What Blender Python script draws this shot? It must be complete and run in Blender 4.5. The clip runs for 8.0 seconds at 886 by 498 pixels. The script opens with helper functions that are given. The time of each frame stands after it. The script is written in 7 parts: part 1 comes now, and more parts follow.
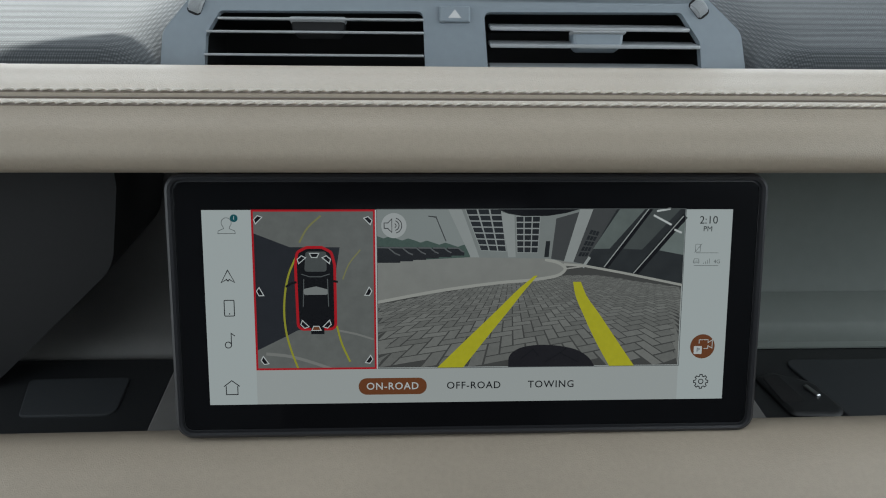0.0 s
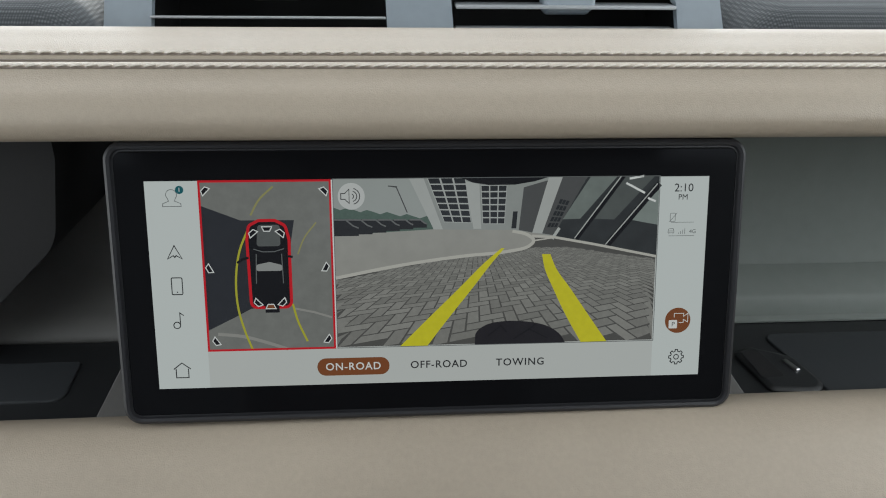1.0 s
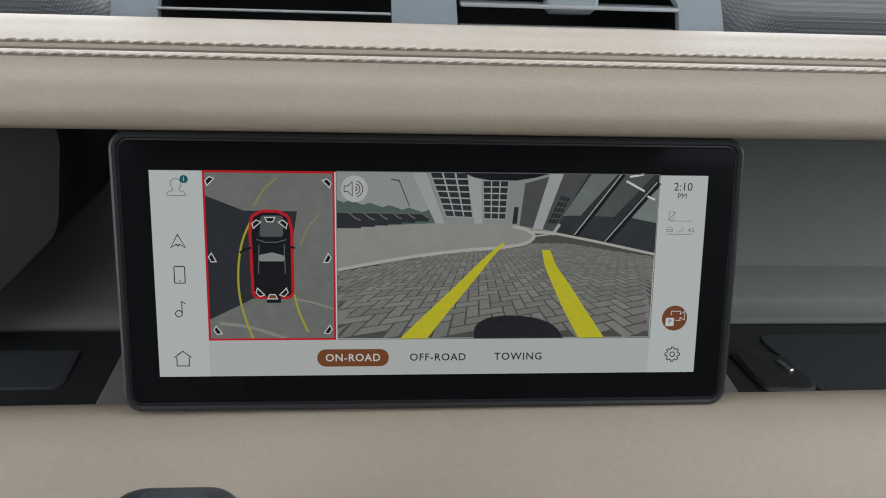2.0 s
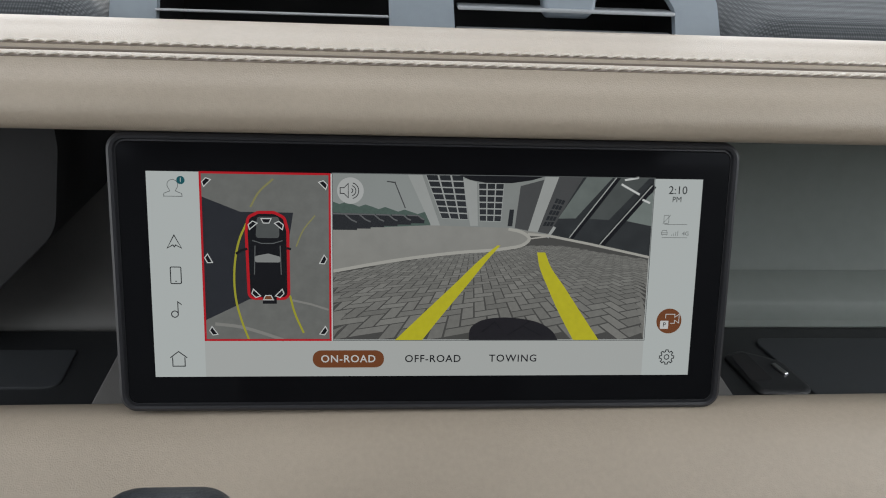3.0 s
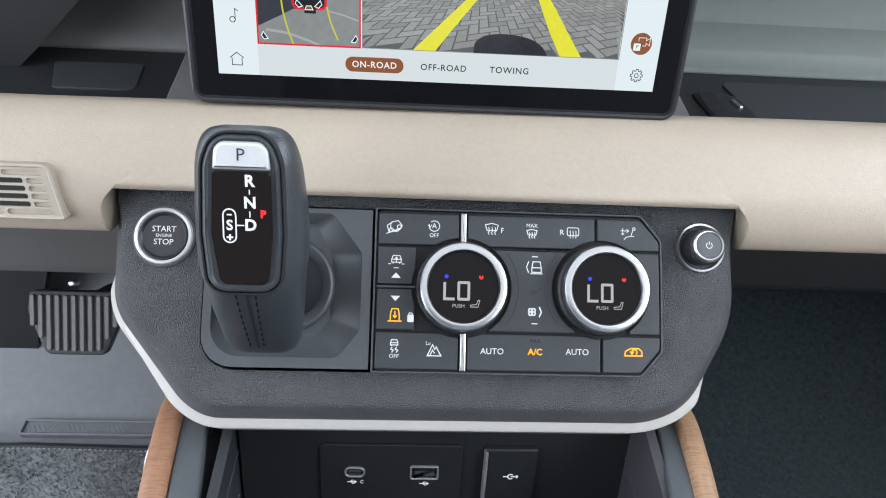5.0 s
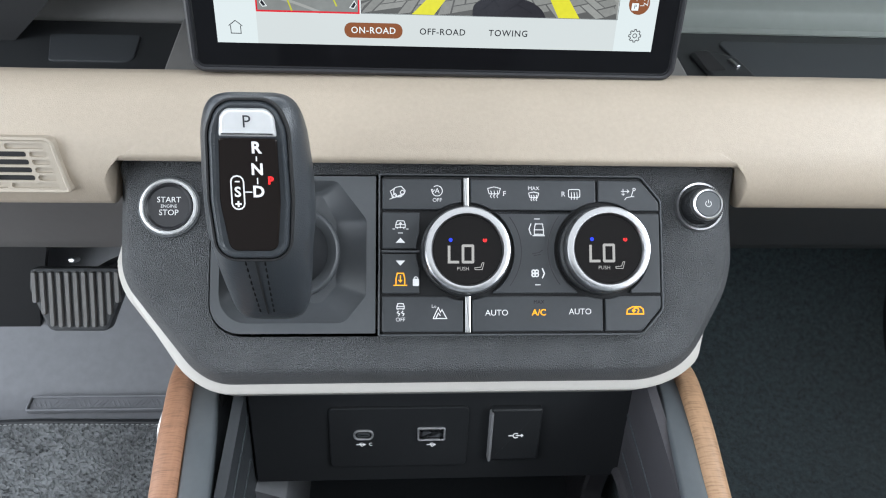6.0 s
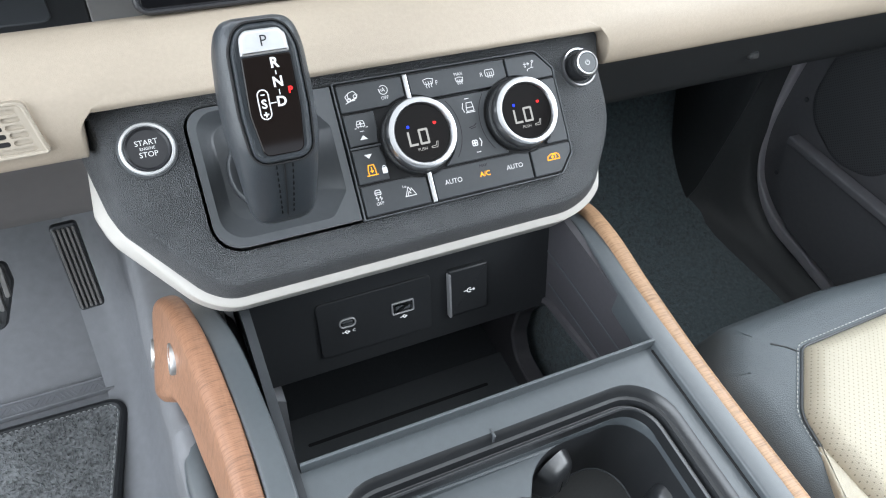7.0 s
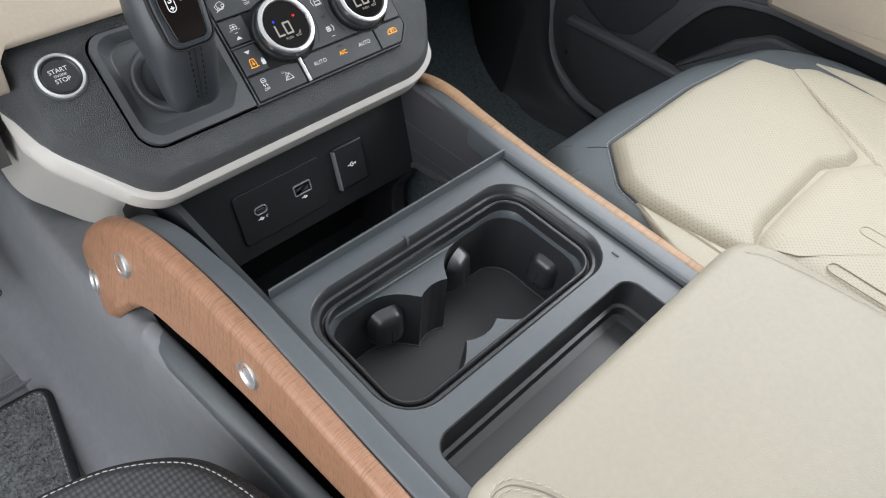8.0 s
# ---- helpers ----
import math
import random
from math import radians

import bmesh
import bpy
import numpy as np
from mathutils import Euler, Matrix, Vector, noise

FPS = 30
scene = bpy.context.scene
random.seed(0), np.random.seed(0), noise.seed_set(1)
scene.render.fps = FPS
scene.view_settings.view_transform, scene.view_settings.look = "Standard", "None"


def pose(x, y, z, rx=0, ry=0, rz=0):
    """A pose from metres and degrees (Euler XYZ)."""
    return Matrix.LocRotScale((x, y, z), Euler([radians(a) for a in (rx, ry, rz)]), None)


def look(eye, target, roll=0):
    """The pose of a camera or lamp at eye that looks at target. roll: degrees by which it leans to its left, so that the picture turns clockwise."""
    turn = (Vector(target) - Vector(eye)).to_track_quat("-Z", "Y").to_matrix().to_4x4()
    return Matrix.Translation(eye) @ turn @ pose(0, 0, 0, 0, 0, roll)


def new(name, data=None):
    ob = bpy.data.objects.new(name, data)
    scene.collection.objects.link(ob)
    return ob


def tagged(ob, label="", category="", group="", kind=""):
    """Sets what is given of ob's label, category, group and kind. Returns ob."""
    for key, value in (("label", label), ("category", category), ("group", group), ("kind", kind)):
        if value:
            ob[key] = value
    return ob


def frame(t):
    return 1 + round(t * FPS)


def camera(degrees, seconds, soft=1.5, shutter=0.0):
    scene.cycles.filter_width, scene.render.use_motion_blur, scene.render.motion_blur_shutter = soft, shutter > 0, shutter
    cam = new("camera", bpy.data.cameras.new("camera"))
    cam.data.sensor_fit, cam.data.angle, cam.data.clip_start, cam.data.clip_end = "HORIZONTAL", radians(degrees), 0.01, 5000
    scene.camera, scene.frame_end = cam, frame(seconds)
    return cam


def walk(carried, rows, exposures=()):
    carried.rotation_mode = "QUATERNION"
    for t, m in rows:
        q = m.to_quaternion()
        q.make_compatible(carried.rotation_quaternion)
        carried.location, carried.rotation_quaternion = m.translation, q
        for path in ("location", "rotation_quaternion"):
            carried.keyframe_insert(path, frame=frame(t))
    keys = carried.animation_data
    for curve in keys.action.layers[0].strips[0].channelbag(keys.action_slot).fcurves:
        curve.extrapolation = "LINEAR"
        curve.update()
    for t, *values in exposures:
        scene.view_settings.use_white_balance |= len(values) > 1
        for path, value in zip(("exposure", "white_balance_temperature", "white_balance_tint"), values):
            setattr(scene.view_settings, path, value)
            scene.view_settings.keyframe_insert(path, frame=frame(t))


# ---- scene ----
import mathutils.geometry

cam = camera(66.1, 8.0, soft=1.1)
PATH = [
    (0, (-0.025, 0.018, 0.782), (0.056, 1.816, -0.09), 0.9),
    (0.2, (-0.0266, 0.028, 0.783), (0.1084, 1.8006, -0.1374), 1.3),
    (0.5, (-0.015, 0.029, 0.776), (0.087, 1.803, -0.142), -0.1),
    (1, (-0.014, 0.031, 0.771), (0.108, 1.802, -0.149), 0.9),
    (1.5, (-0.017, 0.029, 0.769), (0.118, 1.801, -0.149), 1.8),
    (3, (-0.015, 0.026, 0.77), (0.122, 1.801, -0.141), 2.5),
    (3.5, (-0.014, 0.025, 0.77), (0.129, 1.801, -0.14), 2.7),
    (4, (-0.015, 0.002, 0.771), (0.111, 1.732, -0.224), 2.5),
    (4.2, (-0.0154, -0.0162, 0.7678), (0.0986, 1.6382, -0.3546), 3.2),
    (4.3, (-0.0146, -0.0238, 0.7672), (0.1014, 1.6018, -0.3944), 3.4),
    (4.5, (-0.018, -0.042, 0.767), (0.089, 1.532, -0.463), 3.8),
    (4.7, (-0.0134, -0.0548, 0.7634), (0.0692, 1.4784, -0.5184), 3.6),
    (5, (-0.017, -0.065, 0.767), (0.098, 1.401, -0.589), 4.7),
    (5.2, (-0.0185, -0.0679, 0.768), (0.0921, 1.3717, -0.6144), 3.9),
    (6.5, (-0.034, -0.077, 0.766), (0.156, 1.323, -0.649), 4.9),
    (6.7, (-0.0624, -0.0884, 0.7702), (0.3168, 1.2576, -0.6608), 7.2),
    (6.8, (-0.089, -0.098, 0.776), (0.407, 1.168, -0.69), 8.8),
    (7, (-0.138, -0.125, 0.786), (0.533, 1.029, -0.703), 8.5),
    (7.2, (-0.176, -0.156, 0.792), (0.657, 0.923, -0.671), 7.7),
    (7.4, (-0.213, -0.179, 0.795), (0.72, 0.807, -0.674), 7.8),
    (7.5, (-0.226, -0.189, 0.794), (0.751, 0.728, -0.691), 8.5),
    (7.7, (-0.2388, -0.2104, 0.8004), (0.7574, 0.6636, -0.6972), 8.2),
    (7.8, (-0.243, -0.221, 0.803), (0.764, 0.643, -0.694), 8.0),
    (8, (-0.252, -0.232, 0.802), (0.762, 0.63, -0.69), 7.6),
]
EXPOSURES = [(0.0, 0.95, 6200, 5), (0.6, 1.2, 6350, 5), (1.0, 1.35, 6450, 7), (3.5, 1.3, 6500, 10), (4.0, 1.4, 6500, 10), (4.5, 2.2, 6100, 10), (5.2, 2.43, 6100, 10),
             (6.5, 2.43, 6250, 8), (7.0, 2.68, 6200, 8), (7.5, 2.72, 6500, 10), (8.0, 2.2, 6500, 10)]
walk(cam, [(t, look(eye, target, roll)) for t, eye, target, roll in PATH], EXPOSURES)

# ---- light ----
world = bpy.data.worlds.new("sky")
scene.world = world
world.use_nodes = True
wn = world.node_tree
sky = wn.nodes.new("ShaderNodeTexSky")
sky.sky_type, sky.sun_disc = "NISHITA", False
sky.sun_elevation, sky.sun_rotation = radians(58), radians(-25)
haze = wn.nodes.new("ShaderNodeHueSaturation")
haze.inputs["Saturation"].default_value = 0.35
wn.links.new(sky.outputs["Color"], haze.inputs["Color"])
wn.links.new(haze.outputs["Color"], wn.nodes["Background"].inputs["Color"])
wn.nodes["Background"].inputs["Strength"].default_value = 0.08
sun = new("sun", bpy.data.lights.new("sun", "SUN"))
sun.data.energy, sun.data.angle, sun.data.color = 5.0, radians(0.6), (1.0, 0.95, 0.88)
sun.matrix_basis = look((-0.24, 0.52, 1.0), (0, 0, 0))



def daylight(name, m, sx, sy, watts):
    """An area lamp that stands in for sky light through one of the car's openings."""
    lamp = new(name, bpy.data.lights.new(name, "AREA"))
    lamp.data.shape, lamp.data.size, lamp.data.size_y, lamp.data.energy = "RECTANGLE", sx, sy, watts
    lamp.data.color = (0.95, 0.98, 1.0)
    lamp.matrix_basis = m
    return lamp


# Fill lamps added; the open door and the sunroof are assumed, not seen.
daylight("overhead_fill", pose(0, -0.08, 1.225), 1.2, 1.06, 1.0)
daylight("windscreen_daylight", look((0, 0.86, 1.02), (0, -0.1, 0.5)), 1.4, 0.4, 2.6)
daylight("driver_side_fill", look((-0.80, -0.05, 0.66), (0.1, 0.1, 0.35)), 1.0, 1.0, 1.9)
daylight("side_window_daylight", look((0.79, -0.1, 0.97), (0, 0.0, 0.4)), 1.2, 0.45, 2.25)

# ---- materials ----


def material(name, colour, rough=0.5, metal=0.0, grain=0.0, scale=400.0, bump=0.0, bump_scale=900.0, cells=False, coat=0.0, sheen=0.0, spec=0.5, stretch=None, relief=0.0006, broadness=25):
    """A surface with a broad tint variation, a fine grain and a fine relief, all at real size."""
    m = bpy.data.materials.new(name)
    m.use_nodes = True
    t = m.node_tree
    b = t.nodes["Principled BSDF"]
    b.inputs["Roughness"].default_value, b.inputs["Metallic"].default_value = rough, metal
    b.inputs["Coat Weight"].default_value, b.inputs["Sheen Weight"].default_value = coat, sheen
    b.inputs["Specular IOR Level"].default_value = spec
    co = t.nodes.new("ShaderNodeTexCoord")
    src = co.outputs["Object"]
    if stretch:
        mp = t.nodes.new("ShaderNodeMapping")
        mp.inputs["Scale"].default_value = stretch
        t.links.new(src, mp.inputs["Vector"])
        src = mp.outputs["Vector"]
    if grain:
        broad, fine = t.nodes.new("ShaderNodeTexNoise"), t.nodes.new("ShaderNodeTexNoise")
        broad.inputs["Scale"].default_value, fine.inputs["Scale"].default_value = scale / broadness, scale
        broad.inputs["Detail"].default_value = 4
        mix = t.nodes.new("ShaderNodeMath")
        mix.operation = "ADD"
        for n, k in ((broad, 0), (fine, 1)):
            t.links.new(src, n.inputs["Vector"])
            t.links.new(n.outputs["Fac"], mix.inputs[k])
        ramp = t.nodes.new("ShaderNodeMapRange")
        ramp.inputs["From Min"].default_value, ramp.inputs["From Max"].default_value = 0.6, 1.4
        ramp.inputs["To Min"].default_value, ramp.inputs["To Max"].default_value = 1 - grain, 1 + grain
        t.links.new(mix.outputs[0], ramp.inputs["Value"])
        tint = t.nodes.new("ShaderNodeVectorMath")
        tint.operation = "SCALE"
        tint.inputs[0].default_value = colour
        t.links.new(ramp.outputs[0], tint.inputs["Scale"])
        t.links.new(tint.outputs[0], b.inputs["Base Color"])
        rr = t.nodes.new("ShaderNodeMapRange")
        rr.inputs["To Min"].default_value, rr.inputs["To Max"].default_value = max(rough - 0.07, 0.03), min(rough + 0.07, 1)
        t.links.new(broad.outputs["Fac"], rr.inputs["Value"])
        t.links.new(rr.outputs[0], b.inputs["Roughness"])
    else:
        b.inputs["Base Color"].default_value = (*colour, 1)
    if bump:
        h = t.nodes.new("ShaderNodeTexVoronoi" if cells else "ShaderNodeTexNoise")
        h.inputs["Scale"].default_value = bump_scale
        bp = t.nodes.new("ShaderNodeBump")
        bp.inputs["Strength"].default_value, bp.inputs["Distance"].default_value = bump, relief
        t.links.new(src, h.inputs["Vector"])
        t.links.new(h.outputs["Distance" if cells else "Fac"], bp.inputs["Height"])
        t.links.new(bp.outputs["Normal"], b.inputs["Normal"])
    return m


def glowing(name, colour, strength=1.0, grain=0.0, scale=300.0, base=(0.01, 0.01, 0.012)):
    """A lit patch of a display under its cover glass, or a legend given a glow."""
    strength *= 0.235
    m = material(name, base, 0.12, spec=0.14)
    t = m.node_tree
    b = t.nodes["Principled BSDF"]
    b.inputs["Emission Color"].default_value, b.inputs["Emission Strength"].default_value = (*colour, 1), strength
    if grain:
        geo, noi = t.nodes.new("ShaderNodeNewGeometry"), t.nodes.new("ShaderNodeTexNoise")
        co, add, sc = t.nodes.new("ShaderNodeTexCoord"), t.nodes.new("ShaderNodeMath"), t.nodes.new("ShaderNodeMapRange")
        noi.inputs["Scale"].default_value = scale
        noi.inputs["Detail"].default_value = 5
        t.links.new(co.outputs["Object"], noi.inputs["Vector"])
        t.links.new(geo.outputs["Random Per Island"], add.inputs[0])
        t.links.new(noi.outputs["Fac"], add.inputs[1])
        sc.inputs["From Min"].default_value, sc.inputs["From Max"].default_value = 0.3, 1.7
        sc.inputs["To Min"].default_value, sc.inputs["To Max"].default_value = strength * (1 - grain), strength * (1 + grain)
        t.links.new(add.outputs[0], sc.inputs["Value"])
        t.links.new(sc.outputs[0], b.inputs["Emission Strength"])
    return m


def perforated(name, colour, rough, pitch=0.0034, hole=0.10):
    """Leather with a grid of small punched holes."""
    m = material(name, colour, rough, grain=0.05, scale=300, bump=0.25, bump_scale=1400, cells=True)
    t = m.node_tree
    b = t.nodes["Principled BSDF"]
    co, mp, vor = t.nodes.new("ShaderNodeTexCoord"), t.nodes.new("ShaderNodeMapping"), t.nodes.new("ShaderNodeTexVoronoi")
    mp.inputs["Rotation"].default_value = (0, 0, radians(45))
    mp.inputs["Scale"].default_value = (1, 1, 0.0)
    vor.inputs["Scale"].default_value, vor.inputs["Randomness"].default_value = 1 / pitch, 0.0
    ramp, mul = t.nodes.new("ShaderNodeMapRange"), t.nodes.new("ShaderNodeVectorMath")
    ramp.inputs["From Min"].default_value, ramp.inputs["From Max"].default_value = hole, hole + 0.06
    ramp.inputs["To Min"].default_value = 0.46
    mul.operation = "SCALE"
    t.links.new(co.outputs["Object"], mp.inputs["Vector"])
    t.links.new(mp.outputs["Vector"], vor.inputs["Vector"])
    t.links.new(vor.outputs["Distance"], ramp.inputs["Value"])
    old = b.inputs["Base Color"].links[0].from_socket
    t.links.new(old, mul.inputs[0])
    t.links.new(ramp.outputs[0], mul.inputs["Scale"])
    t.links.new(mul.outputs[0], b.inputs["Base Color"])
    return m


def woven(name, dark, light, pitch):
    """A coarse technical textile: rows of small raised threads."""
    m = material(name, dark, 0.8, grain=0.1, scale=200)
    t = m.node_tree
    b = t.nodes["Principled BSDF"]
    co, vor, mix, bp = (t.nodes.new(k) for k in ("ShaderNodeTexCoord", "ShaderNodeTexVoronoi", "ShaderNodeMix", "ShaderNodeBump"))
    mp = t.nodes.new("ShaderNodeMapping")
    mp.inputs["Scale"].default_value = (1.0, 0.7, 0.7)
    vor.inputs["Scale"].default_value, vor.inputs["Randomness"].default_value = 1 / pitch, 0.1
    mix.data_type = "RGBA"
    mix.inputs["A"].default_value, mix.inputs["B"].default_value = (*light, 1), (*dark, 1)
    bp.inputs["Strength"].default_value, bp.inputs["Distance"].default_value, bp.invert = 0.4, 0.0006, True
    t.links.new(co.outputs["Object"], mp.inputs["Vector"])
    t.links.new(mp.outputs["Vector"], vor.inputs["Vector"])
    gain = t.nodes.new("ShaderNodeMapRange")
    gain.inputs["From Min"].default_value, gain.inputs["From Max"].default_value = 0.05, 0.6
    t.links.new(vor.outputs["Distance"], gain.inputs["Value"])
    t.links.new(gain.outputs[0], mix.inputs["Factor"])
    t.links.new(mix.outputs["Result"], b.inputs["Base Color"])
    t.links.new(vor.outputs["Distance"], bp.inputs["Height"])
    t.links.new(bp.outputs["Normal"], b.inputs["Normal"])
    return m


def veneer(name, colour, cut_depth):
    """Open-pore wood veneer: long grain along y, cut across by fine saw lines."""
    m = material(name, colour, 0.45, grain=0.16, scale=500, stretch=(1.0, 0.08, 1.0), bump=0.07, bump_scale=1200)
    t = m.node_tree
    b = t.nodes["Principled BSDF"]
    co, mp, cut, ramp, mul = (t.nodes.new(k) for k in ("ShaderNodeTexCoord", "ShaderNodeMapping", "ShaderNodeTexNoise", "ShaderNodeMapRange", "ShaderNodeVectorMath"))
    mp.inputs["Scale"].default_value = (110, 1150, 110)
    cut.inputs["Scale"].default_value, cut.inputs["Detail"].default_value = 1.0, 2.0
    ramp.inputs["From Min"].default_value, ramp.inputs["From Max"].default_value = 0.37, 0.53
    ramp.inputs["To Min"].default_value, ramp.inputs["To Max"].default_value = cut_depth, 1.0
    mul.operation = "SCALE"
    t.links.new(co.outputs["Object"], mp.inputs["Vector"])
    t.links.new(mp.outputs["Vector"], cut.inputs["Vector"])
    long, fibre, low = t.nodes.new("ShaderNodeMapping"), t.nodes.new("ShaderNodeTexNoise"), t.nodes.new("ShaderNodeMath")
    long.inputs["Scale"].default_value, low.operation = (1300, 60, 1300), "MULTIPLY_ADD"
    fibre.inputs["Scale"].default_value = 1.0
    t.links.new(co.outputs["Object"], long.inputs["Vector"])
    t.links.new(long.outputs["Vector"], fibre.inputs["Vector"])
    low.inputs[1].default_value = 0.14
    weigh = t.nodes.new("ShaderNodeMath")
    weigh.operation, weigh.inputs[1].default_value = "MULTIPLY", 0.86
    t.links.new(cut.outputs["Fac"], weigh.inputs[0])
    t.links.new(fibre.outputs["Fac"], low.inputs[0])
    t.links.new(weigh.outputs[0], low.inputs[2])
    t.links.new(low.outputs[0], ramp.inputs["Value"])
    saw, wide, fine_, both = t.nodes.new("ShaderNodeMapping"), t.nodes.new("ShaderNodeTexNoise"), t.nodes.new("ShaderNodeMapRange"), t.nodes.new("ShaderNodeMath")
    saw.inputs["Scale"].default_value, both.operation = (24, 330, 24), "MULTIPLY"
    wide.inputs["Scale"].default_value, wide.inputs["Detail"].default_value = 1.0, 1.0
    fine_.inputs["From Min"].default_value, fine_.inputs["From Max"].default_value = 0.30, 0.40
    fine_.inputs["To Min"].default_value = 0.82
    t.links.new(co.outputs["Object"], saw.inputs["Vector"])
    t.links.new(saw.outputs["Vector"], wide.inputs["Vector"])
    t.links.new(wide.outputs["Fac"], fine_.inputs["Value"])
    t.links.new(fine_.outputs[0], both.inputs[0])
    t.links.new(ramp.outputs[0], both.inputs[1])
    t.links.new(b.inputs["Base Color"].links[0].from_socket, mul.inputs[0])
    t.links.new(both.outputs[0], mul.inputs["Scale"])
    t.links.new(mul.outputs[0], b.inputs["Base Color"])
    return m


CREAM = material("cream_leather", (0.432, 0.365, 0.289), 0.48, grain=0.06, scale=420, bump=0.2, bump_scale=1700, cells=True)
CREAM_SEAM = material("cream_fold_shade", (0.15, 0.12, 0.095), 0.7, grain=0.05)
CREAM_PLASTIC = material("cream_plastic", (0.42, 0.365, 0.295), 0.5, grain=0.04, scale=200, bump=0.2, bump_scale=1800)
OFF_WHITE = material("off_white_trim", (0.52, 0.495, 0.46), 0.42, grain=0.03, scale=150, bump=0.15, bump_scale=1600)
THREAD = material("cream_thread", (0.74, 0.68, 0.6), 0.7, grain=0.1)
ARM_THREAD = material("armrest_thread", (0.50, 0.45, 0.36), 0.7, grain=0.1)
GREY_THREAD = material("grey_thread", (0.42, 0.43, 0.42), 0.7, grain=0.1)
BLACK_THREAD = material("black_thread", (0.005, 0.005, 0.005), 0.9, spec=0.1)
# Cream darkened for the shade under stitches and in the armrest seam.
CREAM_PRESS_SHADE = material("pressed_cream_shade", (0.20, 0.165, 0.135), 0.6, grain=0.05)
FASCIA = material("grained_charcoal", (0.070, 0.073, 0.077), 0.45, spec=0.5, grain=0.3, scale=1100, bump=0.8, bump_scale=1500, cells=True, relief=0.0011)
SATIN = material("satin_charcoal", (0.074, 0.079, 0.085), 0.42, spec=0.5, grain=0.06, scale=300, bump=0.08, bump_scale=2500)
KEY = material("charcoal_key", (0.043, 0.0465, 0.051), 0.46, spec=0.4, grain=0.06, scale=300, bump=0.08, bump_scale=2500)
BLACK = material("black_plastic", (0.022, 0.0233, 0.0253), 0.45, grain=0.1, scale=300, bump=0.15, bump_scale=1500)
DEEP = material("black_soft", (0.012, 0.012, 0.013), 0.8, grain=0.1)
LEVER = material("black_leather", (0.037, 0.042, 0.048), 0.33, grain=0.08, scale=300, bump=0.2, bump_scale=1300, cells=True)
CONSOLE = material("console_plastic", (0.085, 0.096, 0.104), 0.36, spec=0.65, grain=0.07, scale=250, bump=0.12, bump_scale=2000)
CUP = material("cup_rubber", (0.026, 0.0274, 0.0298), 0.30, spec=0.8, grain=0.1, scale=250, bump=0.12, bump_scale=1800)
CUP_MAT = material("cup_mat_rubber", (0.048, 0.049, 0.049), 0.6, grain=0.12, scale=500, bump=0.3, bump_scale=1500)
GLASS = material("black_glass", (0.006, 0.006, 0.007), 0.08, grain=0.1, scale=60, spec=0.14)
GLOSS = material("piano_black", (0.008, 0.007, 0.007), 0.10, spec=0.13)
BEZEL = material("bezel_grey", (0.02, 0.02, 0.023), 0.4, grain=0.05)
CHROME = material("satin_chrome", (0.56, 0.56, 0.57), 0.3, 1.0, grain=0.06, scale=700)
ARM = material("armrest_leather", (0.345, 0.311, 0.246), 0.5, grain=0.05, scale=240, bump=0.2, bump_scale=1500, cells=True)
SILVER = material("satin_silver", (0.74, 0.74, 0.74), 0.35, 0.35, grain=0.04, scale=300)
LEVER_GLOSS = material("lever_gloss", (0.012, 0.009, 0.008), 0.05, spec=0.22)
BOLT = material("polished_bolt", (0.58, 0.57, 0.56), 0.4, 0.75, grain=0.05, scale=400)
PALE_RIM = material("pale_socket_rim", (0.32, 0.32, 0.33), 0.4, 0.3, grain=0.05)
STEEL = material("brushed_steel", (0.6, 0.6, 0.6), 0.32, 1.0, grain=0.1, scale=900)
VENT = material("vent_grey", (0.29, 0.335, 0.378), 0.42, grain=0.05, scale=200, bump=0.1, bump_scale=2000)
SLAT = material("slat_grey", (0.45, 0.47, 0.49), 0.4, grain=0.04)
FABRIC = woven("dash_textile", (0.036, 0.041, 0.046), (0.135, 0.147, 0.156), 0.0013)
RECESS = material("recess_grey", (0.19, 0.184, 0.178), 0.6, grain=0.06, scale=120, bump=0.12, bump_scale=1500)
KNEE = material("knee_grey", (0.115, 0.109, 0.107), 0.55, grain=0.06, scale=160, bump=0.15, bump_scale=1500)
RECESS_R = material("recess_light", (0.2, 0.22, 0.205), 0.6, grain=0.05, scale=120, bump=0.12, bump_scale=1500)
# One wood: the right rail's tone is raised for the sky's sheen.
WOOD_LIT = veneer("open_pore_veneer", (0.40, 0.245, 0.142), 0.72)
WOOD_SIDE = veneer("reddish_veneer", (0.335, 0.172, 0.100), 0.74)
RUBBER = material("floor_rubber", (0.205, 0.208, 0.22), 0.62, grain=0.1, scale=90, bump=0.25, bump_scale=1100)
LOWER = material("lower_trim", (0.046, 0.0485, 0.051), 0.55, grain=0.08, scale=160, bump=0.2, bump_scale=1500)
CARPET = material("blue_black_carpet", (0.064, 0.095, 0.107), 0.95, grain=0.9, scale=900, bump=1.0, bump_scale=1500, sheen=0.25, relief=0.0022, broadness=5)
PILE = material("grey_pile", (0.19, 0.197, 0.2), 0.95, grain=0.75, scale=260, bump=1.0, bump_scale=500, sheen=0.2)
SEAT_GREY = material("slate_leather", (0.09, 0.105, 0.115), 0.48, grain=0.07, scale=200, bump=0.4, bump_scale=1200, cells=True)
SEAT_BLACK = woven("seat_textile", (0.03, 0.032, 0.035), (0.1, 0.102, 0.105), 0.0032)
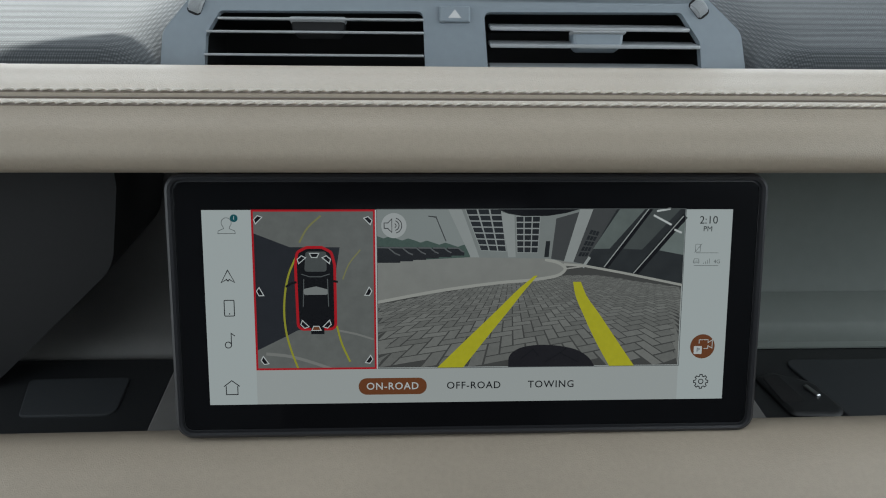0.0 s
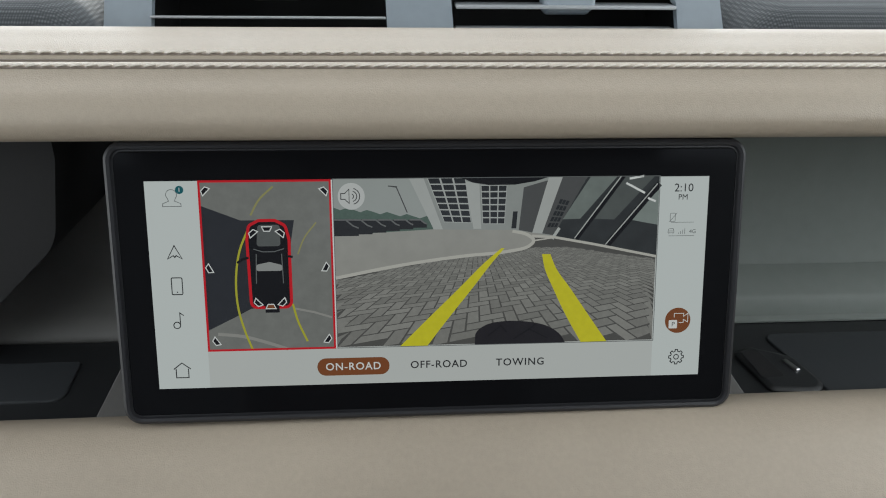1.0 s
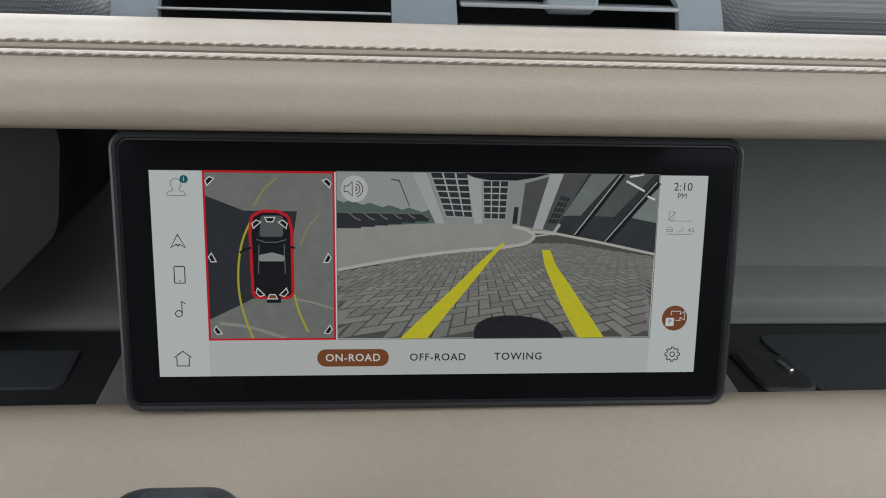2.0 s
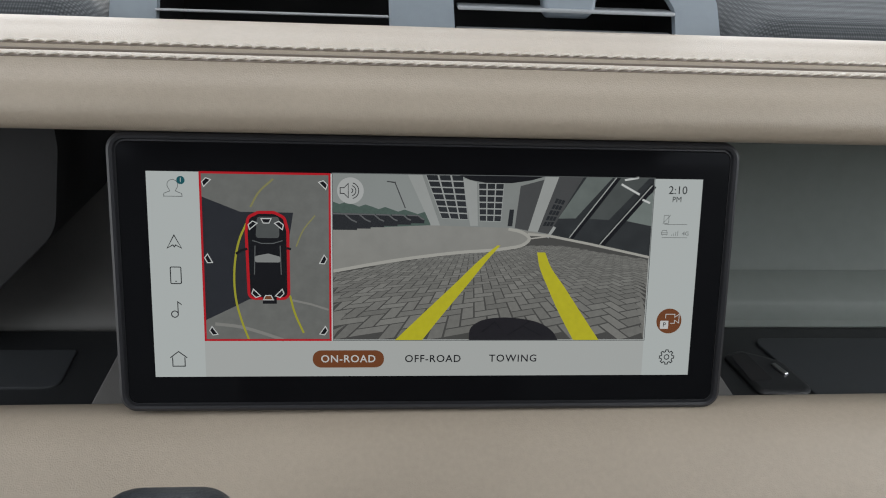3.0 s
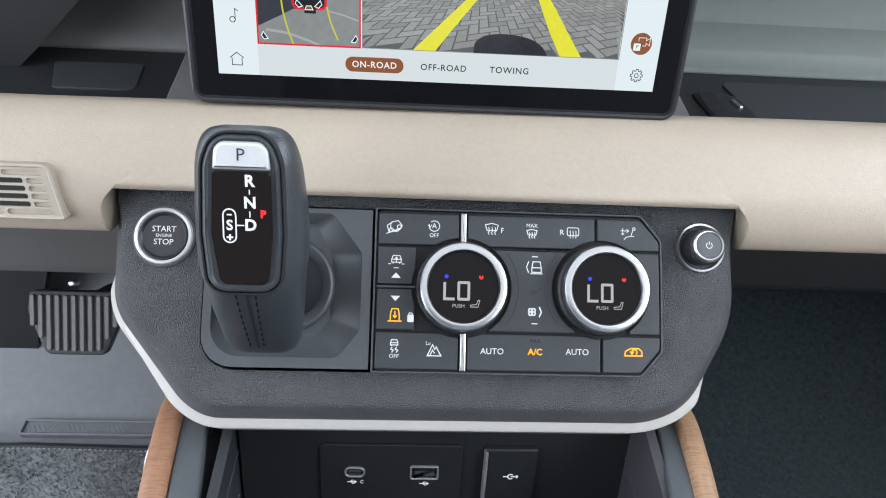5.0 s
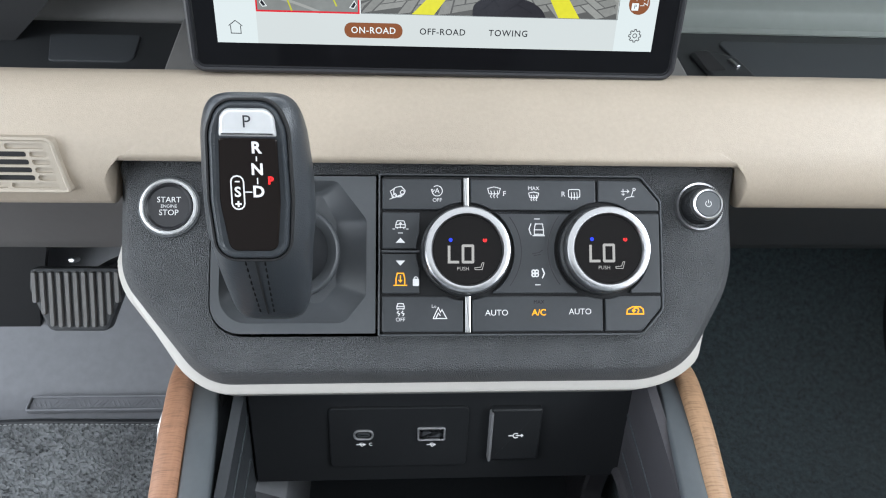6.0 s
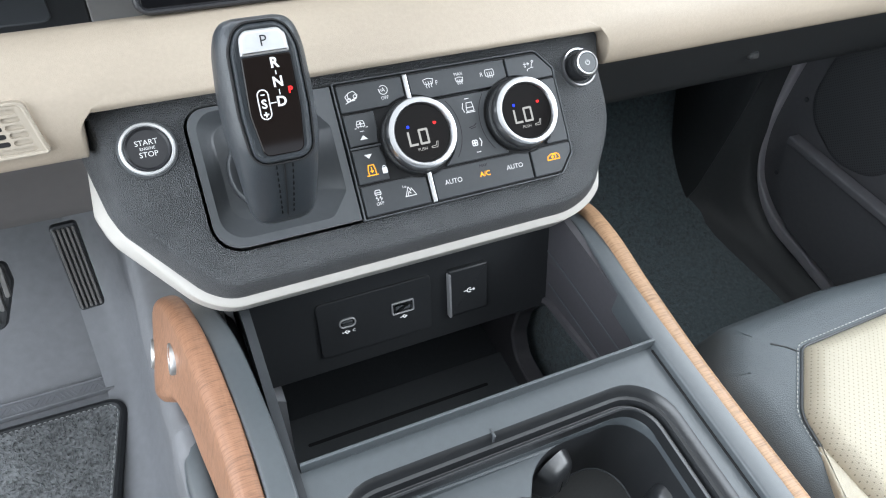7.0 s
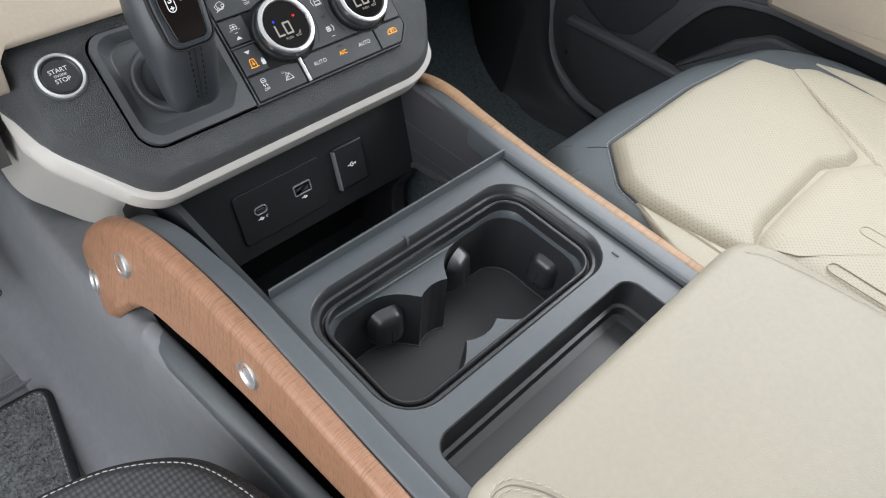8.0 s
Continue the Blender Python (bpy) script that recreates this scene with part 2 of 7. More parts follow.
SEAT_CREAM = material("seat_cream", (0.48, 0.435, 0.34), 0.5, grain=0.05, scale=200, bump=0.35, bump_scale=1200, cells=True)
SEAT_PERF = perforated("perforated_cream", (0.48, 0.435, 0.34), 0.55)
SPEAKER = perforated("speaker_mesh", (0.07, 0.072, 0.078), 0.55, 0.0035, 0.2)
DOOR = material("door_trim", (0.115, 0.115, 0.124), 0.5, grain=0.08, scale=150, bump=0.2, bump_scale=1400)
PEDAL = material("pedal_rubber", (0.18, 0.172, 0.165), 0.5, grain=0.1, scale=200, bump=0.1, bump_scale=1500)
DOOR_EDGE = material("door_edge", (0.40, 0.39, 0.42), 0.5, grain=0.06, scale=150)
DOOR_LIP = material("door_pocket_rim", (0.155, 0.153, 0.167), 0.5, grain=0.06, scale=150)
DOOR_SILVER = material("door_silver", (0.55, 0.55, 0.54), 0.4, 0.2, grain=0.04)
HEADLINER = material("headliner", (0.14, 0.14, 0.145), 0.9, grain=0.08, scale=200)
CABIN = material("cabin_trim", (0.12, 0.12, 0.12), 0.8, grain=0.1, scale=100)
# White and faint print get a glow added to their colour.
WHITE_INK = glowing("white_legend", (0.85, 0.87, 0.9), 0.5, base=(0.4, 0.4, 0.4))
AMBER = glowing("amber_legend", (1.0, 0.42, 0.02), 1.1, base=(0.3, 0.12, 0.01))
RED_LED = glowing("red_legend", (1.0, 0.03, 0.03), 1.3)
BLUE_LED = glowing("blue_legend", (0.02, 0.05, 1.0), 1.3)
LCD = glowing("lcd_segments", (0.55, 0.53, 0.5), 0.72)
FAINT_INK = glowing("faint_legend", (0.1, 0.1, 0.11), 0.5)
DARK_INK = material("dark_legend", (0.03, 0.03, 0.035), 0.4)

# ---- mesh helpers ----


def thing(name, label, category, m=None, group="", kind=""):
    ob = new(name)
    if m is not None:
        ob.matrix_basis = m
    return tagged(ob, label, category, group, kind)


def part(name, bm, mat, parent, label="", sharp=38, kind=""):
    """Links a bmesh as one mesh object under a thing or a part, in the frame of its parent."""
    bmesh.ops.recalc_face_normals(bm, faces=bm.faces)
    for f in bm.faces:
        f.smooth = True
    for e in bm.edges:
        a = e.calc_face_angle(0) if len(e.link_faces) == 2 else 9.0
        broad = any(len(f.verts) > 8 for f in e.link_faces)
        e.smooth = a < radians(4 if broad else sharp)
    me = bpy.data.meshes.new(name)
    bm.to_mesh(me)
    bm.free()
    me.materials.append(mat)
    ob = new(name, me)
    ob.parent = parent
    return tagged(ob, label, kind=kind)


def solid(name, bm, mat, label, category, kind="", group=""):
    ob = part(name, bm, mat, None)
    return tagged(ob, label, category, group, kind)


def joined(*bms):
    """Several bmeshes as one."""
    out = bmesh.new()
    for b in bms:
        me = bpy.data.meshes.new("joined")
        b.to_mesh(me)
        b.free()
        out.from_mesh(me)
        bpy.data.meshes.remove(me)
    return out


def placed(bm, m):
    bm.transform(m)
    return bm


def rpoly(pts, r, seg=6):
    """A polygon with rounded corners; r: one radius or one for each corner."""
    n, out = len(pts), []
    rs = r if isinstance(r, (list, tuple)) else [r] * n
    for i in range(n):
        p = Vector(pts[i][:2])
        a, b = Vector(pts[i - 1][:2]) - p, Vector(pts[(i + 1) % n][:2]) - p
        la, lb = a.length, b.length
        a, b = a / la, b / lb
        half = max(math.acos(max(-1, min(1, a.dot(b)))) / 2, 0.01)
        d = min(rs[i] / math.tan(half), la * 0.49, lb * 0.49)
        if rs[i] <= 0 or half > 1.55:
            out.append(tuple(p))
            continue
        rad = d * math.tan(half)
        c = p + (a + b).normalized() * (rad / math.sin(half))
        s, e = p + a * d - c, p + b * d - c
        turn = math.atan2(s.x * e.y - s.y * e.x, s.dot(e))
        for k in range(seg + 1):
            w = turn * k / seg
            out.append((c.x + s.x * math.cos(w) - s.y * math.sin(w), c.y + s.x * math.sin(w) + s.y * math.cos(w)))
    return out


def rrect(u0, v0, u1, v1, r, seg=6):
    return rpoly([(u0, v0), (u1, v0), (u1, v1), (u0, v1)], r, seg)


def circle(cx, cy, r, n=48, r2=None):
    return [(cx + r * math.cos(2 * math.pi * k / n), cy + (r2 or r) * math.sin(2 * math.pi * k / n)) for k in range(n)]


def inset(pts, d):
    """The outline moved inwards by d (outlines run anticlockwise)."""
    n, out = len(pts), []
    area = sum(pts[i - 1][0] * pts[i][1] - pts[i][0] * pts[i - 1][1] for i in range(n))
    sgn = 1 if area > 0 else -1
    for i in range(n):
        a, p, b = Vector(pts[i - 1]), Vector(pts[i]), Vector(pts[(i + 1) % n])
        t1, t2 = (p - a), (b - p)
        t1 = t1.normalized() if t1.length > 1e-9 else t2.normalized()
        t2 = t2.normalized() if t2.length > 1e-9 else t1
        nn = Vector((-(t1 + t2).y, (t1 + t2).x)) * sgn
        nn = nn.normalized() if nn.length > 1e-9 else Vector((0, 0))
        k = max(0.4, math.sqrt(max(0.0, (1 + t1.dot(t2)) / 2)))
        q = p + nn * d / k
        out.append((q.x, q.y))
    return out


def loft(rings, closed=True, caps=(True, True)):
    """A skin over rings of points; caps: whether the first and the last ring are filled."""
    bm = bmesh.new()
    vs = [[bm.verts.new(p) for p in ring] for ring in rings]
    n = len(rings[0])
    for a, b in zip(vs, vs[1:]):
        for i in range(n if closed else n - 1):
            j = (i + 1) % n
            bm.faces.new((a[i], a[j], b[j], b[i]))
    if caps[0]:
        bm.faces.new(vs[0][::-1])
    if caps[1]:
        bm.faces.new(vs[-1])
    return bm


def levels(outline, steps, caps=(True, True)):
    """A body whose outline is drawn in step by step: (inset, height) for each level."""
    return loft([[(x, y, z) for x, y in inset(outline, d)] for d, z in steps], caps=caps)


def plate(outline, z0, z1, bevel=0.0006):
    """A flat piece with a rounded upper edge."""
    return levels(outline, [(0, z0), (0, z1 - bevel), (bevel * 0.3, z1 - bevel * 0.3), (bevel, z1)])


def flat(outline, z):
    bm = bmesh.new()
    bm.faces.new([bm.verts.new((x, y, z)) for x, y in outline])
    return bm


def ring(outer, inner, z0, z1, bevel=0.0005):
    """A frame between two outlines with as many points each."""
    a = [[(x, y, z) for x, y in o] for o, z in ((inner, z0), (outer, z0), (outer, z1 - bevel), (inset(outer, bevel), z1), (inset(inner, -bevel), z1), (inner, z1 - bevel), (inner, z0))]
    return loft(a, caps=(False, False))


def strokes(lines, w, z=0.0):
    """Flat drawn lines: each a row of points; a row that ends where it starts is closed."""
    bm = bmesh.new()
    for pts in lines:
        p = [Vector(q) for q in pts]
        shut = (p[0] - p[-1]).length < 1e-7
        if shut:
            p = p[:-1]
        n, left, right = len(p), [], []
        for i in range(n):
            a = p[i - 1] if (i > 0 or shut) else p[i]
            b = p[(i + 1) % n] if (i < n - 1 or shut) else p[i]
            t1, t2 = p[i] - a, b - p[i]
            t1 = t1.normalized() if t1.length > 1e-9 else t2.normalized()
            t2 = t2.normalized() if t2.length > 1e-9 else t1
            t = (t1 + t2).normalized() if (t1 + t2).length > 1e-6 else t1
            k = max(0.5, abs(t.dot(t1)))
            nn = Vector((-t.y, t.x)) * (w / 2 / k)
            left.append(bm.verts.new((p[i].x + nn.x, p[i].y + nn.y, z)))
            right.append(bm.verts.new((p[i].x - nn.x, p[i].y - nn.y, z)))
        for i in range(n if shut else n - 1):
            j = (i + 1) % n
            bm.faces.new((left[i], right[i], right[j], left[j]))
    return bm


def arc(cx, cy, r, a0, a1, n=14):
    return [(cx + r * math.cos(radians(a0 + (a1 - a0) * k / n)), cy + r * math.sin(radians(a0 + (a1 - a0) * k / n))) for k in range(n + 1)]


def box_line(u0, v0, u1, v1, r=0.0003):
    o = rrect(u0, v0, u1, v1, r, 3)
    return o + [o[0]]


def lettering(body, size, u, v, z, mat, parent, space=1.0, bold=0.0, name="lettering", rot=0.0):
    """Words in the built-in font, centred at (u, v)."""
    c = bpy.data.curves.new("words", "FONT")
    c.body, c.size, c.align_x, c.align_y, c.space_character, c.offset = body, size, "CENTER", "CENTER", space, bold
    c.resolution_u = 3
    tmp = bpy.data.objects.new("words", c)
    me = bpy.data.meshes.new_from_object(tmp)
    bpy.data.objects.remove(tmp)
    me.transform(Matrix.Translation((u, v, z)) @ Matrix.Rotation(rot, 4, "Z"))
    me.materials.clear()
    me.materials.append(mat)
    ob = new(name, me)
    ob.parent = parent
    return ob


def sweep(profile, path, side=(1, 0, 0), caps=True):
    """A closed profile (side, up) carried along a path; scale by a third and fourth number in each path row."""
    rows = []
    side = Vector(side)
    pts = [Vector(p[:3]) for p in path]
    for i, p in enumerate(pts):
        d = (pts[min(i + 1, len(pts) - 1)] - pts[max(i - 1, 0)]).normalized()
        up = side.cross(d).normalized()
        s = side if len(path[i]) < 4 else side * path[i][3]
        k = 1 if len(path[i]) < 5 else path[i][4]
        rows.append([p + s * a + up * b * k for a, b in profile])
    return loft(rows, caps=(caps, caps))


def smooth_path(pts, n=8):
    """Points on a smooth curve through the given ones, without overshoot where their spacing changes."""
    P = [np.array(p, float) for p in pts]
    L = [max(float(np.linalg.norm(b - a)), 1e-9) for a, b in zip(P, P[1:])]
    V = [(b - a) / l for a, b, l in zip(P, P[1:], L)]
    T = [V[0]] + [(V[i - 1] * L[i] + V[i] * L[i - 1]) / (L[i - 1] + L[i]) for i in range(1, len(P) - 1)] + [V[-1]]
    out = []
    for i in range(len(P) - 1):
        for k in range(n):
            t = k / n
            out.append((2 * t ** 3 - 3 * t * t + 1) * P[i] + (t ** 3 - 2 * t * t + t) * L[i] * T[i] + (3 * t * t - 2 * t ** 3) * P[i + 1] + (t ** 3 - t * t) * L[i] * T[i + 1])
    out.append(P[-1])
    return [tuple(float(v) for v in p) for p in out]


def stitch_row(path, normal, length, gap, thick, slant=0.0):
    """Single stitches laid along a path: short plump threads."""
    bm = bmesh.new()
    pts = [Vector(p) for p in path]
    nv = Vector(normal).normalized()
    acc = []
    total = sum((b - a).length for a, b in zip(pts, pts[1:]))
    s = 0.0
    while s < total - length:
        acc.append(s)
        s += length + gap
    cum, at = 0.0, 0
    for s in acc:
        while at < len(pts) - 2 and cum + (pts[at + 1] - pts[at]).length < s:
            cum += (pts[at + 1] - pts[at]).length
            at += 1
        d = (pts[at + 1] - pts[at]).normalized()
        side = nv.cross(d).normalized()
        base = pts[at] + d * (s - cum)
        d = (d + side * slant).normalized()
        rows = []
        for f, w in ((0, 0.35), (0.25, 0.95), (0.75, 1.0), (1, 0.35)):
            c = base + d * length * f + nv * thick * 0.35 * (w - 0.3)
            rows.append([c + side * thick * 0.5 * w * math.cos(a) + nv * thick * 0.5 * w * math.sin(a) for a in (0.3, 1.57, 2.84, 4.71)])
        vs = [[bm.verts.new(p) for p in r] for r in rows]
        for a, b in zip(vs, vs[1:]):
            for i in range(4):
                bm.faces.new((a[i], a[(i + 1) % 4], b[(i + 1) % 4], b[i]))
        bm.faces.new(vs[0][::-1])
        bm.faces.new(vs[-1])
    return bm


def block(x0, y0, z0, x1, y1, z1, bevel=0.004):
    return levels(rrect(x0, y0, x1, y1, bevel, 3), [(bevel, z0), (0, z0 + bevel), (0, z1 - bevel), (bevel * 0.3, z1 - bevel * 0.3), (bevel, z1)])


ID = Matrix.Identity(4)

# ---- the cabin ----
PANEL = Matrix(((1, 0, 0, 0), (0, 0.7593, -0.6508, 0.161), (0, 0.6508, 0.7593, 0.472), (0, 0, 0, 1)))
SCREEN = Matrix(((1, 0, 0, 0), (0, 0.3078, -0.9515, 0.2725), (0, 0.9515, 0.3078, 0.580), (0, 0, 0, 1)))
CX = 0.009  # the console's middle


def holed(outline, holes, z, depth):
    """A face plate with holes, their walls and its own rim going back by depth."""
    loops = [[Vector((x, y, 0)) for x, y in o] for o in [outline] + holes]
    flatp = [p for lp in loops for p in lp]
    bm = bmesh.new()
    vs = [bm.verts.new((p.x, p.y, z)) for p in flatp]
    for tri in mathutils.geometry.tessellate_polygon(loops):
        bm.faces.new([vs[i] for i in tri])
    at = 0
    for lp in loops:
        front_v = vs[at:at + len(lp)]
        back_v = [bm.verts.new((p.x, p.y, z - depth)) for p in lp]
        for i in range(len(lp)):
            j = (i + 1) % len(lp)
            bm.faces.new((front_v[i], front_v[j], back_v[j], back_v[i]))
        at += len(lp)
    bmesh.ops.dissolve_limit(bm, angle_limit=0.01, verts=bm.verts, edges=bm.edges)
    return bm


def setting(name, bm, mat, label):
    return tagged(part(name, bm, mat, None), label, name.rstrip("_0123456789").replace("_", " "), kind="structure")


setting("floor", block(-0.85, -1.7, -0.06, 0.85, 0.62, -0.004, 0.003), RUBBER, "dark grey moulded rubber floor of the car")


def header(x):
    """How far forward the unseen roof reaches, set to keep sun off most of the dashboard."""
    return 0.70 - 0.55 * x * x if x < 0 else 0.70 + 0.11 * min(x / 0.1, 1)


roof = holed([(-0.85, -1.7), (0.85, -1.7)] + [(0.85 - 0.05 * k, header(0.85 - 0.05 * k)) for k in range(35)], [[(-0.61, -0.62), (0.61, -0.62), (0.61, 0.46), (-0.61, 0.46)]], 1.27, 0.05)
setting("ceiling", roof, HEADLINER, "unseen dark headliner that blocks the sun, with an assumed sunroof opening")
# Added pane stops the sun; the overhead lamp below supplies the light.
setting("sunroof_glass", block(-0.615, -0.625, 1.272, 0.615, 0.465, 1.278, 0.001), GLASS, "unseen dark pane over the roof opening that blocks the sun")
# Unseen walls added round the cabin to block daylight and darken reflections.
rear = holed([(-0.85, -0.05), (0.85, -0.05), (0.85, 1.22), (-0.85, 1.22)], [[(-0.42, 0.92), (0.42, 0.92), (0.42, 1.14), (-0.42, 1.14)]], 0.0, 0.05)
setting("wall_rear", placed(rear, Matrix(((1, 0, 0, 0), (0, 0, -1, -1.7), (0, 1, 0, 0), (0, 0, 0, 1)))), CABIN, "unseen dark wall behind the seats that shuts out light, with a window opening")
setting("sill_left", block(-0.85, -1.7, -0.05, -0.78, 0.9, 0.06), CABIN, "dark door sill under an assumed open driver's door")
setting("wall_left_rear", block(-0.85, -1.7, 0.06, -0.78, -0.62, 0.72), CABIN, "dark inner trim behind the driver's door opening")
setting("wall_right", block(0.80, -1.7, -0.05, 0.86, 0.9, 0.72), CABIN, "dark outer shell behind the passenger's door panel")
setting("wall_front", block(-0.85, 0.86, -0.05, 0.85, 0.92, 0.70), CABIN, "dark bulkhead in front of the footwells")
for k, (x, y) in enumerate(((-0.82, -0.55), (0.82, -0.55))):
    setting("pillar_%d" % (k + 1), block(x - 0.03, y - 0.07, 0.7, x + 0.03, y + 0.07, 1.24), HEADLINER, "pale trimmed roof pillar between the side windows")

# footwell floors: the driver's side rises to the toe board, the passenger's side is carpeted


def ramp(x0, x1, pts, thick=0.01):
    rows = [[(x, y, z) for y, z in pts] + [(x, y, z - thick) for y, z in reversed(pts)] for x in (x0, x1)]
    return loft(rows)


toe = smooth_path([(0.36, -0.002), (0.43, 0.0), (0.455, 0.016), (0.50, 0.05), (0.58, 0.14), (0.70, 0.30), (0.84, 0.5)], 5)
setting("footwell_floor_1", ramp(-0.79, -0.20, toe), RUBBER, "dark grey moulded rubber toe board under the pedals")
toe_r = smooth_path([(-0.4, 0.006), (0.2, 0.006), (0.40, 0.012), (0.52, 0.06), (0.62, 0.16), (0.74, 0.34), (0.84, 0.52)], 5)
setting("footwell_floor_2", ramp(0.17, 0.80, toe_r), CARPET, "blue-black carpet of the passenger footwell")

rows = []
for y, xb, h in smooth_path([(-0.70, 0.690, 0.022), (0.20, 0.688, 0.026), (0.32, 0.682, 0.040), (0.37, 0.674, 0.070), (0.40, 0.668, 0.11), (0.422, 0.663, 0.19), (0.438, 0.660, 0.33), (0.455, 0.658, 0.46), (0.51, 0.660, 0.46), (0.58, 0.682, 0.46), (0.68, 0.726, 0.46), (0.84, 0.780, 0.46)], 5):
    rows.append([(xb - 0.04, y, -0.02), (xb - 0.016, y, 0.010), (xb, y, 0.004 + 0.10 * h), (xb + 0.012, y, 0.34 * h), (xb + 0.024, y, 0.72 * h), (xb + 0.032, y, 0.95 * h), (xb + 0.040, y, h), (0.84, y, h), (0.84, y, -0.02)])
tagged(part("kick_panel", loft(rows), LOWER, None, sharp=80), "dark plastic kick panel at the passenger's door pillar", "kick panel", kind="structure")

# the tunnel under the console: a sloping side to each footwell
side_l = smooth_path([(-0.128, 0.327), (-0.150, 0.330), (-0.163, 0.331), (-0.175, 0.3285), (-0.1815, 0.316), (-0.187, 0.26), (-0.196, 0.16), (-0.212, 0.06), (-0.235, 0.012), (-0.264, -0.002)], 5)
slotted = smooth_path([(-0.128, 0.200), (-0.1600, 0.201), (-0.1612, 0.322), (-0.1635, 0.3295), (-0.1725, 0.3290), (-0.1785, 0.3225), (-0.1835, 0.300), (-0.197, 0.16), (-0.226, 0.02), (-0.264, -0.002)], 5)
rows = []
for y, grow in ((-0.9, 0.0), (-0.5, 0.0), (0.06, 0.0), (0.125, 0.0), (0.134, 0.0), (0.146, 0.001), (0.17, 0.004), (0.26, 0.01), (0.40, 0.012), (0.50, 0.02), (0.62, 0.04), (0.84, 0.06)):
    lift = max(0.0, (y - 0.43)) * 0.9
    drop = min(max((y - 0.12) / 0.1, 0), 1) * 0.03
    rows.append([(x - grow, y, max(z - drop * (z / 0.34), -0.002) + lift * (1 - z / 0.4)) for x, z in side_l] + [(-0.10, y, -0.02), (-0.10, y, 0.30)])
    if y < 0.14:
        lean = -0.075 * (max(y, -0.5) - 0.09)
        rows[-1] = [(x + lean * min(1, z / 0.2), y, z) for x, z in slotted] + [(-0.10, y, -0.02), (-0.10, y, 0.20)]
setting("tunnel_wall_1", loft(rows), RUBBER, "dark grey rubber-clad side of the centre tunnel")
band_ = smooth_path([(-0.1597, 0.250), (-0.1605, 0.3225), (-0.1632, 0.3303), (-0.1722, 0.3301), (-0.1768, 0.3270), (-0.1795, 0.3215), (-0.1808, 0.3150)], 5)
rows = []
for y, k in ((-0.90, 1.0), (-0.50, 1.0), (0.06, 1.0), (0.095, 1.0), (0.110, 0.9), (0.118, 0.7), (0.122, 0.35)):
    lean = -0.075 * (max(y, -0.5) - 0.09)
    rows.append([(-0.164 + (x + 0.164) * k + lean * min(1, z / 0.2), y, 0.3295 + (z - 0.3295) * k) for x, z in band_] + [(-0.170 + lean, y, 0.3295 - 0.020 * k), (-0.166 + lean, y, 0.3295 - 0.06 * k)])
setting("trim", loft(rows), CONSOLE, "smooth dark plastic trim along the slot under the rail")
rows = [[(x, y, z) for x, z in ((0.166, 0.33), (0.178, 0.31), (0.186, 0.2), (0.195, 0.10), (0.215, 0.03), (0.25, 0.004), (0.16, -0.02), (0.16, 0.30))] for y in (-0.9, 0.1, 0.4, 0.84)]
setting("tunnel_wall_2", loft(rows), CARPET, "blue-black carpet on the side of the centre tunnel")

# ---- dashboard ----


def along(profile, xs, shift=None):
    """A dashboard roll: a (y, z) profile carried across the car."""
    return loft([[(x, *(shift(x, y, z) if shift else (y, z))) for y, z in profile] for x in xs])


XS = [-0.78 + 0.02 * k for k in range(79)]
upper = thing("dashboard_upper_roll", "cream leather dashboard roll with a double-stitched seam", "dashboard")
top = smooth_path([(0.3229, 0.7082), (0.3237, 0.7099), (0.330, 0.7122), (0.342, 0.7150), (0.352, 0.7170), (0.360, 0.7160), (0.364, 0.710), (0.366, 0.690)], 5)
front = smooth_path([(0.330, 0.680), (0.305, 0.6805), (0.2960, 0.6850), (0.2935, 0.6915), (0.2972, 0.6985), (0.3070, 0.7047), (0.3190, 0.7094), (0.3206, 0.7086)], 5)


def pod(x, y, z):
    k = min(max((-0.222 - x) / 0.05, 0), 1)
    return y, z + 0.012 * k * k * max(0, (y - 0.335) / 0.03)


part("upper_cover", along(top + [(0.33, 0.690)], XS, pod), CREAM, upper, "smooth cream leather")
part("front_cover", along(front + [(0.33, 0.700), (0.34, 0.681)], XS), CREAM, upper, "smooth cream leather")
# Dark bead puts the seam's shade into its colour.
part("seam", along([(0.3215 + 0.0011 * math.cos(a), 0.7089 + 0.0010 * math.sin(a)) for a in [math.pi * k / 6 for k in range(12)]], (-0.78, 0.8)), CREAM_SEAM, upper, "narrow folded seam, dark for the shade in it")
nrm = (0, -0.35, 0.93)


def height(profile, y, z_least=0.70):
    """The height of a profile over y, on its upper side."""
    for (ya, za), (yb, zb) in zip(profile, profile[1:]):
        if min(ya, yb) <= y <= max(ya, yb) and za > z_least and ya != yb:
            return za + (zb - za) * (y - ya) / (yb - ya)


Y1, Y2 = 0.3254, 0.3130
Z1, Z2 = height(top, Y1), height(front, Y2)
groove = [(-0.0007, -0.0004), (0.0007, -0.0004), (0.0007, 0.0001), (-0.0007, 0.0001)]
# Dark strips stand for the shadow that the stitches throw.
part("stitch_shade", sweep(groove, [(-0.6, Y1, Z1 + 0.0001), (0.75, Y1, Z1 + 0.0001)], side=(0, -0.93, -0.35)), CREAM_PRESS_SHADE, upper, "dark strip for the shade under the stitches")
part("stitch_shade", sweep(groove, [(-0.6, Y2, Z2 + 0.0001), (0.75, Y2, Z2 + 0.0001)], side=(0, -0.93, -0.37)), CREAM_PRESS_SHADE, upper, "dark strip for the shade under the stitches")
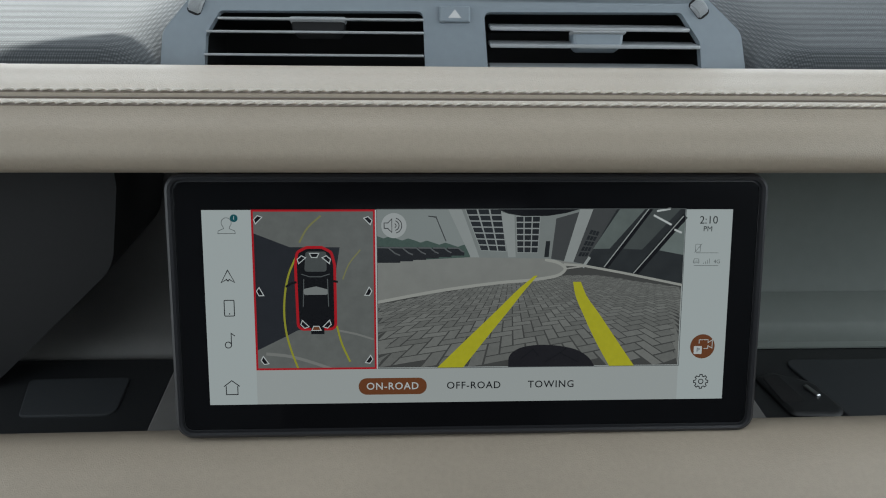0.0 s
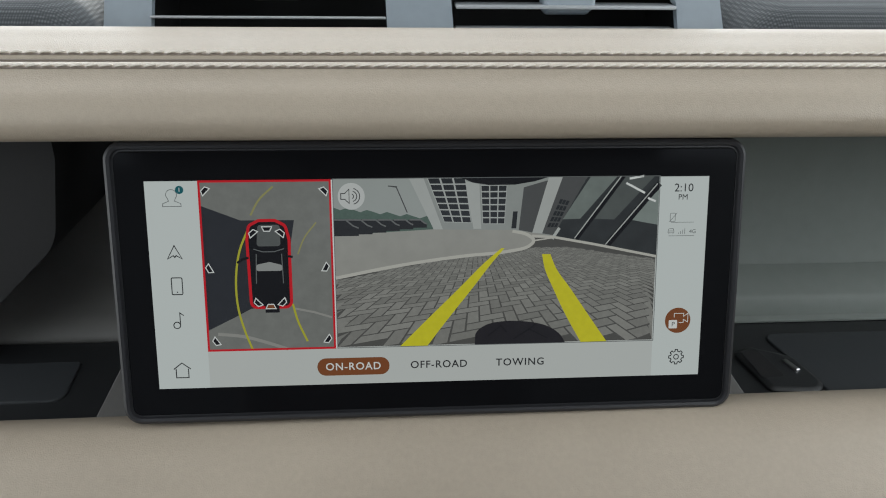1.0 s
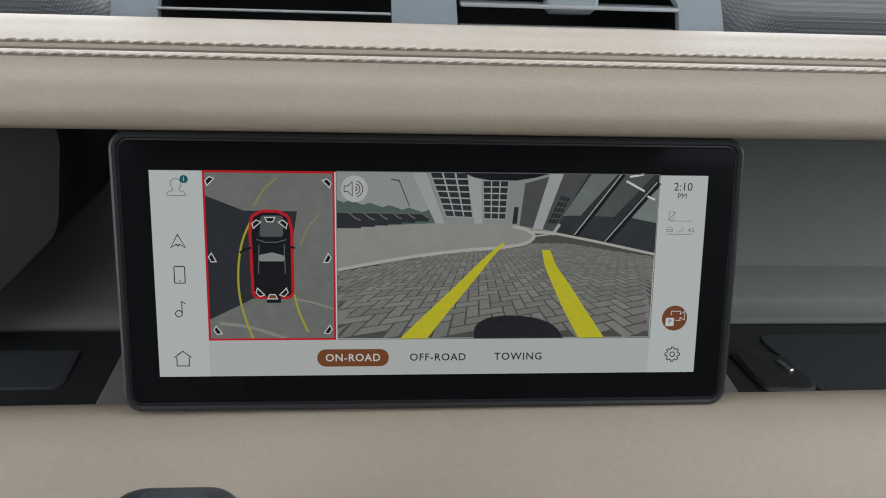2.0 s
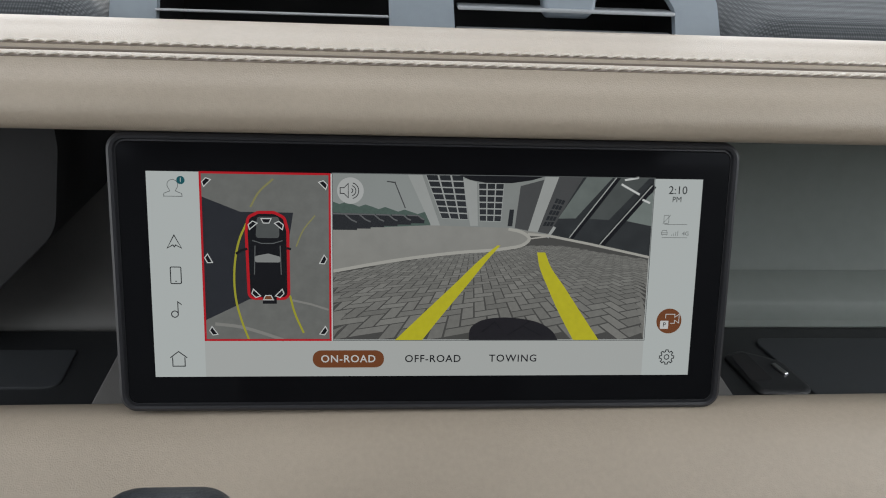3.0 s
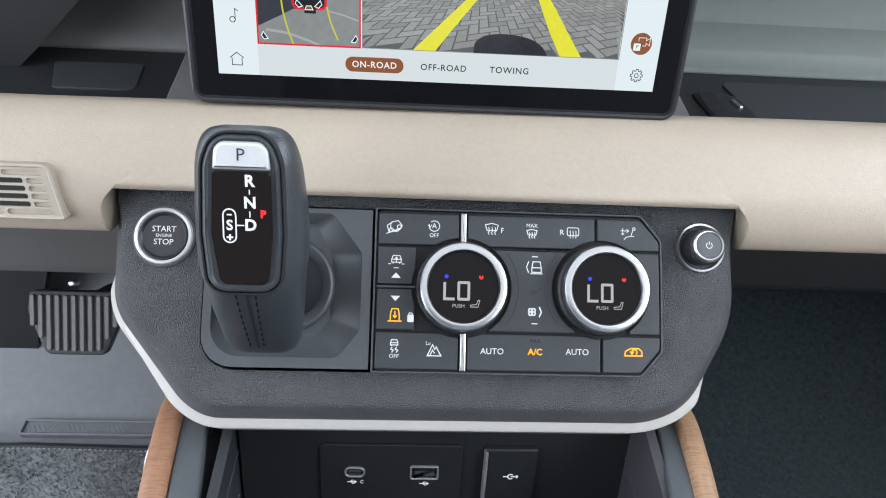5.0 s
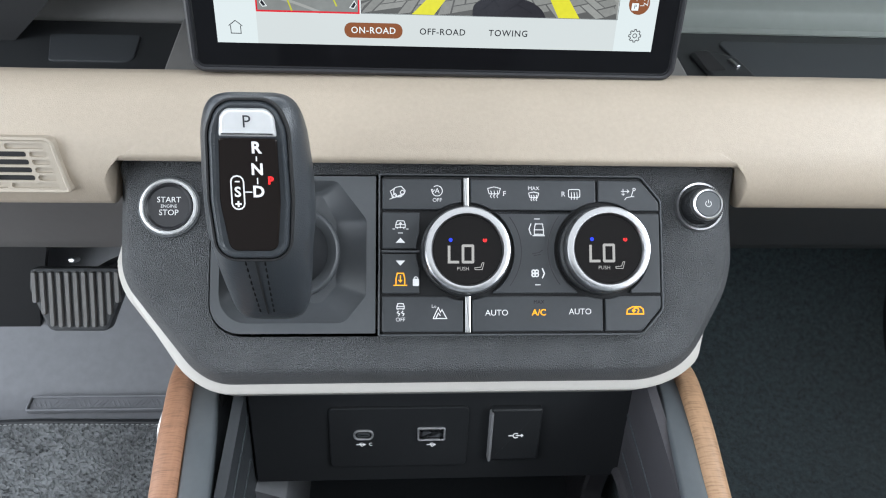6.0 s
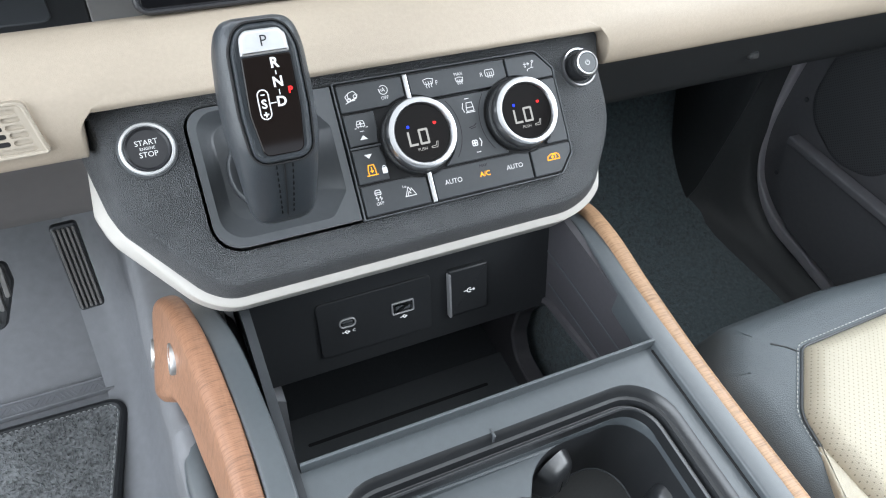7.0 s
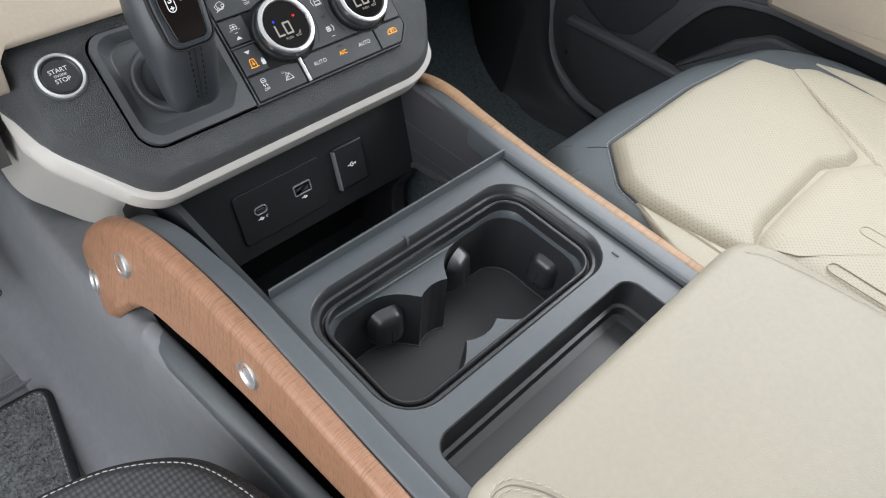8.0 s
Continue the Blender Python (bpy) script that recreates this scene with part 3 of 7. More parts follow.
part("stitching", stitch_row([(-0.6, Y1, Z1 + 0.0005), (0.75, Y1, Z1 + 0.0005)], nrm, 0.0048, 0.0009, 0.0012, 0.24), THREAD, upper, "cream twin-needle thread")
part("stitching", stitch_row([(-0.6, Y2, Z2 + 0.0005), (0.75, Y2, Z2 + 0.0005)], (0, -0.4, 0.92), 0.0048, 0.0009, 0.0012, 0.24), THREAD, upper, "cream twin-needle thread")

lower = thing("dashboard_lower_roll", "cream leather dashboard roll above the control panel", "dashboard")
outer_profile = smooth_path([(0.289, 0.540), (0.286, 0.5535), (0.278, 0.5605), (0.268, 0.5640), (0.257, 0.5625), (0.240, 0.5535), (0.2285, 0.5440), (0.2225, 0.5340), (0.2190, 0.521), (0.2208, 0.5095), (0.243, 0.5020)], 10)
inner_profile = smooth_path([(0.289, 0.540), (0.286, 0.5535), (0.278, 0.5605), (0.268, 0.5640), (0.257, 0.5625), (0.240, 0.5535), (0.2285, 0.5440), (0.2242, 0.5385), (0.2250, 0.5355), (0.231, 0.5340), (0.262, 0.5335)], 10)
TURN_IN = {o: i for o, i in zip(outer_profile, inner_profile)}


def cut(x, y, z):
    """Over the control panel the roll ends higher and turns inwards."""
    k = min(max(((0.1768 if x > 0 else 0.1792) - 0.007 * max(0.0, (z - 0.524) / 0.012) ** 2 - abs(x)) / 0.004, 0), 1)
    k = k * k * (3 - 2 * k)
    yi, zi = TURN_IN.get((y, z), (y, max(z, 0.5325)))
    lean = 0.009 * min(max(x, -0.22), 0.22) * min(max((z - 0.546) / 0.012, 0), 1)
    return y + (yi - y) * k, z + (zi - z) * k + lean


fine = sorted(set([round(x, 4) for x in XS] + [round(s * (0.150 + 0.0006 * k), 4) for s in (-1, 1) for k in range(54)]))
part("cover", along(outer_profile + [(0.30, 0.50), (0.31, 0.53)], fine, cut), CREAM, lower, "smooth cream leather")

setting("dashboard_shelf", block(-0.5, 0.278, 0.520, 0.79, 0.46, 0.5445, 0.002), BLACK, "black plastic shelf between the dashboard rolls")
rows = [[(x, y, z) for y, z in smooth_path([(0.367, 0.540), (0.367, 0.546), (0.373, 0.552), (0.384, 0.562), (0.398, 0.60), (0.405, 0.70)], 4) + [(0.44, 0.70), (0.44, 0.54)]] for x in (0.10, 0.79)]
wall_r = thing("dashboard_back_panel", "pale grey plastic back panel of the open dashboard shelf", "panel")
part("panel", loft(rows), RECESS_R, wall_r)
part("ledge", loft([[(x, y, z) for y, z in ((0.3655, 0.5590), (0.3680, 0.5618), (0.387, 0.572), (0.387, 0.5445), (0.3640, 0.5445), (0.3612, 0.5462), (0.3612, 0.5474), (0.3642, 0.5492))] for x in (0.10, 0.79)]), RECESS_R, wall_r, "raised ledge along the foot")
rows = [[(x, y, z) for y, z in smooth_path([(0.3575, 0.5445), (0.3565, 0.5490), (0.3600, 0.5540), (0.374, 0.5625), (0.390, 0.577), (0.402, 0.61), (0.405, 0.70)], 4) + [(0.44, 0.70), (0.44, 0.54)]] for x in (-0.45, 0.10)]
solid("dashboard_inner_panel", loft(rows), RECESS, "warm grey plastic panel behind the touchscreen", "panel")
# the support that carries the screen, flanked by two trays
sup = rpoly([(-0.1590, 0.280), (0.1580, 0.280), (0.1585, 0.362), (-0.1625, 0.356)], 0.001)
solid("screen_support", plate(sup, 0.5445, 0.5505, 0.001), RECESS, "warm grey plastic support under the touchscreen", "support")
tray = thing("dashboard_tray", "black plastic tray with a raised rubber liner on the shelf", "tray")
part("tray_base", plate(rpoly([(-0.272, 0.284), (-0.1600, 0.284), (-0.1632, 0.3555), (-0.272, 0.3555)], 0.002), 0.5445, 0.5475, 0.001), BLACK, tray)
part("liner", plate(rpoly([(-0.2300, 0.3040), (-0.1810, 0.3040), (-0.1845, 0.3365), (-0.2400, 0.3360)], [0.004, 0.006, 0.003, 0.003], 5), 0.5475, 0.5486, 0.0008), KEY, tray, "dull dark rubber liner")
tray2 = thing("dashboard_tray", "long black plastic tray on the passenger's shelf", "tray")
part("tray_base", plate(rpoly([(0.1588, 0.284), (0.72, 0.284), (0.72, 0.3595), (0.1593, 0.3595)], 0.002), 0.5445, 0.5470, 0.001), BLACK, tray2)
part("liner", plate(rpoly([(0.2060, 0.287), (0.70, 0.287), (0.70, 0.3470), (0.1930, 0.3470)], [0.010, 0.006, 0.006, 0.006], 6), 0.547, 0.5484, 0.0008), KEY, tray2, "dull dark rubber liner")
clip = thing("tray_catch", "small black catch with a bright metal tab on the tray", "catch")
part("body", levels(rpoly([(0.1740, 0.2960), (0.2060, 0.2940), (0.2000, 0.3240), (0.1800, 0.3340), (0.1690, 0.3290)], [0.004, 0.008, 0.008, 0.004, 0.003], 5), [(0, 0.5470), (0, 0.5484), (0.0012, 0.5494), (0.0030, 0.5497)]), BLACK, clip, "low black mound")
# Flat patch: the hollow's shade is painted, not modelled.
part("hollow", flat(rpoly([(0.1735, 0.3048), (0.1860, 0.3058), (0.1817, 0.3305), (0.1722, 0.3279)], 0.002), 0.5499), DEEP, clip, "flat black patch for the shade in a finger hollow")
part("tab", placed(levels(rrect(-0.0015, -0.0050, 0.0015, 0.0050, 0.0006), [(0, 0), (0, 0.0010), (0.0005, 0.0014)]), pose(0.1936, 0.3144, 0.5497, 0, 0, 18)), CHROME, clip, "bright metal tab")
# the instrument housing in front of the driver
hood = rpoly([(-0.166, 0.70), (-0.167, 0.665), (-0.177, 0.622), (-0.245, 0.559), (-0.262, 0.5445), (-0.60, 0.5445), (-0.60, 0.70)], [0, 0.02, 0.03, 0.01, 0, 0, 0])
bm = loft([[(x, y, z) for x, z in hood] for y in (0.328, 0.40)])
solid("instrument_housing", bm, DEEP, "matt black housing round the driver's instruments", "instrument housing")

# lower trim under the roll
rows = [[(x, y, z) for y, z in ((0.236, 0.507), (0.262, 0.470), (0.288, 0.414), (0.299, 0.397), (0.306, 0.393), (0.36, 0.40), (0.36, 0.50))] for x in (0.185, 0.80)]
gl = thing("lower_dash_panel", "dark grey plastic panel under the passenger's dashboard", "panel")
part("panel", loft(rows), LOWER, gl)
part("catch", placed(levels(rrect(-0.006, -0.004, 0.006, 0.004, 0.003), [(0, 0), (0, 0.004), (0.002, 0.006)]), Matrix.Translation((0.407, 0.274, 0.4440)) @ Matrix.Rotation(radians(65), 4, "X")), LOWER, gl, "small dark pull")
rows = [[(x, y, z) for y, z in ((0.236, 0.507), (0.262, 0.484), (0.285, 0.450), (0.298, 0.405), (0.301, 0.394), (0.306, 0.390), (0.40, 0.40), (0.40, 0.50))] for x in (-0.78, -0.188)]
solid("knee_panel", loft(rows), KNEE, "warm grey plastic knee panel under the driver's dashboard", "panel")
# Added solid: stands for the dark shadow beside the brake pedal.
box_l = rpoly([(-0.74, 0.02), (-0.49, 0.02), (-0.47, 0.085), (-0.425, 0.19), (-0.415, 0.22), (-0.415, 0.385), (-0.74, 0.385)], 0.008, 4)
solid("pedal_shadow_block", loft([[(x, y, z + 0.5 * (y - 0.50)) for x, z in box_l] for y in (0.50, 0.72)]), DEEP, "black block for the shadow behind the brake pedal", "liner")
solid("steering_column_shroud", block(-0.62, 0.40, 0.30, -0.42, 0.7, 0.44, 0.02), DEEP, "black shroud low under the dashboard", "shroud")

# dashboard top: textile pads either side of the vents


def rounded(x, y, z):
    """The pad falls away in a round towards the vents."""
    k = min(max((0.183 - abs(x)) / 0.023, 0), 1)
    drop = 0.024 * (1 - math.sqrt(max(0.0, 1 - k * k)))
    return y, max(z - drop, 0.69)


for sx, lab in ((-1, "grey woven textile pad on the dashboard top, partly in sun"), (1, "grey woven textile pad on the dashboard top")):
    xs = [sx * x for x in (0.1600, 0.1612, 0.1640, 0.1680, 0.1740, 0.1830)] + [sx * (0.196 + 0.03 * k) for k in range(21)]
    prof = smooth_path([(0.362, 0.700), (0.3635, 0.711), (0.370, 0.7185), (0.40, 0.7275), (0.47, 0.741), (0.60, 0.760), (0.86, 0.775)], 5)
    solid("dashboard_textile_pad", along(prof + [(0.86, 0.69)], xs, rounded), FABRIC, lab, "textile pad", group="dashboard textile pads")

setting("dashboard_deck", block(-0.170, 0.500, 0.690, 0.170, 0.865, 0.728, 0.004), SATIN, "dark plastic deck behind the air vents")

# ---- air vents ----
vents = thing("air_vent_unit", "slate grey twin air vent with a hazard button between", "air vent", pose(0, 0.385, 0.700, 68))
outer = rpoly([(-0.1605, -0.004), (0.158, -0.004), (0.1525, 0.031), (0.131, 0.051), (-0.141, 0.049), (-0.1575, 0.029)], [0.004, 0.004, 0.01, 0.012, 0.012, 0.01], 4)
hl = rpoly([(-0.1368, 0.0), (-0.0190, 0.0), (-0.0205, 0.0405), (-0.1275, 0.0400), (-0.1350, 0.0275)], 0.003, 3)
hr = rpoly([(0.0152, 0.0), (0.1322, 0.0), (0.1300, 0.0256), (0.1192, 0.0412), (0.0122, 0.0405)], 0.003, 3)
part("vent_frame", holed(outer, [hl, hr], 0.0, 0.0045), VENT, vents, "slate grey frame")
part("duct", levels(rrect(-0.140, -0.0035, 0.135, 0.0445, 0.003), [(0, -0.0048), (0, -0.06)], caps=(False, True)), DEEP, vents, "dark duct behind the slats")
part("top_deck", loft([[(x, y, z) for x, y in ((-0.137, 0.046), (0.128, 0.046), (0.128, 0.050), (-0.137, 0.050))] for z in (0.0, -0.12)]), VENT, vents)


def slat(x0, x1, v, turn, parent, h):
    bm = placed(levels(rrect(x0, -0.011, x1, 0.004, 0.0012, 3), [(0.0003, -h), (0, -h * 0.4), (0, h * 0.4), (0.0003, h)]), Matrix.Translation((0, v, -0.0075)) @ Matrix.Rotation(radians(turn), 4, "X"))
    return part("slat", bm, SLAT, parent)


for vl, vr, w in ((0.0188, 0.0138, 0.0005), (0.0308, 0.0260, 0.002), (0.0376, 0.0350, 0.008)):
    slat(-0.1362 + w, -0.0200, vl, -77.5, vents, 0.0006)
    slat(0.0155, 0.1315 - w, vr, -69, vents, 0.0009)


def vane_tab(u, v, h, body):
    """A thumb tab that rides on the slats: a short rounded body under a pale upper lip."""
    o = rpoly([(u - 0.0142, v + h), (u - 0.0136, v - h * 0.4), (u - 0.0112, v - h), (u + 0.0112, v - h), (u + 0.0136, v - h * 0.4), (u + 0.0142, v + h)], [0.001, 0.003, 0.003, 0.003, 0.003, 0.001], 4)
    t = part("vent_tab", levels(o, [(0.0008, -0.010), (0, -0.008), (0, -0.0012), (0.0006, 0.0002), (0.0018, 0.0008)]), body, vents, "short vane tab")
    part("tab_lip", levels(rrect(u - 0.0150, v + h - 0.0020, u + 0.0150, v + h + 0.0006, 0.0012, 4), [(0, -0.004), (0, 0.0015), (0.0006, 0.0024)]), SLAT, t, "pale upper lip of a vane tab")


vane_tab(-0.0762, 0.0318, 0.0044, DEEP)
vane_tab(0.0740, 0.0262, 0.0050, VENT)
hz = part("hazard_button", placed(plate(rrect(-0.0082, -0.0042, 0.0082, 0.0042, 0.0008), 0, 0.0022, 0.0008), Matrix.Translation((-0.0036, 0.0388, 0.0))), VENT, vents, "slate grey push button")
part("warning_triangle", flat([(-0.0072, 0.0366), (0.0000, 0.0366), (-0.0036, 0.0410)], 0.0024), WHITE_INK, hz, "white triangle")


def thumbwheel(u, v, turn):
    """A ribbed wheel sunk in the frame's upper corner, seen on edge."""
    ribs_ = [placed(block(-0.0032, -0.0005, -0.0008, 0.0032, 0.0005, 0.0009, 0.0002), Matrix.Rotation(2 * math.pi * k / 44, 4, "X") @ Matrix.Translation((0, 0, 0.0078))) for k in range(44)]
    hub = placed(levels(circle(0, 0, 0.0078, 44), [(0.0004, -0.0042), (0, -0.0036), (0, 0.0036), (0.0004, 0.0042)]), Matrix.Rotation(radians(90), 4, "Y"))
    at = Matrix.Translation((u, v, -0.0040)) @ Matrix.Rotation(radians(turn), 4, "Z") @ Matrix.Diagonal((0.85, 0.66, 0.8, 1))
    w = part("thumbwheel", placed(joined(hub, *ribs_), at), SLAT, vents, "ribbed grey thumbwheel")
    part("wheel_well", placed(plate(rrect(-0.0044, -0.0086, 0.0044, 0.0086, 0.003), 0.0042, 0.0052, 0.0002), at), DEEP, w, "dark slot round the wheel")


thumbwheel(-0.1395, 0.0432, -22)
thumbwheel(0.1290, 0.0436, 40)

# ---- touchscreen ----
screen = thing("touchscreen", "wide black touchscreen showing a parking camera view", "touchscreen", SCREEN)
bez = rrect(-0.1350, -0.0162, 0.1350, 0.1056, 0.008, 8)
part("housing", levels(inset(bez, 0.0), [(0.012, -0.022), (0.003, -0.018), (0.0005, -0.006), (0, 0.0005), (0.0006, 0.0020), (0.0018, 0.0026), (0.0030, 0.0022), (0.0034, 0.0010)]), BEZEL, screen, "dark grey rounded frame")
part("cover_glass", plate(inset(bez, 0.0040), 0.0, 0.0015, 0.0006), GLASS, screen, "glossy black cover glass")
part("stalk", block(-0.06, 0.0, -0.08, 0.06, 0.06, -0.02), BLACK, screen)

# the picture on the display: flat lit shapes laid over one another


def ink(r, g, b, grain=0.0, scale=300.0, gain=1.0):
    """A display colour given as it looks, from 0 to 255."""
    lin = [((c / 255 + 0.055) / 1.055) ** 2.4 if c > 10 else c / 3294 for c in (r, g, b)]
    return glowing("lit_%d_%d_%d" % (r, g, b), lin, gain, grain, scale)


def car_front(u, v, s):
    """A small car seen from the front."""
    return [[(u - s, v - 0.5 * s), (u - s, v + 0.15 * s), (u - 0.7 * s, v + 0.9 * s), (u + 0.7 * s, v + 0.9 * s), (u + s, v + 0.15 * s), (u + s, v - 0.5 * s), (u - s, v - 0.5 * s)],
            [(u - s, v + 0.1 * s), (u + s, v + 0.1 * s)], [(u - 0.7 * s, v - 0.5 * s), (u - 0.7 * s, v - 0.85 * s)], [(u + 0.7 * s, v - 0.5 * s), (u + 0.7 * s, v - 0.85 * s)]]


LAYER0, STEP = 0.0017, 0.00007
I_PAGE, I_BAR, I_DARK, I_MID = ink(196, 200, 197), ink(206, 213, 211), ink(30, 32, 34), ink(104, 108, 108)
I_BROWN, I_BADGE, I_WHITE, I_RED, I_YELLOW = ink(128, 74, 38), ink(20, 96, 104), ink(225, 228, 226), ink(206, 22, 34), ink(206, 200, 40, 0.16, 400)
I_SKY, I_HILL, I_CAR, I_CARTOP, I_LOT = ink(160, 166, 163, 0.08, 60), ink(74, 92, 84, 0.4, 900), ink(34, 36, 38, 0.3, 900), ink(104, 106, 106, 0.3, 900), ink(158, 158, 152, 0.16, 160)
I_FACADE, I_PIER, I_PANE, I_SHADE, I_GLASS, I_CLOUD = ink(150, 155, 152, 0.12, 200), ink(176, 180, 177, 0.08, 200), ink(42, 46, 48, 0.5, 500), ink(82, 84, 84, 0.1, 200), ink(54, 58, 59, 0.5, 160), ink(118, 127, 123, 0.35, 150)
I_JOINT, I_BRICK, I_KERB, I_TYRE, I_BLACK = ink(84, 84, 81), ink(134, 134, 129, 0.24, 500), ink(188, 187, 179, 0.06, 300), ink(34, 33, 36, 0.3, 700), ink(14, 15, 17)
I_GROUND, I_GROUND2, I_HOOD, I_PALEY = ink(126, 128, 124, 0.24, 250), ink(46, 49, 54, 0.2, 250), ink(92, 96, 95, 0.15, 300), ink(150, 148, 96)
disp = part("display", flat(rrect(-0.119, 0.0, 0.119, 0.0893, 0.0003, 2), LAYER0), I_PAGE, screen, "lit display with a parking camera view")


def pic(name, pts, mat, k):
    return part(name, flat(pts, LAYER0 + STEP * k), mat, disp)


def line(name, lines, w, mat, k):
    return part(name, strokes(lines, w, LAYER0 + STEP * k), mat, disp)


def view(*st):
    return [(-0.0421 + 0.1389 * min(max(s, 0), 1), 0.0169 + 0.0728 * min(max(t, 0), 1)) for s, t in st]


def plan(*st):
    return [(-0.0971 + 0.0540 * s, 0.0166 + 0.0727 * t) for s, t in st]


def quad(p, a0, a1, b0, b1):
    """A patch of a four-sided outline, by fractions across and up."""
    def at(a, b):
        lo = [p[0][i] + (p[1][i] - p[0][i]) * a for i in (0, 1)]
        hi = [p[3][i] + (p[2][i] - p[3][i]) * a for i in (0, 1)]
        return tuple(lo[i] + (hi[i] - lo[i]) * b for i in (0, 1))
    return [at(a0, b0), at(a1, b0), at(a1, b1), at(a0, b1)]


pic("side_bar", [(-0.119, 0), (-0.0975, 0), (-0.0975, 0.0893), (-0.119, 0.0893)], I_BAR, 1)
pic("side_bar", [(0.0972, 0), (0.119, 0), (0.119, 0.0893), (0.0972, 0.0893)], I_BAR, 1)
# rear camera picture
pic("picture_sky", view((0, 0.6), (1, 0.6), (1, 1), (0, 1)), I_SKY, 1)
hill = [(0, 0.64)] + [(0.30, 0.64)] + [(0.30 - 0.02 * k, 0.765 + 0.0045 * k + 0.010 * math.sin(k * 2.1)) for k in range(16)]
pic("picture_hill", view(*hill), I_HILL, 2)
pic("picture_lot", view((0, 0.3), (1, 0.3), (1, 0.69), (0.3, 0.70), (0, 0.672)), I_LOT, 3)
for k in range(6):
    s0, sc = 0.008 + 0.048 * k, 1.0 - 0.10 * k
    t0 = 0.668 + 0.0085 * k
    w = 0.066 * sc
    body = [(s0 - 0.03, t0), (s0 + w, t0), (s0 + w * 1.02, t0 + 0.04 * sc), (s0 + w * 0.75, t0 + 0.062 * sc), (s0 + w * 0.45, t0 + 0.098 * sc), (s0 - 0.02, t0 + 0.102 * sc), (s0 - 0.03, t0 + 0.06 * sc)]
    pic("picture_car", view(*body), I_CAR, 9 - k)
    line("picture_roofline", [view((s0 - 0.02, t0 + 0.096 * sc), (s0 + w * 0.42, t0 + 0.094 * sc), (s0 + w * 0.74, t0 + 0.060 * sc), (s0 + w, t0 + 0.046 * sc))], 0.0006, I_CARTOP, 10)
line("picture_lamp_post", [view((0.178, 0.952), (0.190, 0.948), (0.222, 0.80)), view((0.165, 0.955), (0.192, 0.950))], 0.0005, I_SHADE, 4)
pic("picture_facade", view((0.228, 1.0), (0.80, 1.0), (0.66, 0.655), (0.55, 0.69), (0.302, 0.70)), I_FACADE, 10)
pic("picture_pier", view((0.228, 1.0), (0.272, 1.0), (0.330, 0.70), (0.302, 0.70)), I_PIER, 11)
pic("picture_pier", view((0.398, 0.98), (0.442, 0.96), (0.448, 0.70), (0.424, 0.70)), I_PIER, 11)
for p, nx, ny in (([(0.334, 0.742), (0.418, 0.735), (0.400, 1.0), (0.282, 1.0)], 3, 7), ([(0.452, 0.728), (0.520, 0.726), (0.527, 0.955), (0.446, 0.955)], 3, 6)):
    pic("picture_door_frame", view(*p), I_PIER, 12)
    for i in range(nx):
        for j in range(ny):
            pic("picture_pane", view(*quad(p, (i + 0.07) / nx, (i + 0.93) / nx, (j + 0.1) / ny, (j + 0.9) / ny)), I_PANE, 13)
pic("picture_side_door", view((0.541, 0.70), (0.556, 0.70), (0.560, 0.80), (0.546, 0.80)), I_PANE, 12)
pic("picture_shaded_wall", view((0.564, 0.69), (0.612, 0.672), (0.662, 0.985), (0.578, 0.94)), I_SHADE, 12)
pic("picture_column", view((0.606, 0.672), (0.637, 0.668), (0.698, 1.0), (0.655, 1.0)), I_PIER, 13)
pic("picture_shaded_wall", view((0.637, 0.668), (0.675, 0.655), (0.775, 1.0), (0.698, 1.0)), I_SHADE, 12)
p = [(0.650, 0.70), (0.682, 0.70), (0.722, 0.86), (0.692, 0.875)]
for i in range(3):
    for j in range(5):
        pic("picture_pane", view(*quad(p, (i + 0.1) / 3, (i + 0.9) / 3, (j + 0.12) / 5, (j + 0.88) / 5)), I_PANE, 14)
pic("picture_glass_front", view((0.672, 0.652), (1, 0.525), (1, 1), (0.775, 1.0)), I_GLASS, 14)
pic("picture_reflected_sky", view((0.70, 0.75), (0.755, 0.752), (0.868, 1.0), (0.785, 1.0)), I_CLOUD, 15)
pic("picture_reflected_sky", view((0.80, 0.75), (0.862, 0.745), (0.985, 1.0), (0.895, 1.0)), ink(88, 94, 92, 0.25, 150), 15)
pic("picture_reflected_sky", view((0.905, 0.745), (1.0, 0.71), (1.0, 0.92)), I_CLOUD, 15)
for a, b, w in (((0.742, 0.630), (0.885, 1.0), 0.0020), ((0.840, 0.590), (1.0, 0.955), 0.0026)):
    line("picture_mullion", [view(a, b)], w, I_BLACK, 17)
    line("picture_mullion_light", [view((a[0] - 0.004, a[1] + 0.006), (b[0] - 0.006, b[1]))], 0.0005, I_PIER, 18)
for a, b in (((0.895, 0.96), (0.955, 0.90)), ((0.905, 0.985), (0.95, 1.0)), ((0.965, 0.87), (0.99, 0.85))):
    line("picture_strip_light", [view(a, b)], 0.0009, I_WHITE, 18)
line("picture_post", [view((0.690, 0.70), (0.668, 0.635))], 0.0013, I_PIER, 19)
# paved yard
kerb = smooth_path([(0.0, 0.420), (0.20, 0.490), (0.40, 0.540), (0.53, 0.562), (0.595, 0.590), (0.612, 0.625), (0.590, 0.662), (0.545, 0.684)], 5)
yard = [(0, 0), (1, 0), (1, 0.515), (0.80, 0.592), (0.675, 0.640)] + [k for k in reversed(kerb[:-8])]
pic("picture_yard", view(*yard), I_JOINT, 4)


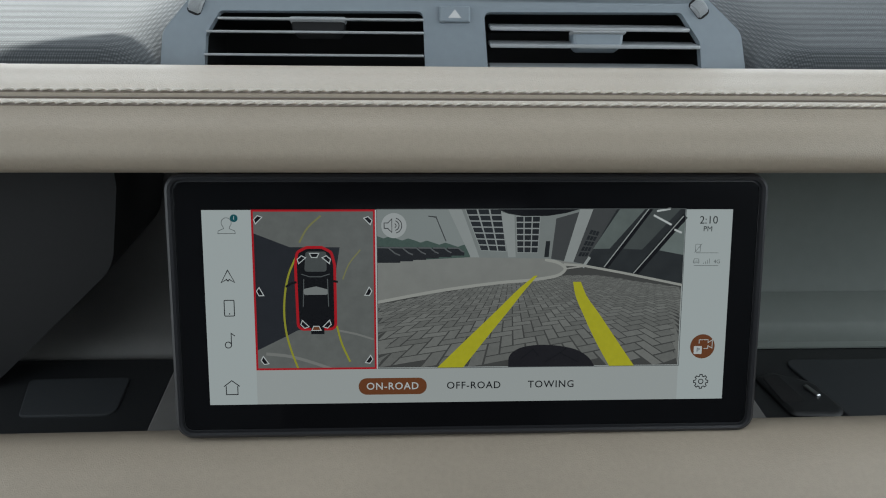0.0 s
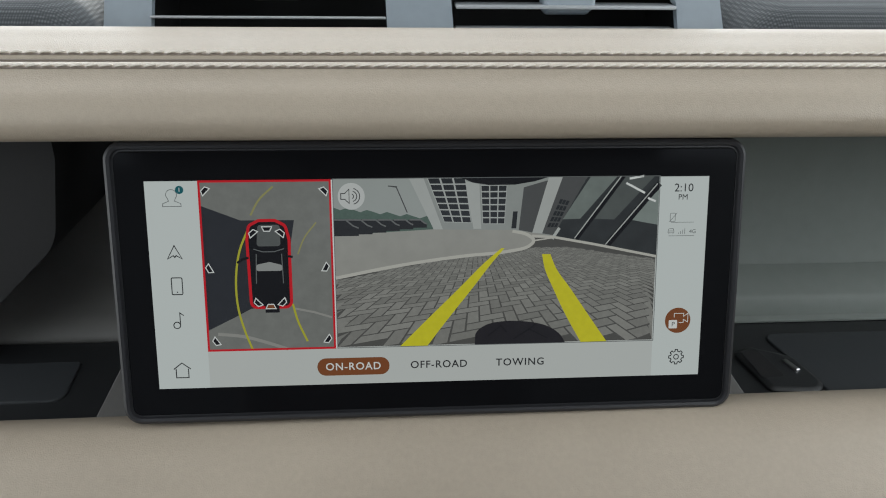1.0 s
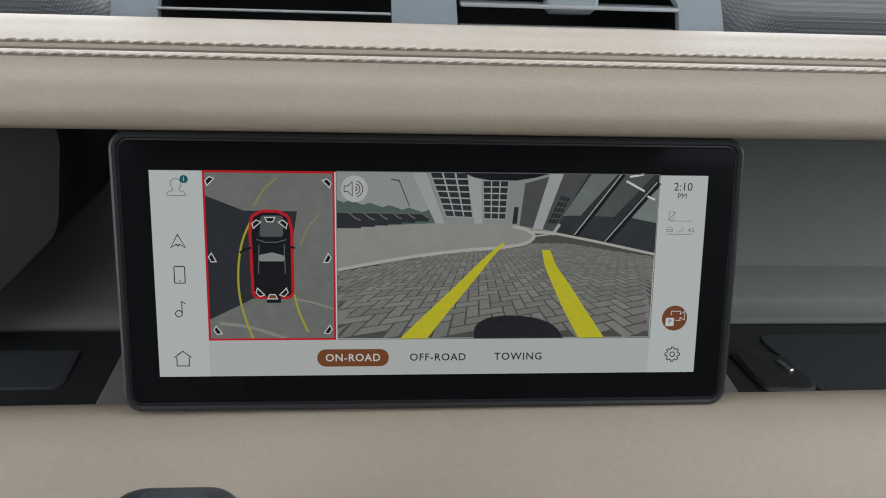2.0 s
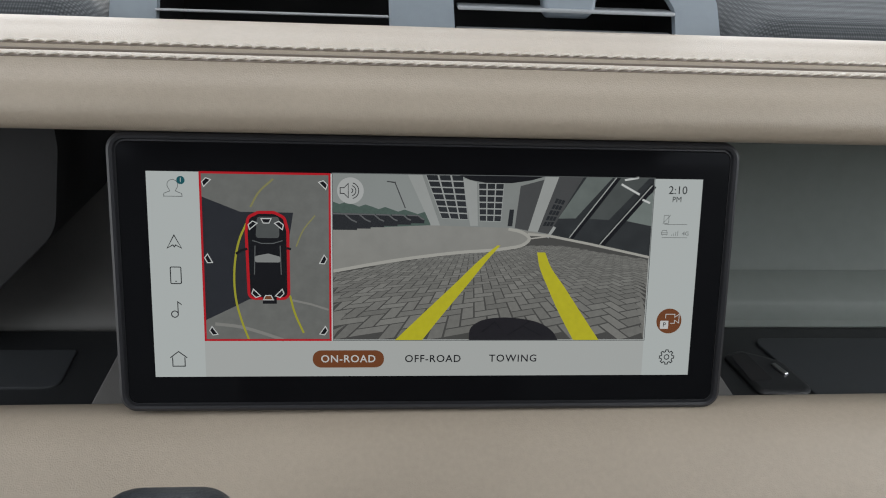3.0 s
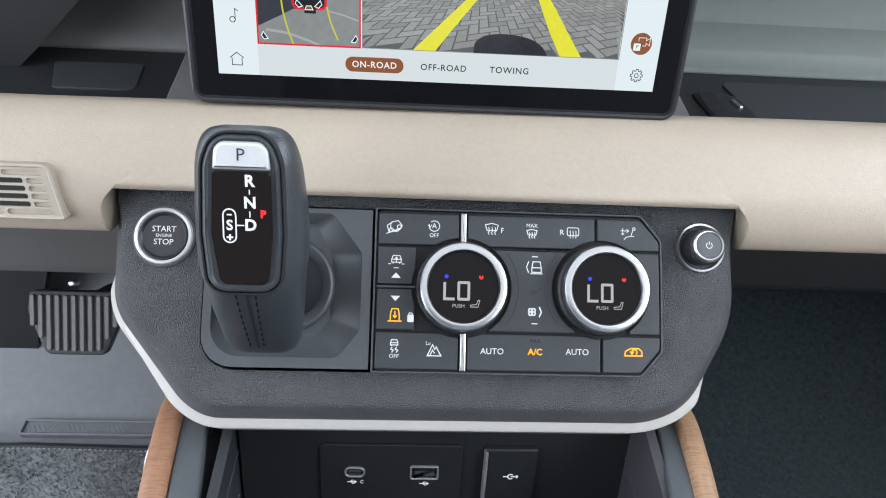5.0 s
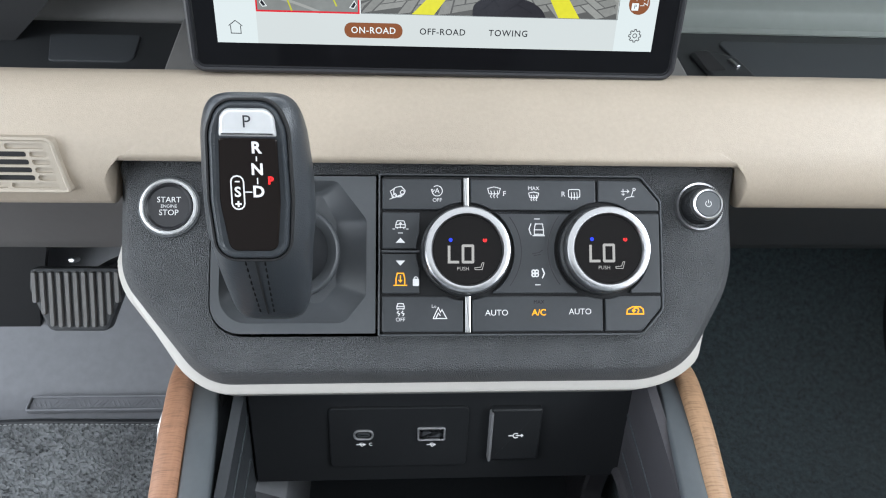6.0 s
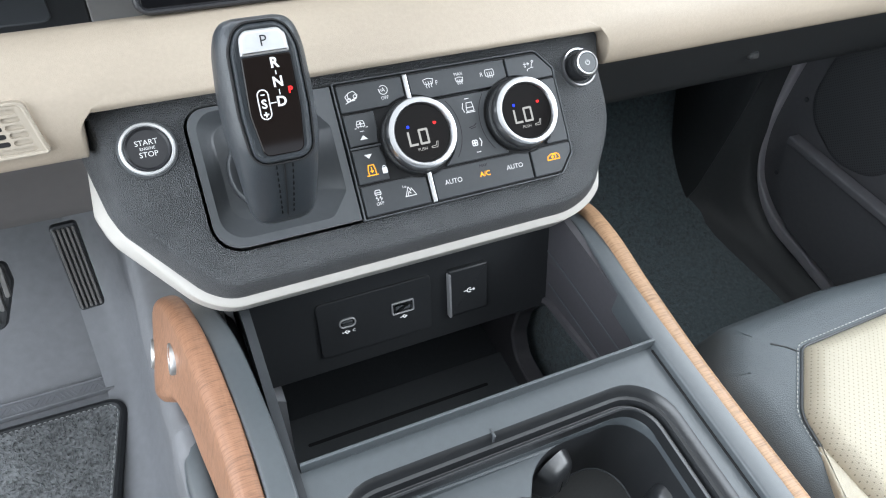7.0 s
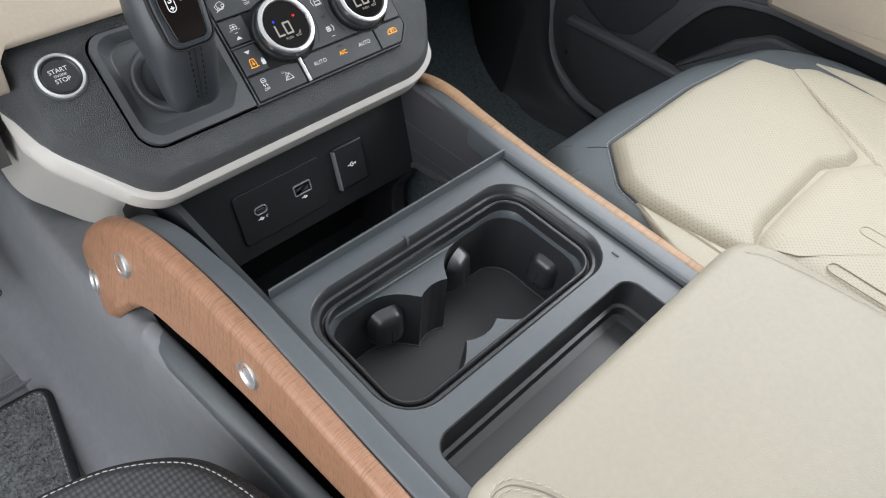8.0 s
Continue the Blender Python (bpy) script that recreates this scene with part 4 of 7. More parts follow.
def kerb_at(s):
    pts = kerb[:-10]
    for a, b in zip(pts, pts[1:]):
        if a[0] <= s <= b[0]:
            return a[1] + (b[1] - a[1]) * (s - a[0]) / (b[0] - a[0])
    return 0.62 - max(0, s - 0.62) * 0.29


bricks = bmesh.new()
W = 0.075
ca, sa = math.cos(0.32), math.sin(0.32)
for i in range(-70, 70):
    for j in range(-50, 70):
        res = (i - j) % 4
        if res not in (0, 3):
            continue
        w, h = (2, 1) if res == 0 else (1, 2)
        pts = []
        for a, b in ((0.07, 0.07), (w - 0.07, 0.07), (w - 0.07, h - 0.07), (0.07, h - 0.07)):
            x, y = (i + a) * W, (j + b) * W
            X, Zd = x * ca - y * sa, 2.2 + x * sa + y * ca
            if not 0.80 < Zd < 4.6:
                break
            pts.append((0.62 + 0.56 * X / Zd, 0.72 - 0.62 / Zd))
        if len(pts) < 4 or all(s < 0 for s, t in pts) or all(s > 1 for s, t in pts) or all(t < 0 for s, t in pts):
            continue
        if max(t - kerb_at(s) for s, t in pts) > -0.006:
            continue
        q = view(*pts)
        area = sum(q[k - 1][0] * q[k][1] - q[k][0] * q[k - 1][1] for k in range(4))
        if abs(area) > 1e-9:
            bricks.faces.new([bricks.verts.new((x, y, LAYER0 + STEP * 5)) for x, y in q])
part("picture_paving", bricks, I_BRICK, disp, "herringbone paving in the picture", kind="stuff")
line("picture_kerb", [view(*kerb)], 0.0014, I_KERB, 6)
line("picture_kerb", [view((0.605, 0.655), (0.675, 0.645), (0.80, 0.600), (1.0, 0.520))], 0.0011, I_KERB, 20)
line("picture_kerb", [view((0.612, 0.625), (0.672, 0.640))], 0.0006, I_KERB, 7)


def band(name, pts, mat, k):
    """A guide line that widens towards the viewer: (s, t, half width)."""
    pts = smooth_path(pts, 5)
    return pic(name, view(*([(s - h, t) for s, t, h in pts] + [(s + h, t) for s, t, h in reversed(pts)])), mat, k)


band("guide_line", [(0.236, 0.0, 0.043), (0.315, 0.17, 0.032), (0.41, 0.37, 0.020), (0.47, 0.50, 0.012), (0.515, 0.585, 0.005)], I_YELLOW, 21)
band("guide_line", [(0.808, 0.0, 0.042), (0.752, 0.17, 0.036), (0.700, 0.34, 0.027), (0.664, 0.46, 0.018), (0.650, 0.545, 0.013)], I_YELLOW, 21)
tyre = smooth_path([(0.428, 0.0), (0.436, 0.085), (0.468, 0.125), (0.52, 0.142), (0.585, 0.138), (0.65, 0.112), (0.695, 0.06), (0.716, 0.0)], 4)
pic("picture_spare_wheel", view(*tyre), I_TYRE, 22)
line("picture_tread", [view((0.468, 0.05), (0.51, 0.115), (0.53, 0.07)), view((0.55, 0.03), (0.60, 0.09), (0.66, 0.03)), view((0.60, 0.09), (0.62, 0.12))], 0.0004, I_BLACK, 23)
pic("picture_lens_edge", view((0.385, 1.0), (0.42, 0.972), (0.47, 0.956), (0.55, 0.957), (0.61, 0.975), (0.655, 1.0)), I_BLACK, 23)
line("picture_border", [view((0, 0), (1, 0), (1, 1), (0, 1), (0, 0))], 0.0003, I_MID, 24)
pic("sound_button", circle(-0.0345, 0.0824, 0.0056, 32), ink(196, 199, 197), 25)
u, v = -0.0352, 0.0824
line("sound_symbol", [[(u - 0.0036, v - 0.0012), (u - 0.0036, v + 0.0012), (u - 0.0020, v + 0.0012), (u - 0.0002, v + 0.0030), (u - 0.0002, v - 0.0030), (u - 0.0020, v - 0.0012), (u - 0.0036, v - 0.0012)]], 0.00035, I_DARK, 26)
for r in (0.0009, 0.0022, 0.0034):
    line("sound_symbol", [arc(u + 0.0008, v, r, -75, 75, 10)], 0.00035, I_DARK, 26)
# plan view of the car
pic("plan_ground", plan((0, 0), (1, 0), (1, 1), (0, 1)), I_GROUND, 1)
pic("plan_shadow", plan((0, 0.12), (0.22, 0.20), (0.35, 0.25), (0.66, 0.26), (0.68, 0.64), (0.71, 0.77), (0.30, 0.772), (0, 0.86)), I_GROUND2, 2)
line("plan_kerb", [plan(*smooth_path([(0.08, 0.10), (0.28, 0.082), (0.45, 0.045), (0.62, 0.0)], 4))], 0.0014, ink(150, 150, 145), 3)
line("plan_kerb", [plan((0.68, 0.248), (0.84, 0.222), (0.98, 0.188))], 0.0009, ink(150, 150, 145), 3)
line("guide_arc", [plan(*smooth_path([(0.37, 0.74), (0.285, 0.60), (0.245, 0.44), (0.25, 0.25), (0.29, 0.12), (0.345, 0.0)], 5))], 0.0009, ink(178, 176, 52), 4)
line("guide_arc", [plan(*smooth_path([(0.38, 0.80), (0.44, 0.88), (0.56, 0.965)], 5))], 0.0008, I_PALEY, 3)
line("guide_arc", [plan(*smooth_path([(0.675, 0.275), (0.71, 0.17), (0.78, 0.045)], 5))], 0.0009, ink(178, 176, 52), 4)
line("guide_arc", [plan(*smooth_path([(0.73, 0.57), (0.78, 0.66), (0.88, 0.755)], 5))], 0.0006, I_PALEY, 3)
car = rpoly(plan((0.365, 0.265), (0.655, 0.265), (0.655, 0.66), (0.63, 0.735), (0.56, 0.762), (0.44, 0.762), (0.37, 0.735), (0.355, 0.66)), 0.002, 4)
line("plan_warning", [inset(car, -0.0006) + inset(car, -0.0006)[:1]], 0.0013, I_RED, 5)
pic("plan_car", car, I_BLACK, 6)
pic("plan_bonnet", rpoly(plan((0.415, 0.62), (0.60, 0.62), (0.60, 0.745), (0.43, 0.745)), 0.0012, 3), I_HOOD, 7)
pic("plan_roof", rpoly(plan((0.405, 0.475), (0.605, 0.475), (0.61, 0.508), (0.51, 0.528), (0.405, 0.512)), 0.001, 3), ink(150, 153, 151), 7)
line("plan_screen", [plan((0.39, 0.605), (0.46, 0.588), (0.55, 0.588), (0.625, 0.605)), plan((0.40, 0.40), (0.41, 0.575)), plan((0.61, 0.40), (0.605, 0.575))], 0.0004, I_MID, 7)
pic("plan_tailgate", plan((0.46, 0.225), (0.57, 0.225), (0.57, 0.268), (0.46, 0.268)), I_BLACK, 6)
line("plan_mirror", [plan((0.35, 0.555), (0.30, 0.545), (0.26, 0.525))], 0.0010, I_BLACK, 6)
line("plan_mirror", [plan((0.655, 0.56), (0.69, 0.555))], 0.0010, I_BLACK, 6)


def camera_mark(s, t, rot, mat=None):
    c = Vector(plan((s, t))[0])
    a = radians(rot)
    pts = [(-0.0021, -0.0009), (0.0021, -0.0009), (0.0012, 0.0010), (-0.0012, 0.0010)]
    q = [(c.x + x * math.cos(a) - y * math.sin(a), c.y + x * math.sin(a) + y * math.cos(a)) for x, y in pts]
    pic("camera_mark", q, mat or I_BLACK, 8)
    line("camera_mark_edge", [q + q[:1]], 0.0004, I_WHITE, 9)


for s, t, rot in ((0.045, 0.945, 45), (0.95, 0.938, -45), (0.045, 0.492, 118), (0.945, 0.490, -118), (0.065, 0.055, 125), (0.945, 0.056, -125), (0.39, 0.698, 40), (0.50, 0.722, 180), (0.605, 0.698, -40), (0.405, 0.285, 135), (0.60, 0.285, -135)):
    camera_mark(s, t, rot)
camera_mark(0.505, 0.262, 0, I_BROWN)
rim_ = plan((0.004, 0.003), (0.996, 0.003), (0.996, 0.997), (0.004, 0.997))
line("plan_border", [rim_ + rim_[:1]], 0.0009, I_RED, 10)
line("picture_divider", [[(-0.0426, 0.0166), (-0.0426, 0.0893)]], 0.0006, I_WHITE, 10)
# bar at the foot
pic("mode_button", rrect(-0.0513, 0.0040, -0.0200, 0.0119, 0.0038, 8), I_BROWN, 2)
lettering("ON-ROAD", 0.0047, -0.0357, 0.0079, LAYER0 + STEP * 4, I_WHITE, disp, space=1.12, bold=0.00005)
lettering("OFF-ROAD", 0.0047, 0.0017, 0.0079, LAYER0 + STEP * 4, I_DARK, disp, space=1.12, bold=0.00005)
lettering("TOWING", 0.0047, 0.0377, 0.0080, LAYER0 + STEP * 4, I_DARK, disp, space=1.15, bold=0.00005)
# side bars
zt = LAYER0 + STEP * 4
u, v = -0.1083, 0.0823
line("profile_symbol", [[(u - 0.0038, v - 0.0034), (u - 0.0036, v - 0.0022), (u - 0.0012, v - 0.0012)] + arc(u, v + 0.0014, 0.0022, 225, -45, 14) + [(u + 0.0012, v - 0.0012), (u + 0.0036, v - 0.0022), (u + 0.0038, v - 0.0034), (u - 0.0038, v - 0.0034)]], 0.00025, I_MID, 3)
pic("profile_badge", circle(u + 0.0034, v + 0.0034, 0.0017, 20), I_BADGE, 4)
lettering("1", 0.0026, u + 0.0034, v + 0.0034, zt + STEP * 2, I_WHITE, disp)
u, v = -0.1086, 0.0597
line("navigation_symbol", [[(u, v + 0.0028), (u - 0.0030, v - 0.0028), (u - 0.0006, v - 0.0014), (u, v - 0.0022), (u + 0.0006, v - 0.0014), (u + 0.0030, v - 0.0028), (u, v + 0.0028)]], 0.00042, I_DARK, 3)
u, v = -0.1085, 0.0452
line("phone_symbol", [box_line(u - 0.0022, v - 0.0036, u + 0.0022, v + 0.0036, 0.0005)], 0.00042, I_DARK, 3)
pic("phone_button", circle(u, v - 0.0026, 0.0003, 10), I_DARK, 3)
u, v = -0.1088, 0.0300
line("music_symbol", [arc(u - 0.0008, v - 0.0018, 0.0014, 0, 360, 18), [(u + 0.0006, v - 0.0016), (u + 0.0006, v + 0.0036), (u + 0.0022, v + 0.0024)]], 0.00042, I_DARK, 3)
u, v = -0.1088, 0.0081
line("home_symbol", [[(u - 0.0036, v + 0.0006), (u, v + 0.0034), (u + 0.0036, v + 0.0006)], [(u - 0.0026, v + 0.0008), (u - 0.0026, v - 0.0032), (u + 0.0026, v - 0.0032), (u + 0.0026, v + 0.0008)]], 0.00042, I_DARK, 3)
lettering("2:10", 0.0050, 0.1080, 0.0843, zt, I_DARK, disp)
lettering("PM", 0.0034, 0.1078, 0.0803, zt, I_DARK, disp)
u, v = 0.1040, 0.0716
line("signal_symbol", [box_line(u - 0.0014, v - 0.0018, u + 0.0008, v + 0.0018, 0.0003), [(u - 0.0018, v - 0.0020), (u + 0.0016, v + 0.0020)], [(u - 0.001, v - 0.0022), (u + 0.0092, v - 0.0022)]], 0.0002, I_MID, 3)
u, v = 0.1032, 0.0655
line("signal_symbol", car_front(u, v, 0.0013) + [[(u - 0.001, v - 0.0020), (u + 0.0104, v - 0.0020)]] + [[(u + 0.0034 + 0.0009 * k, v - 0.0012), (u + 0.0034 + 0.0009 * k, v - 0.0006 + 0.0006 * k)] for k in range(4)], 0.0002, I_MID, 3)
lettering("4G", 0.0025, 0.1128, 0.0653, zt, I_MID, disp)
pic("camera_button", circle(0.1083, 0.0254, 0.0058, 36), I_BROWN, 2)
u, v = 0.1088, 0.0262
line("camera_symbol", [[(u - 0.0022, v + 0.0006), (u - 0.0022, v + 0.0024), (u + 0.0020, v + 0.0024), (u + 0.0020, v + 0.0010), (u + 0.0040, v + 0.0024), (u + 0.0040, v - 0.0016), (u + 0.0020, v - 0.0004), (u + 0.0020, v - 0.0018), (u, v - 0.0018)]], 0.0003, I_WHITE, 4)
pic("park_mark", rrect(0.1042, 0.0218, 0.1080, 0.0256, 0.0004, 3), I_WHITE, 5)
lettering("P", 0.0030, 0.1061, 0.0237, zt + STEP * 4, I_DARK, disp)
u, v = 0.1084, 0.0085
gear = []
for k in range(8):
    for da, r in ((-14, 0.0026), (-9, 0.0034), (9, 0.0034), (14, 0.0026)):
        a = radians(45 * k + da)
        gear.append((u + r * math.cos(a), v + r * math.sin(a)))
line("settings_symbol", [gear + gear[:1], arc(u, v, 0.0011, 0, 360, 16)], 0.00042, I_DARK, 3)

# ---- control panel ----
panel = thing("control_panel", "charcoal grained control panel with climate dials and an off-white lower edge", "control panel", PANEL)
edge = [(-0.1775, 0.0970), (-0.1785, 0.070), (-0.1775, 0.0275), (-0.1370, -0.0235), (-0.1230, -0.0318), (0.126, -0.0315), (0.149, -0.0210), (0.1770, 0.028), (0.1765, 0.066), (0.1765, 0.0985)]
edge = rpoly(edge, [0.012, 0.06, 0.035, 0.04, 0.05, 0.06, 0.09, 0.10, 0.06, 0.012], 8)
hole = rpoly([(-0.1255, 0.086), (-0.1255, -0.0045), (0.1155, -0.0045), (0.1275, 0.0095), (0.1275, 0.0715), (0.1160, 0.0850)], [0.013, 0.0185, 0.005, 0.005, 0.005, 0.005], 6)


def shoulder(d):
    """The rounded shoulder of the skin, narrow along the top."""
    return [(xa + (xb - xa) * k, ya + (yb - ya) * k) for (xa, ya), (xb, yb) in zip(edge, inset(edge, d)) for k in (1 - 0.82 * min(max((ya - 0.072) / 0.02, 0), 1),)]


def fall(x, y, z):
    """Up the driver's side the seam under the skin runs deeper."""
    return -0.5 * max(0.0, y - 0.030) if x < -0.1 and z < -0.019 else 0.0


fas = loft([[(x + 0.36 * fall(x, y, z), y, z + fall(x, y, z)) for x, y in shoulder(d)] for d, z in ((0.0, -0.032), (0.0, -0.0205), (0.0010, -0.0180), (0.0045, -0.0125), (0.0072, -0.0086), (0.0092, -0.0070), (0.0120, -0.0063), (0.016, -0.0062))], caps=(False, False))
part("fascia", joined(fas, placed(holed(shoulder(0.016), [hole], 0, 0.010), Matrix.Translation((0, 0, -0.0062)))), FASCIA, panel, "grained charcoal skin")
sh = [(0.004, -0.0205), (-0.0040, -0.0210), (-0.0057, -0.0224), (-0.0074, -0.0330), (-0.0090, -0.0400), (-0.0082, -0.0425), (0.005, -0.08), (-0.013, -0.225)]


def skirt(d, z):
    """The lower edge stands proud below and at the driver's side, and tucks in elsewhere."""
    a, b = inset(edge, d), inset(edge, 0.004)
    out = []
    for (x, y), (xi, yi) in zip(a, b):
        k = min(max(((0.034 if z > -0.03 else 0.080) - y) / 0.028, 0), 1) if x < 0 else min(max((0.005 - y) / 0.025, 0), 1)
        if z < -0.05:
            k = 1
        deep = fall(x, y, z) if z > -0.05 else 0.0
        out.append((xi + (x - xi) * k + 0.36 * deep, yi + (y - yi) * k + max(0, -0.05 - z) * 0.12, z + deep))
    return out


shell = [skirt(d, z) for d, z in sh]
part("lower_trim", loft(shell, caps=(False, True)), OFF_WHITE, panel, "off-white moulded lower edge")
# Black filler stands for the shadow line where the roll overhangs.
part("roll_gap_shade", block(-0.172, 0.0945, -0.03, 0.172, 0.114, -0.014, 0.003), DEEP, panel, "black block for the shade in the gap under the roll")

gate_o = rpoly([(-0.1245, 0.0850), (-0.1245, -0.0035), (-0.0335, -0.0035), (-0.0335, 0.0850)], [0.0125, 0.0175, 0.001, 0.001], 6)
gate_i = rpoly([(-0.1190, 0.0815), (-0.1190, 0.0030), (-0.0515, 0.0030), (-0.0395, 0.0180), (-0.0395, 0.0600), (-0.0560, 0.0815)], [0.012, 0.0155, 0.008, 0.006, 0.006, 0.006], 6)
dish = rpoly([(-0.1120, 0.0770), (-0.1120, 0.0120), (-0.0640, 0.0120), (-0.0550, 0.0230), (-0.0550, 0.0600), (-0.0640, 0.0770)], [0.012, 0.0135, 0.008, 0.006, 0.006, 0.006], 6)
bm = joined(holed(inset(gate_o, 0.0009), [gate_i], -0.0015, 0.006),
            loft([[(x, y, -0.0015) for x, y in gate_i], [(x, y, -0.0030) for x, y in inset(gate_i, 0.0012)], [(x, y, -0.0125) for x, y in dish], [(x, y, -0.0135) for x, y in inset(dish, 0.002)]], caps=(False, True)))
part("gear_surround", bm, SATIN, panel, "smooth charcoal dished surround")
BOOT = (-0.0800, 0.0425)
boot = part("boot_ring", levels(circle(BOOT[0] - 0.001, BOOT[1], 0.0266), [(0, -0.016), (0.0004, -0.0096), (0.0012, -0.0084), (0.0022, -0.0080), (0.0032, -0.0083), (0.0080, -0.0112), (0.0088, -0.0120), (0.0090, -0.0160)], caps=(True, False)), SATIN, panel, "round charcoal boot collar")
part("boot_sleeve", levels(circle(BOOT[0] - 0.001, BOOT[1], 0.0178), [(0, -0.0150), (0.0006, -0.0138), (0.0030, -0.0118), (0.0060, -0.0112)]), DEEP, boot, "black rubber sleeve")

base = rpoly([(-0.0325, 0.0845), (-0.0325, -0.0035), (0.1150, -0.0035), (0.1268, 0.0100), (0.1268, 0.0712), (0.1155, 0.0845)], 0.004, 5)
part("key_bed", plate(base, -0.012, -0.0018, 0.0006), DEEP, panel, "black joints between the keys")
key_o = rpoly([(-0.0330, 0.0858), (-0.0330, -0.0042), (0.1153, -0.0042), (0.1273, 0.0097), (0.1273, 0.0714), (0.1158, 0.0858)], [0.001, 0.001, 0.005, 0.005, 0.005, 0.005], 5)
part("key_frame", ring(key_o, inset(key_o, 0.0010), -0.006, -0.0002, 0.0003), SATIN, panel, "slim raised frame round the keys")
DL, DR, DV_ = (0.0152, 0.0425), (0.0925, 0.0432), 0.0272


def key(pts, r=0.0008):
    """A key cap; corners next to a dial are bitten out by its round."""
    o = inset(rpoly(pts, r, 4), 0.0003)

    def rim(d, z):
        q, out = inset(o, d), []
        for i in range(len(o)):
            a, b = Vector(q[i]), Vector(q[(i + 1) % len(q)])
            n = max(1, int((Vector(o[(i + 1) % len(o)]) - Vector(o[i])).length / 0.0006))
            out += [a + (b - a) * k / n for k in range(n)]
        for cx, cy in (DL, DR):
            for p in out:
                away = p - Vector((cx, cy))
                if away.length < DV_ + d:
                    p.xy = Vector((cx, cy)) + away.normalized() * (DV_ + d)
        return [(p.x, p.y, z) for p in out]

    bm = loft([rim(0, -0.004), rim(0, -0.0001), rim(0.00015, 0.00025), rim(0.0005, 0.0004)])
    bmesh.ops.remove_doubles(bm, verts=bm.verts, dist=0.00002)
    return part("key", bm, KEY, panel)


def icon(parent, lines, w=0.00042, mat=None, z=0.0006):
    return part("symbol", strokes(lines, w, z), mat or WHITE_INK, parent, "")


k_hill = key([(-0.0312, 0.0652), (0.0134, 0.0652), (0.0134, 0.0830), (-0.0312, 0.0830)])
k_def = key([(0.0178, 0.0652), (0.0893, 0.0652), (0.0893, 0.0830), (0.0178, 0.0830)])
k_man = key([(0.0903, 0.0652), (0.1256, 0.0652), (0.1256, 0.0705), (0.1150, 0.0830), (0.0903, 0.0830)], [0.0008, 0.0008, 0.004, 0.004, 0.0008])
k_up = key([(-0.0312, 0.0434), (-0.010, 0.0434), (-0.010, 0.0642), (-0.0312, 0.0642)])
k_dn = key([(-0.0312, 0.0188), (-0.010, 0.0188), (-0.010, 0.0412), (-0.0312, 0.0412)])
k_tc = key([(-0.0312, -0.0022), (0.0140, -0.0022), (0.0140, 0.0178), (-0.0312, 0.0178)])
k_auto = key([(0.0184, -0.0022), (0.0922, -0.0022), (0.0922, 0.0178), (0.0184, 0.0178)])
k_rec = key([(0.0932, -0.0022), (0.1145, -0.0022), (0.1256, 0.0108), (0.1256, 0.0178), (0.0932, 0.0178)], [0.0008, 0.004, 0.004, 0.0008, 0.0008])
k_mid = key([(0.0300, 0.0188), (0.0780, 0.0188), (0.0780, 0.0642), (0.0300, 0.0642)])
key([(0.1080, 0.0188), (0.1256, 0.0188), (0.1256, 0.0642), (0.1080, 0.0642)])
for u0, v0, v1 in ((0.0140, 0.0650, 0.0836), (0.0147, -0.0026, 0.0182)):
    part("metal_bar", plate(rrect(u0, v0, u0 + 0.0032, v1, 0.0004, 3), -0.002, 0.0016, 0.0008), STEEL, panel, "slim brushed metal bar")
part("metal_bar", plate(rrect(-0.0312, 0.0416, -0.0100, 0.0430, 0.0004, 3), -0.004, -0.0006, 0.0004), SATIN, panel, "")


def screen_heat(u, v, s, curved):
    """A window pane with rising heat."""
    top_ = [(u - 1.2 * s, v + 0.8 * s), (u, v + (1.1 if curved else 0.8) * s), (u + 1.2 * s, v + 0.8 * s), (u + 0.9 * s, v - 0.2 * s), (u - 0.9 * s, v - 0.2 * s), (u - 1.2 * s, v + 0.8 * s)]
    return [top_] + [[(u + k * s, v + 0.4 * s), (u + k * s + 0.15 * s, v - 0.3 * s), (u + k * s - 0.1 * s, v - 0.6 * s), (u + k * s + 0.1 * s, v - 1.0 * s)] for k in (-0.6, 0, 0.6)]


u, v = -0.0224, 0.0746
icon(k_hill, [[(u - 0.0045, v - 0.0035), (u + 0.004, v + 0.0000)], arc(u + 0.0008, v + 0.0008, 0.0030, 150, 300), [(u - 0.004, v + 0.001), (u - 0.001, v + 0.0032), (u + 0.002, v + 0.0038), (u + 0.0042, v + 0.0012), (u + 0.003, v - 0.001), (u - 0.0028, v - 0.0028), (u - 0.004, v + 0.001)], arc(u - 0.0016, v - 0.0014, 0.0011, 0, 360), arc(u + 0.0026, v + 0.0004, 0.0011, 0, 360)])
u = -0.0005
icon(k_hill, [arc(u, v + 0.0014, 0.0029, -200, 130), [(u - 0.0033, v + 0.0022), (u - 0.0026, v + 0.0006), (u - 0.0014, v + 0.0020)]])
lettering("A", 0.0040, u, v + 0.0014, 0.0006, WHITE_INK, k_hill)
lettering("OFF", 0.0030, u, v - 0.0038, 0.0006, WHITE_INK, k_hill)
icon(k_def, screen_heat(0.0313, v + 0.0006, 0.0030, True))
lettering("F", 0.0040, 0.0371, v, 0.0006, WHITE_INK, k_def)
lettering("MAX", 0.0030, 0.0537, v + 0.0032, 0.0006, WHITE_INK, k_def)
icon(k_def, screen_heat(0.0537, v - 0.0014, 0.0024, True))
lettering("R", 0.0040, 0.0705, v, 0.0006, WHITE_INK, k_def)
